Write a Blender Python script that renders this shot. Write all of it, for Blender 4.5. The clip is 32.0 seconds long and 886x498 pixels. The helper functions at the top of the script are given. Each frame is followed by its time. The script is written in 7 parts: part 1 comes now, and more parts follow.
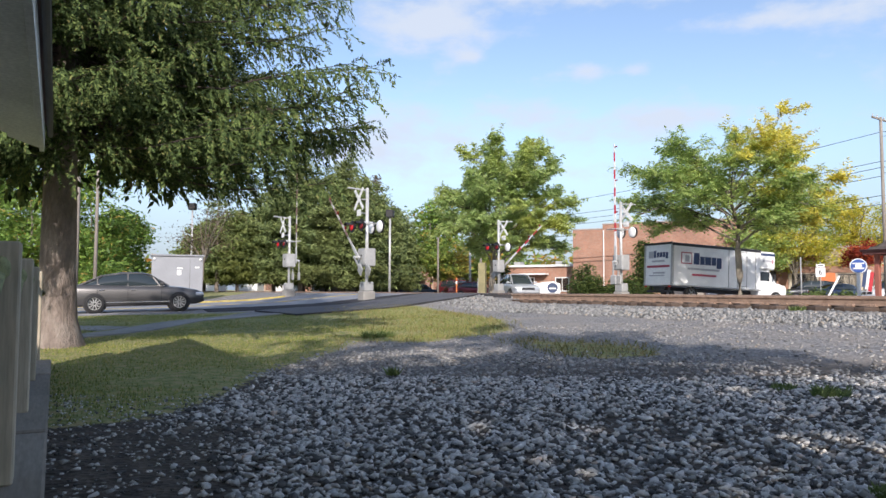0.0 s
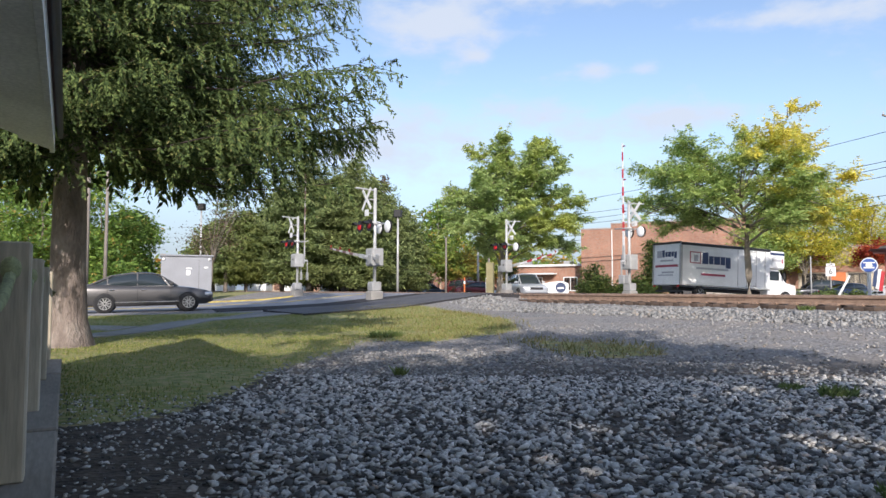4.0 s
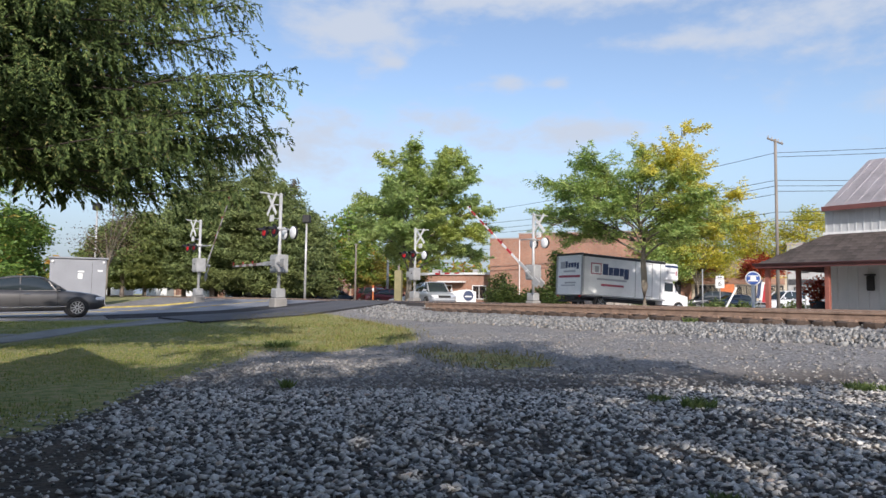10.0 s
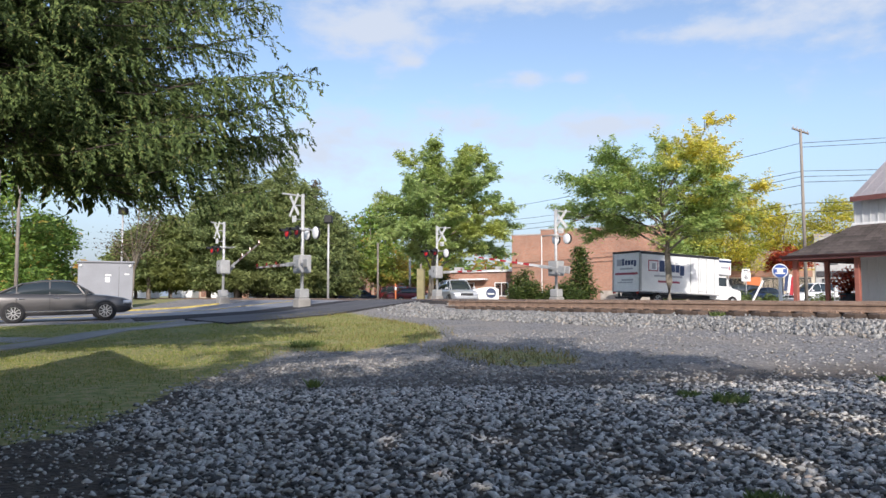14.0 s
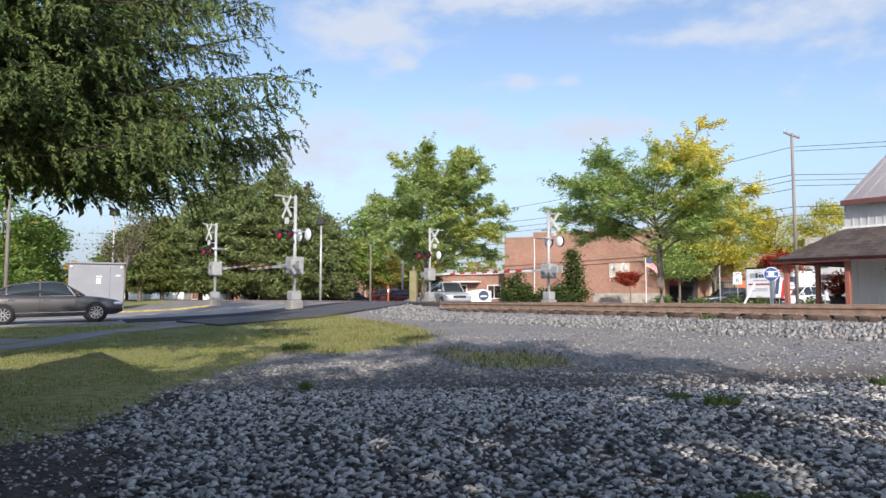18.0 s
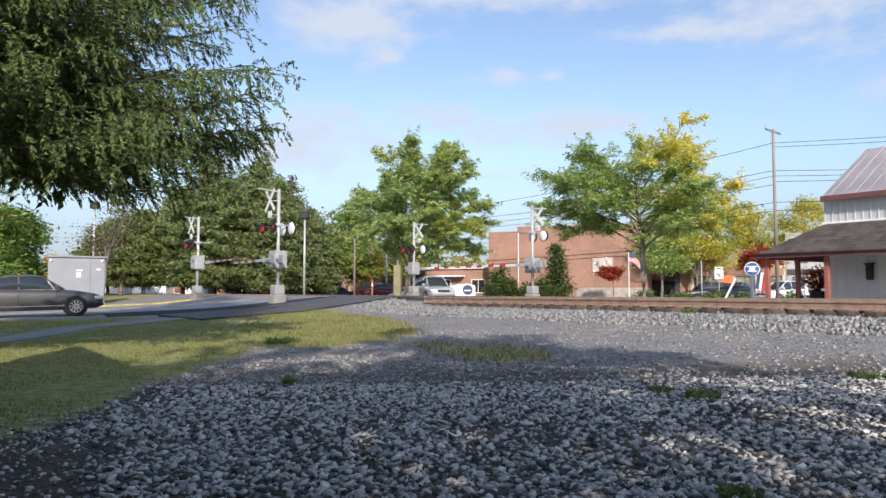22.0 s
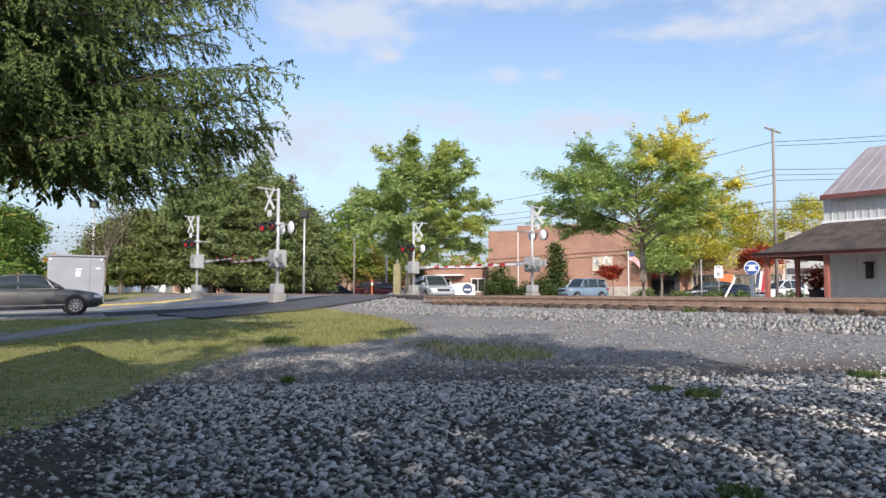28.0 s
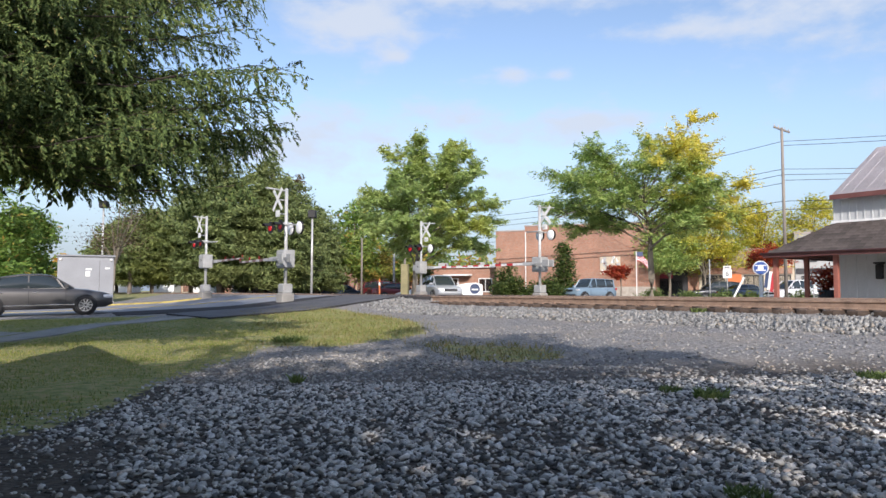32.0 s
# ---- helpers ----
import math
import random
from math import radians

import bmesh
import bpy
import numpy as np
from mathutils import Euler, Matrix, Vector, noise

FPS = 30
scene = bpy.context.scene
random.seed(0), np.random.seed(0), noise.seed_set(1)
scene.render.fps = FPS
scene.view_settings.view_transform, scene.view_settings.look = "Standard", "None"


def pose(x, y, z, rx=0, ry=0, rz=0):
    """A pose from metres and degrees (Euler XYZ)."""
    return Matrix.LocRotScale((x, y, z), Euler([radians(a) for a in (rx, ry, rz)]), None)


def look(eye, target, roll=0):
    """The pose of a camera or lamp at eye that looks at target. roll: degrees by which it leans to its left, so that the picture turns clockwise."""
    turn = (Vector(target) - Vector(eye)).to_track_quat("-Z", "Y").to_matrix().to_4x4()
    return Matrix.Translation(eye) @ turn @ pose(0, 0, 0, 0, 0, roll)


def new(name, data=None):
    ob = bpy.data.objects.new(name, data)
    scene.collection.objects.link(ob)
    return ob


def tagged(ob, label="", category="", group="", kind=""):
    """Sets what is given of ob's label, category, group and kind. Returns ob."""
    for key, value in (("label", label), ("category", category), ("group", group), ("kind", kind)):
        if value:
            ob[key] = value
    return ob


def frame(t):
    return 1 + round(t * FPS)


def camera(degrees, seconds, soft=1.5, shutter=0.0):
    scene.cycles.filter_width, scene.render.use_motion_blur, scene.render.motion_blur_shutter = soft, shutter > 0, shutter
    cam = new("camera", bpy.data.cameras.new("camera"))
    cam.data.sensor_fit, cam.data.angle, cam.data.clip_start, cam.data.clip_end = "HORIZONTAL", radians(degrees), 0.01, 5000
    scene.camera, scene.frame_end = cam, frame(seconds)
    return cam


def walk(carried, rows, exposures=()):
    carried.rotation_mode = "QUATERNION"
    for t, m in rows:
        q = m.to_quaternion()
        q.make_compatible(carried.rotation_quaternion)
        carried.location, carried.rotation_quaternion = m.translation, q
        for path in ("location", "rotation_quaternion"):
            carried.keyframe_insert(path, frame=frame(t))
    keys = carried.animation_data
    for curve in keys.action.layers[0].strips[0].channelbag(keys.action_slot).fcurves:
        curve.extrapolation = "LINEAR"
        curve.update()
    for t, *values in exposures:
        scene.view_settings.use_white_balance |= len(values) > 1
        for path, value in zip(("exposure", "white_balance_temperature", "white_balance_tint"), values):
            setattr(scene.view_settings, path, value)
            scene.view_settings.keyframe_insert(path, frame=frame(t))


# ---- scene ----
cam = camera(64.48, 32.0)
PATH = [
    (0, -0.243, 0.008, 0.940, 93.37, -0.14, 6.59),
    (0.5, -0.213, 0.024, 0.936, 92.66, -0.13, 6.41),
    (1, -0.218, 0.005, 0.939, 92.68, 0.15, 7.81),
    (1.5, -0.213, -0.009, 0.937, 92.15, -0.13, 7.53),
    (2, -0.215, -0.011, 0.942, 93.30, 0.00, 7.39),
    (2.5, -0.217, -0.014, 0.943, 93.34, -0.12, 6.93),
    (3, -0.225, -0.010, 0.942, 93.29, -0.11, 7.06),
    (3.5, -0.227, -0.008, 0.938, 93.20, -0.15, 7.19),
    (5.5, -0.216, -0.020, 0.953, 94.52, 0.11, 7.36),
    (6, -0.203, -0.023, 0.960, 94.99, 0.19, 5.62),
    (6.5, -0.163, -0.031, 0.967, 96.83, 1.35, 3.75),
    (7, -0.070, -0.020, 0.999, 99.21, 2.03, 2.20),
    (7.5, -0.034, -0.006, 1.023, 99.34, 0.20, 0.86),
    (8, 0.023, -0.028, 1.024, 97.74, 0.22, -1.39),
    (8.5, 0.039, -0.022, 1.016, 96.85, -0.24, -3.48),
    (9, 0.026, -0.022, 1.018, 95.89, -0.72, -3.45),
    (9.5, 0.024, -0.055, 1.017, 95.17, -0.64, -1.99),
    (10, 0.019, -0.055, 1.009, 93.94, -0.72, 0.10),
    (10.5, 0.018, -0.047, 1.012, 93.26, -0.58, 0.63),
    (11, 0.012, -0.048, 1.013, 93.47, -0.36, 0.92),
    (11.5, 0.011, -0.041, 1.013, 93.80, -0.21, 0.99),
    (12, 0.008, -0.033, 1.009, 93.71, -0.17, 1.01),
    (12.5, 0.004, -0.034, 1.010, 93.86, -0.01, 1.19),
    (13, 0.003, -0.030, 1.009, 93.80, 0.01, 1.44),
    (13.5, 0.001, -0.021, 1.009, 93.76, 0.06, 1.60),
    (14, -0.007, -0.024, 1.008, 93.76, 0.17, 1.91),
    (14.5, 0.001, -0.004, 1.003, 93.43, 0.07, 1.85),
    (16.5, 0.002, -0.003, 1.005, 93.64, 0.04, 1.13),
    (17, -0.003, -0.013, 1.004, 93.78, 0.02, 1.03),
    (17.5, -0.005, -0.015, 1.006, 93.92, 0.03, 1.25),
    (18, -0.007, -0.019, 1.005, 93.95, 0.03, 1.31),
    (18.5, -0.004, -0.007, 1.003, 93.94, 0.04, 1.40),
    (19, -0.004, -0.007, 1.004, 93.85, 0.02, 1.45),
    (19.5, -0.001, 0.003, 1.000, 93.75, -0.02, 1.42),
    (20, 0.000, -0.004, 1.002, 93.67, -0.03, 1.00),
    (20.5, -0.003, -0.015, 1.005, 93.57, -0.03, 0.56),
    (21, -0.008, -0.008, 1.001, 93.51, -0.01, 0.38),
    (21.5, -0.007, -0.008, 1.000, 93.48, -0.01, 0.23),
    (22, -0.003, -0.012, 1.000, 93.49, -0.01, 0.02),
    (22.5, -0.003, -0.008, 1.001, 93.49, -0.05, -0.11),
    (23, -0.000, -0.007, 1.001, 93.43, -0.04, -0.21),
    (23.5, -0.006, -0.013, 1.001, 93.39, -0.10, -0.34),
    (24, -0.006, -0.016, 1.002, 93.41, -0.06, -0.02),
    (24.5, -0.004, -0.020, 1.003, 93.41, -0.01, -0.02),
    (25, -0.001, -0.013, 1.002, 93.46, -0.03, -0.01),
    (25.5, 0.001, -0.004, 1.000, 93.45, -0.05, -0.00),
    (27.5, 0.006, 0.002, 0.999, 93.39, 0.05, 0.10),
    (28, 0.000, 0.000, 1.000, 93.41, -0.00, 0.00),
    (28.5, -0.002, -0.001, 1.001, 93.46, -0.03, 0.01),
    (29, -0.000, -0.005, 1.003, 93.46, -0.01, 0.06),
    (29.5, -0.003, -0.006, 1.004, 93.47, -0.02, 0.09),
    (30, -0.006, -0.001, 1.000, 93.47, -0.05, 0.32),
    (30.5, -0.010, -0.002, 1.000, 93.40, -0.03, 0.41),
    (31, -0.008, -0.008, 1.003, 93.36, -0.07, 0.42),
    (31.5, -0.010, -0.004, 1.002, 93.40, -0.05, 0.48),
    (32, -0.009, -0.021, 1.005, 93.40, -0.04, 0.60),
]
LIGHT = [(0, 0.78), (5.5, 0.75), (6, 0.7), (6.5, 0.62), (7, 0.52), (8, 0.38), (9, 0.39), (10, 0.54), (11, 0.67), (12, 0.7), (32, 0.71)]
walk(cam, [(t, pose(*p)) for t, *p in PATH], [(t, e, 6400, 15) for t, e in LIGHT])

# ---------------------------------------------------------------- light
SUN_EL, SUN_AZ = 28.0, 171.0     # azimuth of the sun, degrees from +y towards +x
world = bpy.data.worlds.new("world")
scene.world = world
world.use_nodes = True
_nt = world.node_tree
_sky = _nt.nodes.new("ShaderNodeTexSky")
_sky.sky_type, _sky.sun_disc = "NISHITA", False
_sky.sun_elevation, _sky.sun_rotation = radians(SUN_EL), radians(SUN_AZ)
_bg = _nt.nodes["Background"]
_bg.inputs["Strength"].default_value = 0.12


def _math(op, a, b=None, c=None):
    n = _nt.nodes.new("ShaderNodeMath")
    n.operation = op
    for k, v in enumerate((a, b, c)):
        if v is None:
            continue
        if isinstance(v, (int, float)):
            n.inputs[k].default_value = v
        else:
            _nt.links.new(v, n.inputs[k])
    return n.outputs[0]


# broken fair-weather cloud: banks at these azimuths and heights (degrees), their half-sizes and weight, torn by noise
BANKS = [(-8, 20.9, 5.5, 1.9, 1.0), (8, 23.9, 13, 1.7, 1.05), (-4.6, 18.7, 1.6, 0.7, 0.7), (5.4, 17.1, 2.2, 0.8, 0.95), (8.9, 17.1, 1.1, 0.6, 0.7), (10, 13.2, 7.5, 1.5, 0.95), (-8, 13.0, 8, 3.6, 0.62),
         (-15, 11.0, 6, 2.2, 0.6), (1, 14.5, 2.5, 1.2, 0.4), (19, 19.6, 6, 0.8, 0.6), (3, 9.5, 11, 1.6, 0.4), (6, 30, 24, 5.0, 0.7), (28, 20, 9, 3, 0.6), (-30, 24, 14, 4, 0.7), (45, 14, 16, 4, 0.6), (70, 25, 25, 8, 0.6), (-75, 30, 25, 9, 0.6), (160, 35, 30, 10, 0.5), (-130, 30, 30, 8, 0.5), (0, 36, 40, 5, 0.6)]
_co = _nt.nodes.new("ShaderNodeTexCoord")
_sep = _nt.nodes.new("ShaderNodeSeparateXYZ")
_nt.links.new(_co.outputs["Generated"], _sep.inputs[0])
_az = _math("MULTIPLY", _math("ARCTAN2", _sep.outputs[0], _sep.outputs[1]), 57.2958)
_el = _math("MULTIPLY", _math("ARCSINE", _sep.outputs[2]), 57.2958)
_comb = _nt.nodes.new("ShaderNodeCombineXYZ")
_nt.links.new(_math("MULTIPLY", _az, 0.2), _comb.inputs[0])
_nt.links.new(_math("MULTIPLY", _el, 0.42), _comb.inputs[1])
_n1 = _nt.nodes.new("ShaderNodeTexNoise")
_n1.inputs["Scale"].default_value, _n1.inputs["Detail"].default_value, _n1.inputs["Roughness"].default_value = 1.1, 7.0, 0.58
_nt.links.new(_comb.outputs[0], _n1.inputs["Vector"])
_sum = 0.0
for _a, _e, _sa, _se, _w in BANKS:
    _d2 = _math("ADD", _math("POWER", _math("MULTIPLY", _math("SUBTRACT", _az, float(_a)), 1.0 / _sa), 2.0), _math("POWER", _math("MULTIPLY", _math("SUBTRACT", _el, float(_e)), 1.0 / _se), 2.0))
    _sum = _math("ADD", _math("MULTIPLY", _math("EXPONENT", _math("MULTIPLY", _d2, -0.9)), _w), _sum)
_cl = _math("ADD", _math("MULTIPLY", _math("SUBTRACT", _n1.outputs["Fac"], 0.5), 1.7), _math("MULTIPLY", _sum, 0.95))
_mr = _nt.nodes.new("ShaderNodeMapRange")
_mr.interpolation_type = "SMOOTHSTEP"
_mr.inputs["From Min"].default_value, _mr.inputs["From Max"].default_value, _mr.inputs["To Max"].default_value = 0.2, 1.0, 0.95
_nt.links.new(_cl, _mr.inputs["Value"])
_mx = _nt.nodes.new("ShaderNodeMix")
_mx.data_type = "RGBA"
_nt.links.new(_mr.outputs[0], _mx.inputs[0])
_mx.inputs[7].default_value = (3.4, 3.85, 4.4, 1)
# pale blue haze low over the horizon
_hz = _nt.nodes.new("ShaderNodeMapRange")
_hz.interpolation_type = "SMOOTHSTEP"
_hz.inputs["From Min"].default_value, _hz.inputs["From Max"].default_value = 15.0, -1.0
_hz.inputs["To Max"].default_value = 0.85
_nt.links.new(_el, _hz.inputs["Value"])
_mh = _nt.nodes.new("ShaderNodeMix")
_mh.data_type = "RGBA"
_nt.links.new(_hz.outputs[0], _mh.inputs[0])
_nt.links.new(_sky.outputs[0], _mh.inputs[6])
_mh.inputs[7].default_value = (1.62, 2.14, 3.0, 1)
_nt.links.new(_mh.outputs[2], _mx.inputs[6])
_nt.links.new(_mx.outputs[2], _bg.inputs[0])
sun = new("sun", bpy.data.lights.new("sun", "SUN"))
sun.data.energy, sun.data.angle, sun.data.color = 3.0, radians(0.6), (1.0, 0.94, 0.85)
_d = Vector((math.sin(radians(SUN_AZ)) * math.cos(radians(SUN_EL)), math.cos(radians(SUN_AZ)) * math.cos(radians(SUN_EL)), math.sin(radians(SUN_EL))))
sun.matrix_world = look(_d * 60, (0, 0, 0))


# ---------------------------------------------------------------- materials
def nodes_of(name):
    m = bpy.data.materials.new(name)
    m.use_nodes = True
    nt = m.node_tree
    return m, nt, nt.nodes["Principled BSDF"]


def ramp(nt, fac, stops):
    r = nt.nodes.new("ShaderNodeValToRGB")
    el = r.color_ramp.elements
    while len(el) < len(stops):
        el.new(0.5)
    for e, (p, c) in zip(el, stops):
        e.position, e.color = p, (*c, 1)
    nt.links.new(fac, r.inputs[0])
    return r.outputs[0]


def tex(nt, scale, detail=4.0, kind="ShaderNodeTexNoise", rough=0.55, coord="Object", stretch=None):
    co = nt.nodes.new("ShaderNodeTexCoord")
    out = co.outputs[coord]
    if stretch:
        mp = nt.nodes.new("ShaderNodeMapping")
        mp.inputs["Scale"].default_value = stretch
        nt.links.new(out, mp.inputs[0])
        out = mp.outputs[0]
    t = nt.nodes.new(kind)
    t.inputs["Scale"].default_value = scale
    if kind == "ShaderNodeTexNoise":
        t.inputs["Detail"].default_value, t.inputs["Roughness"].default_value = detail, rough
    nt.links.new(out, t.inputs["Vector"])
    return t


def mixc(nt, fac, a, b, mode="MIX"):
    n = nt.nodes.new("ShaderNodeMix")
    n.data_type, n.blend_type = "RGBA", mode
    for sock, v in ((n.inputs[0], fac), (n.inputs[6], a), (n.inputs[7], b)):
        if isinstance(v, (int, float)):
            sock.default_value = v
        elif isinstance(v, tuple):
            sock.default_value = (*v, 1)
        else:
            nt.links.new(v, sock)
    return n.outputs[2]


def bump(nt, bsdf, height, strength, dist=0.02):
    b = nt.nodes.new("ShaderNodeBump")
    b.inputs["Strength"].default_value, b.inputs["Distance"].default_value = strength, dist
    nt.links.new(height, b.inputs["Height"])
    nt.links.new(b.outputs[0], bsdf.inputs["Normal"])


def mat(name, color, rough=0.6, metal=0.0, scale=6.0, var=0.25, grain=60.0, bumps=0.15, dist=0.01, stretch=None, per_object=0.0, tint=None):
    """A surface with large stains and fine grain."""
    m, nt, b = nodes_of(name)
    c = np.array(color)
    lo, hi = tuple(c * (1 - var)), tuple(np.minimum(c * (1 + var), 0.95))
    big = tex(nt, scale, 5.0, stretch=stretch)
    fine = tex(nt, grain, 3.0, stretch=stretch)
    base = ramp(nt, big.outputs["Fac"], [(0.3, lo), (0.5, tuple(c)), (0.72, tint or hi)])
    g = ramp(nt, fine.outputs["Fac"], [(0.3, (0.72,) * 3), (0.7, (1.15,) * 3)])
    col = mixc(nt, 0.6, base, g, "MULTIPLY")
    if per_object:
        oi = nt.nodes.new("ShaderNodeObjectInfo")
        v = ramp(nt, oi.outputs["Random"], [(0.0, (1 - per_object,) * 3), (1.0, (1 + per_object,) * 3)])
        col = mixc(nt, 1.0, col, v, "MULTIPLY")
    nt.links.new(col, b.inputs["Base Color"])
    b.inputs["Roughness"].default_value, b.inputs["Metallic"].default_value = rough, metal
    if bumps:
        bump(nt, b, fine.outputs["Fac"], bumps, dist)
    return m


def plain(name, color, rough=0.5, metal=0.0, glow=0.0):
    m, nt, b = nodes_of(name)
    b.inputs["Base Color"].default_value = (*color, 1)
    b.inputs["Roughness"].default_value, b.inputs["Metallic"].default_value = rough, metal
    if glow:
        b.inputs["Emission Color"].default_value = (*color, 1)
        b.inputs["Emission Strength"].default_value = glow
    return m


def leafy(name, stops, rough=0.55, trans=0.35, patch=None, patch_scale=0.35, lean=None):
    """Leaves: each piece takes its own tint; a slow noise moves whole limbs towards a second tint."""
    m, nt, b = nodes_of(name)
    geo = nt.nodes.new("ShaderNodeNewGeometry")
    col = ramp(nt, geo.outputs["Random Per Island"], stops)
    if patch:
        n = tex(nt, patch_scale, 2.0)
        fac = n.outputs["Fac"]
        if lean:        # the turning starts on one side of the crown
            co = nt.nodes.new("ShaderNodeTexCoord")
            dot = nt.nodes.new("ShaderNodeVectorMath")
            dot.operation = "DOT_PRODUCT"
            nt.links.new(co.outputs["Object"], dot.inputs[0])
            dot.inputs[1].default_value = lean[:3]
            ad = nt.nodes.new("ShaderNodeMath")
            nt.links.new(dot.outputs["Value"], ad.inputs[0])
            ad.inputs[1].default_value = lean[3]
            ad2 = nt.nodes.new("ShaderNodeMath")
            nt.links.new(ad.outputs[0], ad2.inputs[0])
            nt.links.new(fac, ad2.inputs[1])
            fac = ad2.outputs[0]
        f = ramp(nt, fac, [(0.46, (0, 0, 0)), (0.64, (1, 1, 1))])
        col = mixc(nt, f, col, mixc(nt, 0.75, col, patch))
    nt.links.new(col, b.inputs["Base Color"])
    b.inputs["Roughness"].default_value = rough
    b.inputs["Specular IOR Level"].default_value = 0.25
    tr = nt.nodes.new("ShaderNodeBsdfTranslucent")
    nt.links.new(col, tr.inputs[0])
    mx = nt.nodes.new("ShaderNodeMixShader")
    mx.inputs[0].default_value = trans
    out = nt.nodes["Material Output"]
    nt.links.new(b.outputs[0], mx.inputs[1])
    nt.links.new(tr.outputs[0], mx.inputs[2])
    nt.links.new(mx.outputs[0], out.inputs[0])
    return m


def glass(name, color=(0.02, 0.025, 0.03), rough=0.04):
    m, nt, b = nodes_of(name)
    b.inputs["Base Color"].default_value = (*color, 1)
    b.inputs["Roughness"].default_value = rough
    b.inputs["Specular IOR Level"].default_value = 0.8
    return m


def stone_mat(name, stops):
    m, nt, b = nodes_of(name)
    geo = nt.nodes.new("ShaderNodeNewGeometry")
    col = ramp(nt, geo.outputs["Random Per Island"], stops)
    n = tex(nt, 45.0, 4.0)
    g = ramp(nt, n.outputs["Fac"], [(0.3, (0.7,) * 3), (0.7, (1.2,) * 3)])
    nt.links.new(mixc(nt, 0.8, col, g, "MULTIPLY"), b.inputs["Base Color"])
    b.inputs["Roughness"].default_value = 0.8
    bump(nt, b, n.outputs["Fac"], 0.25, 0.01)
    return m


def ground_mat():
    m, nt, b = nodes_of("ground_cover")
    at = nt.nodes.new("ShaderNodeAttribute")
    at.attribute_name = "lawn"
    n1, n2, n3 = tex(nt, 0.9, 5.0), tex(nt, 7.0, 5.0), tex(nt, 60.0, 3.0)
    vor = tex(nt, 26.0, kind="ShaderNodeTexVoronoi")
    stones = ramp(nt, vor.outputs["Color"], [(0.1, (0.17, 0.168, 0.163)), (0.5, (0.3, 0.292, 0.28)), (0.95, (0.44, 0.425, 0.41))])
    dark = ramp(nt, vor.outputs["Distance"], [(0.3, (1, 1, 1)), (0.7, (0.55, 0.53, 0.52))])
    grav = mixc(nt, 1.0, stones, dark, "MULTIPLY")
    dirt = ramp(nt, n2.outputs["Fac"], [(0.3, (0.22, 0.195, 0.165)), (0.7, (0.36, 0.32, 0.275))])
    grav = mixc(nt, ramp(nt, n1.outputs["Fac"], [(0.45, (0, 0, 0)), (0.65, (0.7, 0.7, 0.7))]), grav, dirt)
    # bare soil, its near-black tone also painting the shaded gaps between near stones
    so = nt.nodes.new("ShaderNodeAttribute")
    so.attribute_name = "soil_shade"
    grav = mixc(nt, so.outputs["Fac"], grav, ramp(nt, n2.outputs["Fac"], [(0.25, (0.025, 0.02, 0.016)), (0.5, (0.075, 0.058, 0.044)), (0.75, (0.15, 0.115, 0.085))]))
    turf = ramp(nt, n2.outputs["Fac"], [(0.3, (0.13, 0.16, 0.045)), (0.48, (0.25, 0.265, 0.085)), (0.62, (0.38, 0.31, 0.14)), (0.75, (0.3, 0.22, 0.13))])
    add = nt.nodes.new("ShaderNodeMath")
    add.operation = "MULTIPLY_ADD"
    nt.links.new(n2.outputs["Fac"], add.inputs[0])
    add.inputs[1].default_value = 0.9
    nt.links.new(at.outputs["Fac"], add.inputs[2])
    mask = ramp(nt, add.outputs[0], [(0.88, (0, 0, 0)), (1.02, (1, 1, 1))])
    nt.links.new(mixc(nt, mask, grav, turf), b.inputs["Base Color"])
    b.inputs["Roughness"].default_value = 0.95
    bump(nt, b, vor.outputs["Distance"], 0.6, 0.03)
    return m


def brick_mat(name, color, mortar=(0.4, 0.37, 0.33), scale=1.0):
    m, nt, b = nodes_of(name)
    co = nt.nodes.new("ShaderNodeTexCoord")
    mp = nt.nodes.new("ShaderNodeMapping")
    mp.inputs["Rotation"].default_value = (radians(90), 0, 0)
    nt.links.new(co.outputs["Object"], mp.inputs[0])
    br = nt.nodes.new("ShaderNodeTexBrick")
    c = np.array(color)
    br.inputs["Color1"].default_value, br.inputs["Color2"].default_value = (*(c * 0.85), 1), (*(c * 1.15), 1)
    br.inputs["Mortar"].default_value = (*mortar, 1)
    br.inputs["Scale"].default_value = scale
    br.inputs["Mortar Size"].default_value, br.inputs["Brick Width"].default_value, br.inputs["Row Height"].default_value = 0.008, 0.21, 0.075
    nt.links.new(mp.outputs[0], br.inputs["Vector"])
    n = tex(nt, 0.5, 5.0)
    v = ramp(nt, n.outputs["Fac"], [(0.3, (0.8, 0.8, 0.8)), (0.7, (1.15, 1.13, 1.1))])
    nt.links.new(mixc(nt, 1.0, br.outputs["Color"], v, "MULTIPLY"), b.inputs["Base Color"])
    b.inputs["Roughness"].default_value = 0.9
    return m


M_ground = ground_mat()
M_asphalt = mat("asphalt_worn", (0.25, 0.25, 0.265), 0.6, 0, 0.8, 0.25, 90, 0.3)
M_asphalt_new = mat("asphalt_dark_patch", (0.05, 0.048, 0.05), 0.85, 0, 1.2, 0.3, 70, 0.4, 0.02)
M_asphalt_mid = mat("asphalt_apron", (0.1, 0.098, 0.102), 0.8, 0, 1.0, 0.3, 70, 0.4, 0.02)
M_concrete = mat("concrete", (0.3, 0.285, 0.26), 0.9, 0, 1.2, 0.2, 40, 0.2)
M_yellow_paint = mat("yellow_road_paint", (0.42, 0.33, 0.1), 0.8, 0, 3, 0.4, 30, 0.1)
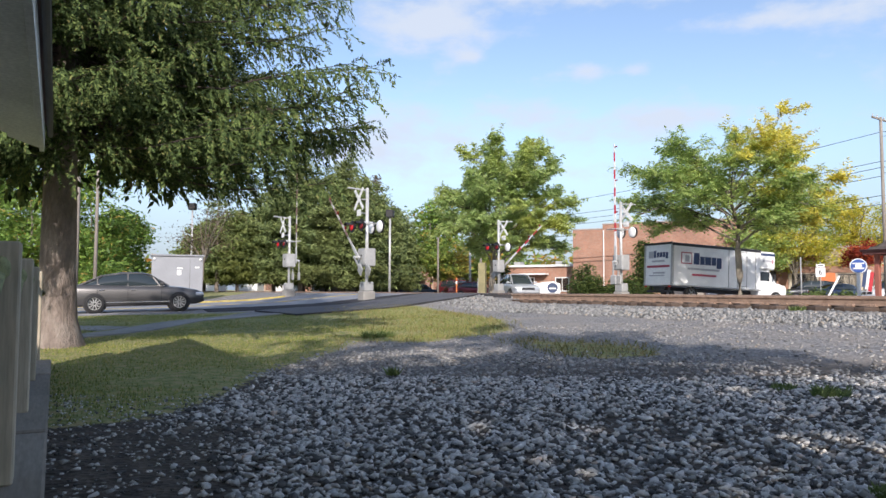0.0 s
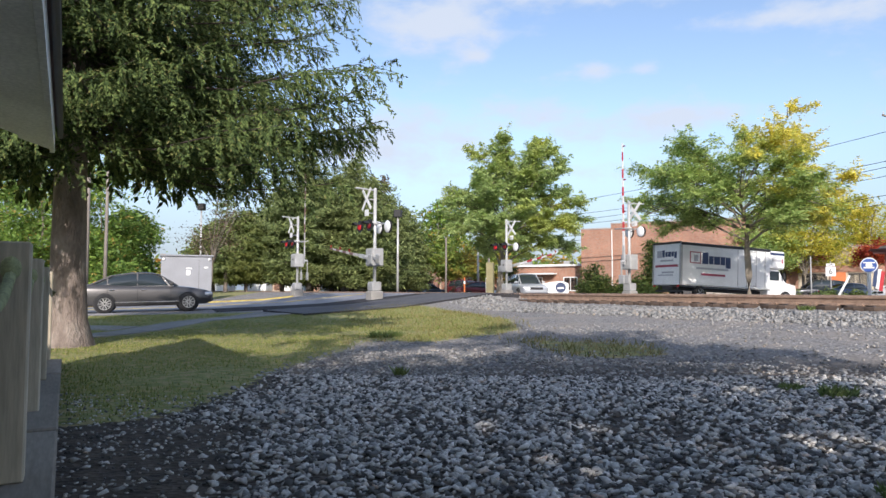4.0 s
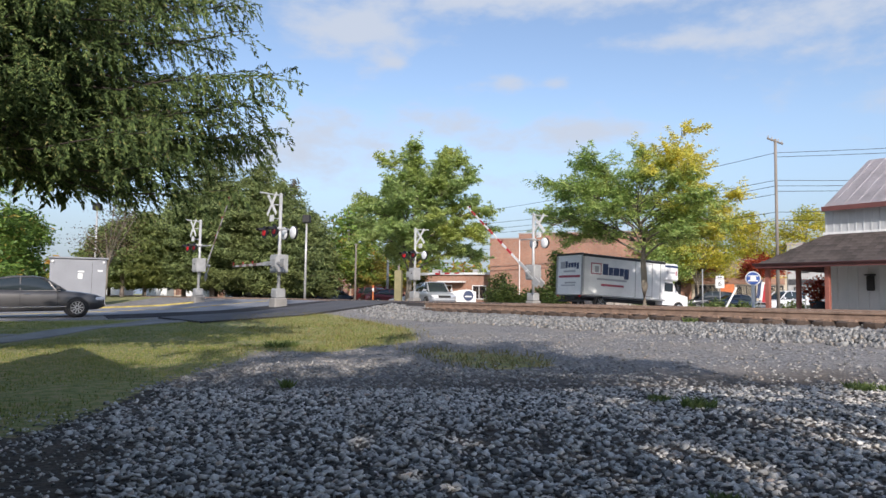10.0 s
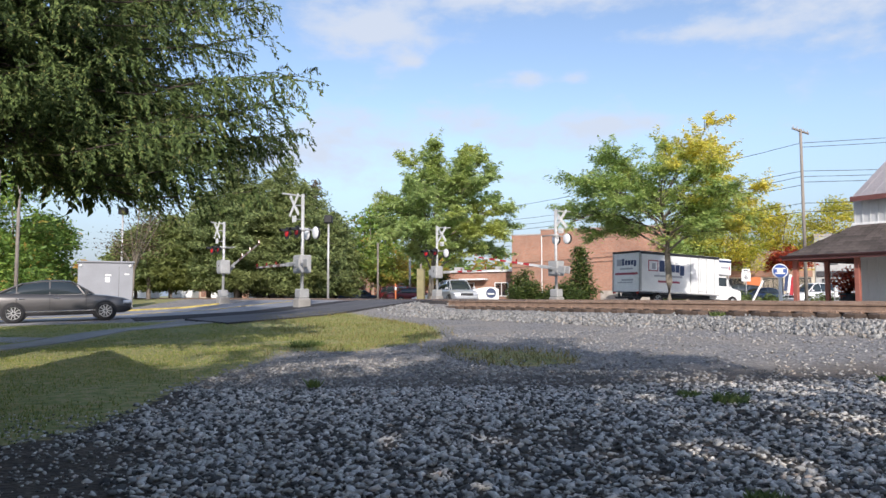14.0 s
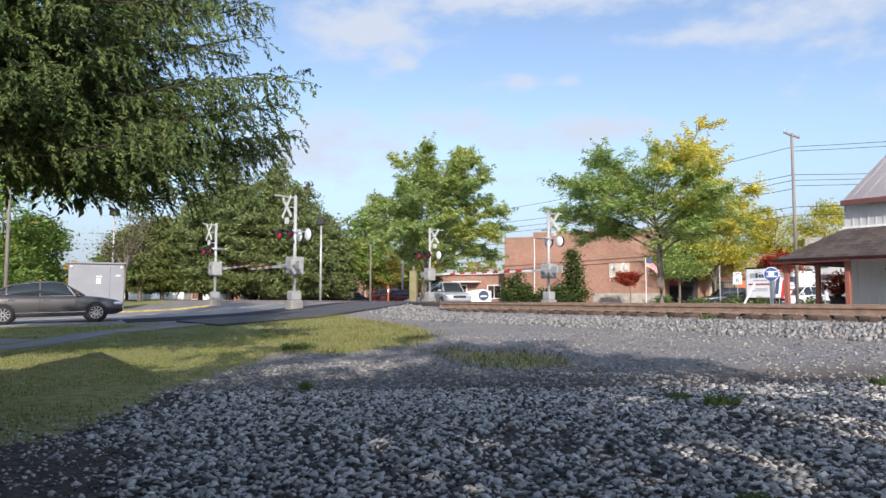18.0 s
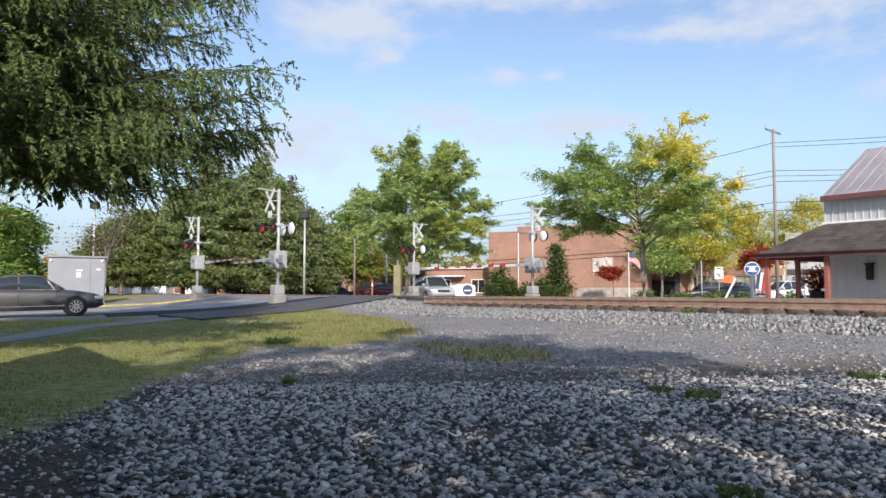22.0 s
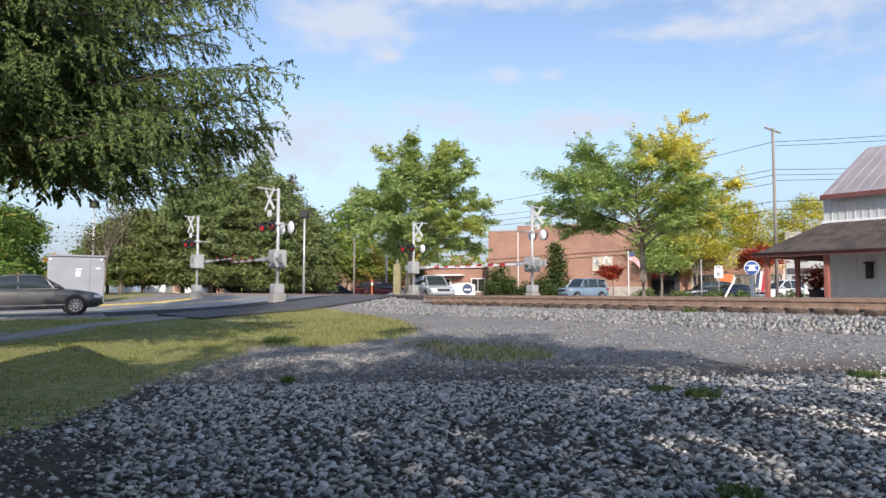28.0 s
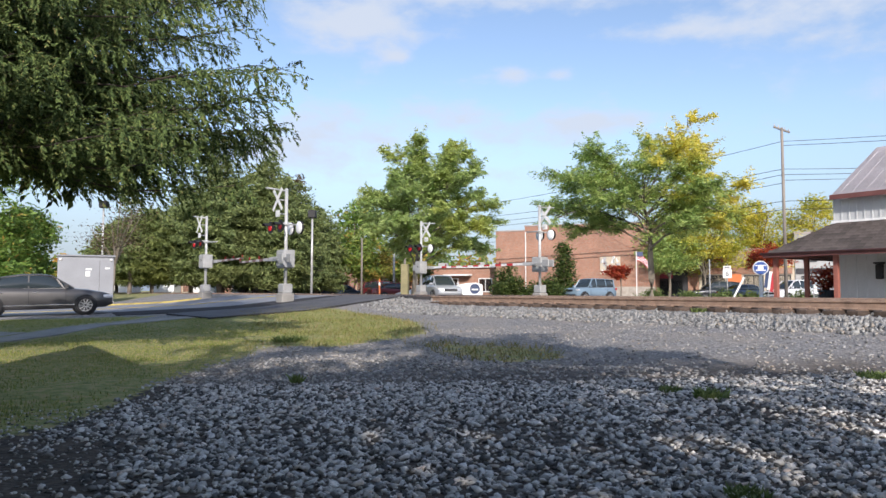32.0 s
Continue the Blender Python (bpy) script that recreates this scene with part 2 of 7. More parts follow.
M_steel = mat("aluminium_mast", (0.52, 0.52, 0.51), 0.42, 0.25, 5, 0.12, 40, 0.03)
M_case = mat("grey_signal_case", (0.38, 0.38, 0.37), 0.5, 0.1, 3, 0.12, 30, 0.03)
M_black = mat("black_hood", (0.015, 0.015, 0.016), 0.6, 0, 5, 0.3, 40, 0.03)
M_redlens = plain("red_lens_lit", (0.5, 0.02, 0.025), 0.25, 0, 0.2)
M_reddark = plain("red_lens", (0.22, 0.015, 0.02), 0.2)
M_disc = plain("pale_lens_back", (0.78, 0.79, 0.8), 0.35, 0.1)
M_redband = mat("red_reflective_band", (0.5, 0.03, 0.04), 0.5, 0, 8, 0.2, 40, 0.02)
M_whiteband = mat("white_reflective_band", (0.75, 0.75, 0.74), 0.5, 0, 8, 0.1, 40, 0.02)
M_brownband = mat("dull_back_of_red_band", (0.17, 0.1, 0.085), 0.7, 0, 8, 0.2, 40, 0.02)
M_greyband = mat("dull_back_of_white_band", (0.42, 0.4, 0.38), 0.7, 0, 8, 0.15, 40, 0.02)
M_sign = mat("white_sign_blade", (0.72, 0.72, 0.7), 0.5, 0, 6, 0.1, 40, 0.02)
M_rail = mat("rusted_rail", (0.34, 0.235, 0.17), 0.75, 0.25, 5, 0.3, 60, 0.25)
M_railtop = mat("worn_rail_head", (0.32, 0.26, 0.22), 0.35, 0.7, 5, 0.2, 60, 0.05)
M_tie = mat("creosoted_tie", (0.085, 0.06, 0.045), 0.95, 0, 4, 0.4, 30, 0.5, 0.02, (1, 0.3, 1), 0.3)
M_bark = mat("bark", (0.25, 0.2, 0.17), 0.95, 0, 5, 0.4, 26, 0.9, 0.05, (1, 1, 0.4), 0, (0.34, 0.29, 0.25))
M_twig = mat("dark_twig", (0.07, 0.055, 0.045), 0.95, 0, 5, 0.3, 26, 0.4)
M_trunk = mat("smooth_bark", (0.22, 0.19, 0.15), 0.9, 0, 4, 0.25, 26, 0.4, 0.02, (1, 1, 0.4))
M_spruce = leafy("spruce_needles", [(0.0, (0.022, 0.04, 0.013)), (0.5, (0.075, 0.115, 0.034)), (0.9, (0.15, 0.2, 0.058)), (1.0, (0.2, 0.175, 0.065))], 0.8, 0.08)
M_locust = leafy("locust_leaves", [(0.0, (0.26, 0.37, 0.14)), (0.5, (0.42, 0.53, 0.2)), (1.0, (0.56, 0.64, 0.26))], 0.5, 0.5, (0.6, 0.6, 0.12), 0.2)
M_locust_yellow = leafy("yellowing_locust_leaves", [(0.0, (0.22, 0.34, 0.11)), (0.5, (0.39, 0.51, 0.16)), (1.0, (0.55, 0.61, 0.2))], 0.5, 0.5, (0.9, 0.75, 0.12), 0.6, (0.055, 0.0, 0.06, -0.42))
M_yellowtree = leafy("golden_leaves", [(0.0, (0.3, 0.36, 0.06)), (0.5, (0.6, 0.53, 0.08)), (1.0, (0.78, 0.64, 0.1))], 0.5, 0.5, (0.2, 0.32, 0.05), 0.2)
M_conifer = leafy("pine_needles", [(0.0, (0.09, 0.125, 0.05)), (0.5, (0.2, 0.26, 0.1)), (1.0, (0.34, 0.39, 0.15))], 0.65, 0.3, (0.17, 0.19, 0.06), 0.2)
M_conifer_pale = leafy("pale_pine_needles", [(0.0, (0.1, 0.14, 0.05)), (0.5, (0.2, 0.25, 0.085)), (1.0, (0.32, 0.36, 0.12))], 0.65, 0.35, (0.24, 0.26, 0.07), 0.2)
M_brownfir = leafy("browned_needles", [(0.0, (0.08, 0.06, 0.04)), (0.6, (0.15, 0.10, 0.06)), (1.0, (0.12, 0.11, 0.05))], 0.7, 0.2)
M_bush = leafy("bush_leaves", [(0.0, (0.1, 0.17, 0.04)), (0.5, (0.2, 0.32, 0.07)), (0.9, (0.32, 0.45, 0.1)), (1.0, (0.48, 0.3, 0.08))], 0.45, 0.4)
M_midtree = leafy("mixed_leaves", [(0.0, (0.12, 0.2, 0.05)), (0.6, (0.24, 0.32, 0.07)), (1.0, (0.38, 0.4, 0.09))], 0.5, 0.45, (0.6, 0.24, 0.06), 0.25)
M_redleaf = leafy("red_leaves", [(0.0, (0.22, 0.03, 0.02)), (0.6, (0.42, 0.06, 0.03)), (1.0, (0.5, 0.14, 0.05))], 0.5, 0.4)
M_cedar = leafy("arborvitae_leaves", [(0.0, (0.03, 0.055, 0.015)), (0.6, (0.07, 0.11, 0.025)), (1.0, (0.13, 0.15, 0.04))], 0.6, 0.25)
M_grass = leafy("grass_blades", [(0.0, (0.14, 0.18, 0.045)), (0.5, (0.25, 0.29, 0.075)), (0.85, (0.37, 0.35, 0.11)), (1.0, (0.46, 0.37, 0.19))], 0.6, 0.35)
M_drygrass = leafy("dry_grass_blades", [(0.0, (0.11, 0.14, 0.03)), (0.4, (0.2, 0.19, 0.06)), (1.0, (0.36, 0.27, 0.13))], 0.6, 0.35)
M_asphalt_new.node_tree.nodes["Principled BSDF"].inputs["Specular IOR Level"].default_value = 0.12
M_weed = leafy("weed_leaves", [(0.0, (0.09, 0.14, 0.04)), (1.0, (0.22, 0.27, 0.09))], 0.5, 0.3)
# darkest stones paint shaded gaps; the pale ones are brightened against the tree shade
M_stone = stone_mat("gravel_with_gap_shade", [(0.0, (0.06, 0.057, 0.052)), (0.26, (0.16, 0.155, 0.142)), (0.36, (0.41, 0.395, 0.36)), (0.75, (0.64, 0.61, 0.555)), (0.96, (0.82, 0.78, 0.72)), (1.0, (0.66, 0.52, 0.4))])
M_ballast = stone_mat("rail_ballast", [(0.0, (0.12, 0.12, 0.115)), (0.4, (0.24, 0.24, 0.23)), (0.85, (0.38, 0.378, 0.36)), (1.0, (0.33, 0.285, 0.23))])
M_fine = stone_mat("fine_dusty_gravel", [(0.0, (0.15, 0.145, 0.135)), (0.4, (0.29, 0.28, 0.26)), (0.85, (0.43, 0.415, 0.385)), (1.0, (0.36, 0.3, 0.24))])
M_wood = mat("weathered_timber", (0.52, 0.45, 0.33), 0.9, 0, 2.5, 0.35, 40, 0.35, 0.01, (1, 1, 0.12), 0.15)
M_deck = mat("deck_boards", (0.24, 0.205, 0.165), 0.9, 0, 2.5, 0.3, 40, 0.3, 0.01, (0.15, 1, 1), 0.2)
M_rope = mat("mossy_rope", (0.34, 0.36, 0.18), 0.95, 0, 20, 0.3, 90, 0.6)
M_soffit = mat("old_white_paint", (0.82, 0.82, 0.76), 0.7, 0, 1.5, 0.12, 30, 0.1)
M_gutter = mat("dark_fascia", (0.05, 0.05, 0.055), 0.6, 0, 3, 0.2, 30, 0.05)
M_shingle = mat("brown_shingles", (0.085, 0.068, 0.06), 0.95, 0, 1.2, 0.35, 40, 0.4, 0.02, None, 0.3)
M_metalroof = mat("mauve_grey_metal_roof", (0.62, 0.575, 0.58), 0.55, 0.1, 0.6, 0.1, 14, 0.05)
M_siding = mat("pale_grey_siding", (0.56, 0.57, 0.57), 0.7, 0, 1.0, 0.08, 30, 0.05, 0.01, None, 0.05)
M_redtrim = mat("brick_red_trim", (0.34, 0.12, 0.085), 0.6, 0, 2, 0.15, 30, 0.05)
M_darktrim = mat("dark_red_fascia_paint", (0.17, 0.065, 0.055), 0.55, 0, 2, 0.2, 30, 0.05)
M_brick = brick_mat("red_brick", (0.36, 0.18, 0.12), (0.32, 0.26, 0.21))
M_brickdark = brick_mat("dark_brick", (0.3, 0.13, 0.09))
M_beige = mat("beige_render", (0.55, 0.48, 0.37), 0.8, 0, 1, 0.12, 25, 0.1)
M_stonebase = mat("rough_stone_base", (0.4, 0.36, 0.31), 0.9, 0, 2, 0.25, 12, 0.3)
M_coping = mat("roof_coping", (0.42, 0.36, 0.33), 0.7, 0, 2, 0.15, 20, 0.1)
M_darkfront = mat("dark_shopfront", (0.03, 0.03, 0.035), 0.5, 0, 2, 0.2, 20, 0.03)
M_tan = mat("olive_tan_case", (0.26, 0.23, 0.12), 0.7, 0, 2, 0.2, 20, 0.05)
M_orange = mat("orange_panel", (0.6, 0.17, 0.05), 0.6, 0, 4, 0.15, 20, 0.03)
M_glass = glass("window_glass")
M_carglass = glass("car_glass", (0.03, 0.04, 0.045), 0.03)
M_white = mat("white_paint", (0.84, 0.84, 0.82), 0.45, 0, 2, 0.06, 30, 0.03)
M_pole = mat("weathered_pole", (0.25, 0.22, 0.19), 0.95, 0, 3, 0.25, 30, 0.3, 0.01, (1, 1, 0.1))
M_wire = plain("black_cable", (0.03, 0.03, 0.03), 0.7)
M_cabinet = mat("aluminium_cabinet", (0.27, 0.28, 0.3), 0.45, 0.2, 1.2, 0.08, 30, 0.03)
M_tyre = mat("tyre_rubber", (0.02, 0.02, 0.021), 0.85, 0, 10, 0.3, 60, 0.2)
M_rim = plain("alloy_rim", (0.6, 0.6, 0.6), 0.3, 0.7)
M_chrome = plain("chrome_trim", (0.75, 0.75, 0.75), 0.15, 0.9)
M_blacktrim = plain("black_trim", (0.02, 0.02, 0.022), 0.5)
M_lamp = plain("headlamp_glass", (0.75, 0.77, 0.8), 0.1, 0.2)
M_tail = plain("red_tail_lamp", (0.45, 0.02, 0.02), 0.2)
M_navy = plain("navy_print", (0.03, 0.05, 0.12), 0.5)
M_maroon = plain("maroon_print", (0.35, 0.05, 0.08), 0.5)
M_greyprint = plain("grey_print", (0.4, 0.4, 0.42), 0.5)
M_bluesign = plain("blue_sign_face", (0.04, 0.1, 0.35), 0.45)


def paint(name, color, metal=0.3, rough=0.35):
    m, nt, b = nodes_of(name)
    n = tex(nt, 2.0, 4.0)
    c = np.array(color)
    nt.links.new(ramp(nt, n.outputs["Fac"], [(0.3, tuple(c * 0.92)), (0.7, tuple(c * 1.06))]), b.inputs["Base Color"])
    b.inputs["Roughness"].default_value, b.inputs["Metallic"].default_value = rough, metal
    b.inputs["Coat Weight"].default_value = 0.5
    b.inputs["Coat Roughness"].default_value = 0.08
    return m


P_grey = paint("grey_car_paint", (0.09, 0.087, 0.087), 0.4)
P_silver = paint("silver_car_paint", (0.55, 0.57, 0.6), 0.4)
P_white = paint("white_car_paint", (0.7, 0.71, 0.72), 0.0)
P_red = paint("red_car_paint", (0.15, 0.02, 0.025), 0.2)
P_dark = paint("dark_car_paint", (0.03, 0.035, 0.045), 0.3)
P_blue = paint("grey_blue_car_paint", (0.19, 0.27, 0.34), 0.1)
P_navy = paint("navy_car_paint", (0.06, 0.09, 0.16), 0.3)

# ---------------------------------------------------------------- mesh helpers
def mesh_of(name, bm, material, smooth=False):
    me = bpy.data.meshes.new(name)
    bm.normal_update()
    bm.to_mesh(me)
    bm.free()
    for m in (material if isinstance(material, (list, tuple)) else [material]):
        me.materials.append(m)
    if smooth:
        for p in me.polygons:
            p.use_smooth = True
    return me


def part(name, bm, material, parent=None, label="", smooth=False, at=None):
    ob = new(name, mesh_of(name, bm, material, smooth))
    if parent is not None:
        ob.parent = parent
    if at is not None:
        ob.matrix_basis = at
    return tagged(ob, label)


def thing(name, m, label, category, group=""):
    ob = new(name)
    ob.matrix_basis = m
    return tagged(ob, label, category, group)


def box(bm, size, centre=(0, 0, 0), m=None, bevel=0.0):
    r = bmesh.ops.create_cube(bm, size=1.0, matrix=(m or Matrix()) @ Matrix.Translation(centre) @ Matrix.Diagonal((*size, 1)))
    if bevel:
        es = list({e for v in r["verts"] for e in v.link_edges})
        bmesh.ops.bevel(bm, geom=es, offset=bevel, segments=1, affect="EDGES")
    return bm


def rod(bm, p, q, r0, r1=None, seg=10, caps=True):
    """A tapered round bar from p to q."""
    p, q = Vector(p), Vector(q)
    r1 = r0 if r1 is None else r1
    t = (q - p).to_track_quat("Z", "Y")
    u, v = t @ Vector((1, 0, 0)), t @ Vector((0, 1, 0))
    ring = [(math.cos(k * math.tau / seg), math.sin(k * math.tau / seg)) for k in range(seg)]
    lo = [bm.verts.new(p + (u * c + v * s) * r0) for c, s in ring]
    hi = [bm.verts.new(q + (u * c + v * s) * r1) for c, s in ring]
    for k in range(seg):
        bm.faces.new((lo[k], lo[(k + 1) % seg], hi[(k + 1) % seg], hi[k]))
    if caps:
        bm.faces.new(lo[::-1])
        bm.faces.new(hi)
    return bm


def loft(bm, rings, closed=True, cap=True, mi=0):
    vr = [[bm.verts.new(p) for p in r] for r in rings]
    n = len(vr[0])
    for a, b in zip(vr, vr[1:]):
        for i in range(n if closed else n - 1):
            f = bm.faces.new((a[i], a[(i + 1) % n], b[(i + 1) % n], b[i]))
            f.material_index = mi
    if cap:
        bm.faces.new(vr[0][::-1]).material_index = mi
        bm.faces.new(vr[-1]).material_index = mi
    bmesh.ops.recalc_face_normals(bm, faces=bm.faces)
    return bm


# ---------------------------------------------------------------- plan
TO = Vector((-1.05, 26.3))          # where the near rail leaves the crossing
TU = Vector((0.611, -0.792))        # along the track, towards the viewer's right
TN = Vector((0.792, 0.611))         # across the track, away from the viewer
RD = Vector((0.876, 0.482))         # along the road
RW = Vector((-0.482, 0.876))
MAST = {"A": (-12.95, 37.0), "B": (-6.6, 28.0), "C": (-1.72, 41.0), "D": (4.32, 34.0)}


def ac(x, y):
    d = Vector((x, y)) - TO
    return d.dot(TU), d.dot(TN)


def xy(a, c):
    p = TO + TU * a + TN * c
    return p.x, p.y


def smooth(e0, e1, v):
    t = min(max((v - e0) / (e1 - e0), 0), 1)
    return t * t * (3 - 2 * t)


def interp(v, pts):
    if v <= pts[0][0]:
        return pts[0][1]
    for (a, za), (b, zb) in zip(pts, pts[1:]):
        if v <= b:
            return za + (zb - za) * (v - a) / (b - a)
    return pts[-1][1]


ROADZ = [(-40, 0.0), (-15, 0.03), (-12.8, 0.077), (-10.4, 0.13), (-9, 0.19), (-5.1, 0.36), (-3.35, 0.55), (-1, 0.77), (6.6, 0.77), (9, 0.55), (16, 0.2), (25, 0.1), (60, 0.1)]
BEDZ = [(-40, 0.0), (-12, 0.0), (-8, 0.1), (-4.5, 0.26), (-2.6, 0.36), (-1.1, 0.46), (-0.6, 0.52), (6.3, 0.52), (8, 0.25), (12, 0.1), (60, 0.1)]


def apron_edge(c):
    return interp(c, [(-9, 2.0), (-7, 1.5), (-4.6, 1.0), (-2.6, 0.6), (-0.6, -0.1), (0.9, -0.75), (6, -0.6)])


def gz(x, y):
    a, c = ac(x, y)
    e = apron_edge(c)
    w = smooth(e - 0.1, e + 2.2, a)
    return interp(c, ROADZ) * (1 - w) + interp(c, BEDZ) * w


# ---------------------------------------------------------------- ground
def grid_axis(lo, hi, fine_lo, fine_hi, step, grow):
    out = []
    v = fine_lo
    while v < fine_hi:
        out.append(v)
        v += step
    s = step
    while v < hi:
        out.append(v)
        s *= grow
        v += s
    out.append(hi)
    v, s = fine_lo, step
    while v > lo:
        s *= grow
        v -= s
        out.insert(0, max(v, lo))
    return out


# ---------------------------------------------------------------- ground
LAWN = [(-60, 1), (-5.2, 4.6), (-3.6, 4.3), (-3.0, 5.1), (-3.2, 7.0), (-3.3, 8.3), (-3.2, 10.2), (-3.3, 12.2), (-2.1, 11.9), (-1.4, 12.7), (-0.6, 14.4), (-0.9, 17.5),
        (-2.6, 21.5), (-5.0, 23.6), (-6.5, 23.0), (-8.6, 20.3), (-9.9, 18.3), (-9.3, 22.4), (-12.0, 22.6), (-15.0, 21.6), (-20, 18.6), (-60, -5)]
PATCH = [(-0.7, 12.4), (-0.2, 10.4), (0.2, 9.5), (0.9, 9.0), (1.5, 9.5), (1.7, 10.4), (1.1, 11.4), (0.2, 11.9)]


def inside(p, poly):
    x, y = p
    hit = False
    for (x0, y0), (x1, y1) in zip(poly, poly[1:] + poly[:1]):
        if (y0 > y) != (y1 > y) and x < (x1 - x0) * (y - y0) / (y1 - y0) + x0:
            hit = not hit
    return hit


def edge_dist(p, poly):
    best = 1e9
    q = Vector(p)
    for a, b in zip(poly, poly[1:] + poly[:1]):
        a, b = Vector(a), Vector(b)
        d = b - a
        t = min(max((q - a).dot(d) / max(d.length_squared, 1e-9), 0), 1)
        best = min(best, (a + d * t - q).length)
    return best


def cover_grid():
    """Turf cover on a 0.1 m grid."""
    gx, gy = np.meshgrid(np.arange(-30, 20, 0.1), np.arange(-6, 44, 0.1))
    out = np.zeros_like(gx)
    for poly, soft, top in ((LAWN, 0.45, 1.0), (PATCH, 0.4, 0.62)):
        best, odd = np.full_like(gx, 1e9), np.zeros(gx.shape, bool)
        for (x0, y0), (x1, y1) in zip(poly, poly[1:] + poly[:1]):
            dx, dy = x1 - x0, y1 - y0
            t = np.clip(((gx - x0) * dx + (gy - y0) * dy) / (dx * dx + dy * dy), 0, 1)
            best = np.minimum(best, np.hypot(gx - x0 - t * dx, gy - y0 - t * dy))
            if dy:
                odd ^= ((y0 > gy) != (y1 > gy)) & (gx < dx * (gy - y0) / dy + x0)
        s = np.where(odd, best, -best)
        t = np.clip((s + soft) / (2 * soft), 0, 1)
        out = np.maximum(out, top * t * t * (3 - 2 * t))
    return out


COVER = cover_grid()


def cover(x, y):
    """How far the turf covers the ground here, 0 to 1."""
    i, j = int((x + 30) * 10), int((y + 6) * 10)
    return float(COVER[j, i]) if 0 <= j < COVER.shape[0] and 0 <= i < COVER.shape[1] else 0.0


def build_ground():
    xs, ys = grid_axis(-1500, 1500, -22, 16, 0.4, 1.35), grid_axis(-1500, 2500, -4, 46, 0.4, 1.35)
    vs, lawn, soil_shade = [], [], []
    for y in ys:
        for x in xs:
            near = -25 < x < 18 and -5 < y < 40
            vs.append((x, y, gz(x, y) + (0.03 * noise.noise((x * 0.9, y * 0.9, 0)) if near and y < 24 else 0)))
            lawn.append(cover(x, y) if near else (0.6 if x < -20 else 0.0))
            # dark soil with painted gap shade; kept pale behind the viewpoint for bounce
            soil_shade.append(smooth(10.0, 7.0, y + 0.8 * noise.noise((x * 0.5, y * 0.5, 6))) * smooth(4.4, 2.6, x - 0.2 * y) * smooth(0.6, 2.0, y) if near else 0.0)
    n = len(xs)
    fs = [(j * n + i, j * n + i + 1, (j + 1) * n + i + 1, (j + 1) * n + i) for j in range(len(ys) - 1) for i in range(n - 1)]
    me = bpy.data.meshes.new("ground")
    me.from_pydata(vs, [], fs)
    me.attributes.new("lawn", "FLOAT", "POINT").data.foreach_set("value", lawn)
    me.attributes.new("soil_shade", "FLOAT", "POINT").data.foreach_set("value", soil_shade)
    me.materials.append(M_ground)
    for p in me.polygons:
        p.use_smooth = True
    return tagged(new("ground", me), "grey gravel yard merging into patchy green lawn", "ground", kind="structure")


build_ground()


def strip(name, pts, material, label, category, up=0.012, kind="structure", height=None, side=None):
    """A paved band: rows of (left, right) points laid on the ground."""
    vs, fs = [], []
    for (x0, y0), (x1, y1) in pts:
        for k in range(7):
            t = k / 6
            x, y = x0 + (x1 - x0) * t, y0 + (y1 - y0) * t
            vs.append((x, y, (height(x, y) if height else gz(x, y)) + up))
    for j in range(len(pts) - 1):
        for k in range(6):
            a = j * 7 + k
            fs.append((a, a + 1, a + 8, a + 7))
    top = len(vs)
    vs += [(x, y, z - up - 0.25) for x, y, z in vs]
    n = len(pts)
    rim = [(j * 7, (j + 1) * 7) for j in range(n - 1)] + [((j + 1) * 7 + 6, j * 7 + 6) for j in range(n - 1)] + [(k + 1, k) for k in range(6)] + [((n - 1) * 7 + k, (n - 1) * 7 + k + 1) for k in range(6)]
    fs += [(b, a, a + top, b + top) for a, b in rim]
    me = bpy.data.meshes.new(name)
    me.from_pydata(vs, [], fs)
    me.materials.append(material)
    if side:
        me.materials.append(side)
        for p in me.polygons[6 * (n - 1):]:
            p.material_index = 1
    return tagged(new(name, me), label, category, kind=kind)


B0 = Vector(MAST["B"])


def on_road(s, b):
    p = B0 + RD * s + RW * b
    return p.x, p.y


def road_z(x, y):
    return interp(ac(x, y)[1], ROADZ)


# the road over the crossing, the dark shoulder on its near side and the footway
strip("road", [(on_road(s, 1.2 - 1.6 * smooth(-7.0, -10.5, s)), on_road(s, 9.8)) for s in [x * 0.8 for x in range(-70, 5)]], M_asphalt, "worn blue-grey asphalt road leading to the crossing", "road", 0.02)
strip("road_beyond", [(on_road(s, 1.2), on_road(s, 17)) for s in [12 + x * 1.6 for x in range(0, 40)]], M_asphalt, "asphalt road leaving the crossing towards the shops", "road", 0.02)
strip("crossing_surface", [(on_road(s, -4.9 + 0.22 * (s - 3.5)), on_road(s, 10.2)) for s in [3.0 + x * 0.6 for x in range(0, 15)]], M_asphalt_new, "dark asphalt filled between the rails of the crossing", "road", 0.035, height=road_z)
strip("shoulder", [(on_road(s, -1.2 - 3.6 * smooth(-9, 3.2, s)), on_road(s, 1.15)) for s in [-6.2 + x * 0.6 for x in range(0, 16)]], M_asphalt_new, "dark patched asphalt shoulder beside the road", "road", 0.022, height=road_z)
strip("apron", [(xy(apron_edge(c) - 4.2, c), xy(apron_edge(c), c)) for c in [-8.6 + 0.4 * k for k in range(24)]], M_asphalt_mid, "dark asphalt apron ramping up to the rails with a broken black edge", "road", 0.05, height=road_z, side=M_asphalt_new)
WAY = [(-10.5, 9.5), (-9.0, 13.3), (-9.15, 15.7), (-9.1, 18.0), (-8.0, 20.4), (-6.9, 22.3), (-6.1, 23.9), (-5.6, 24.6)]


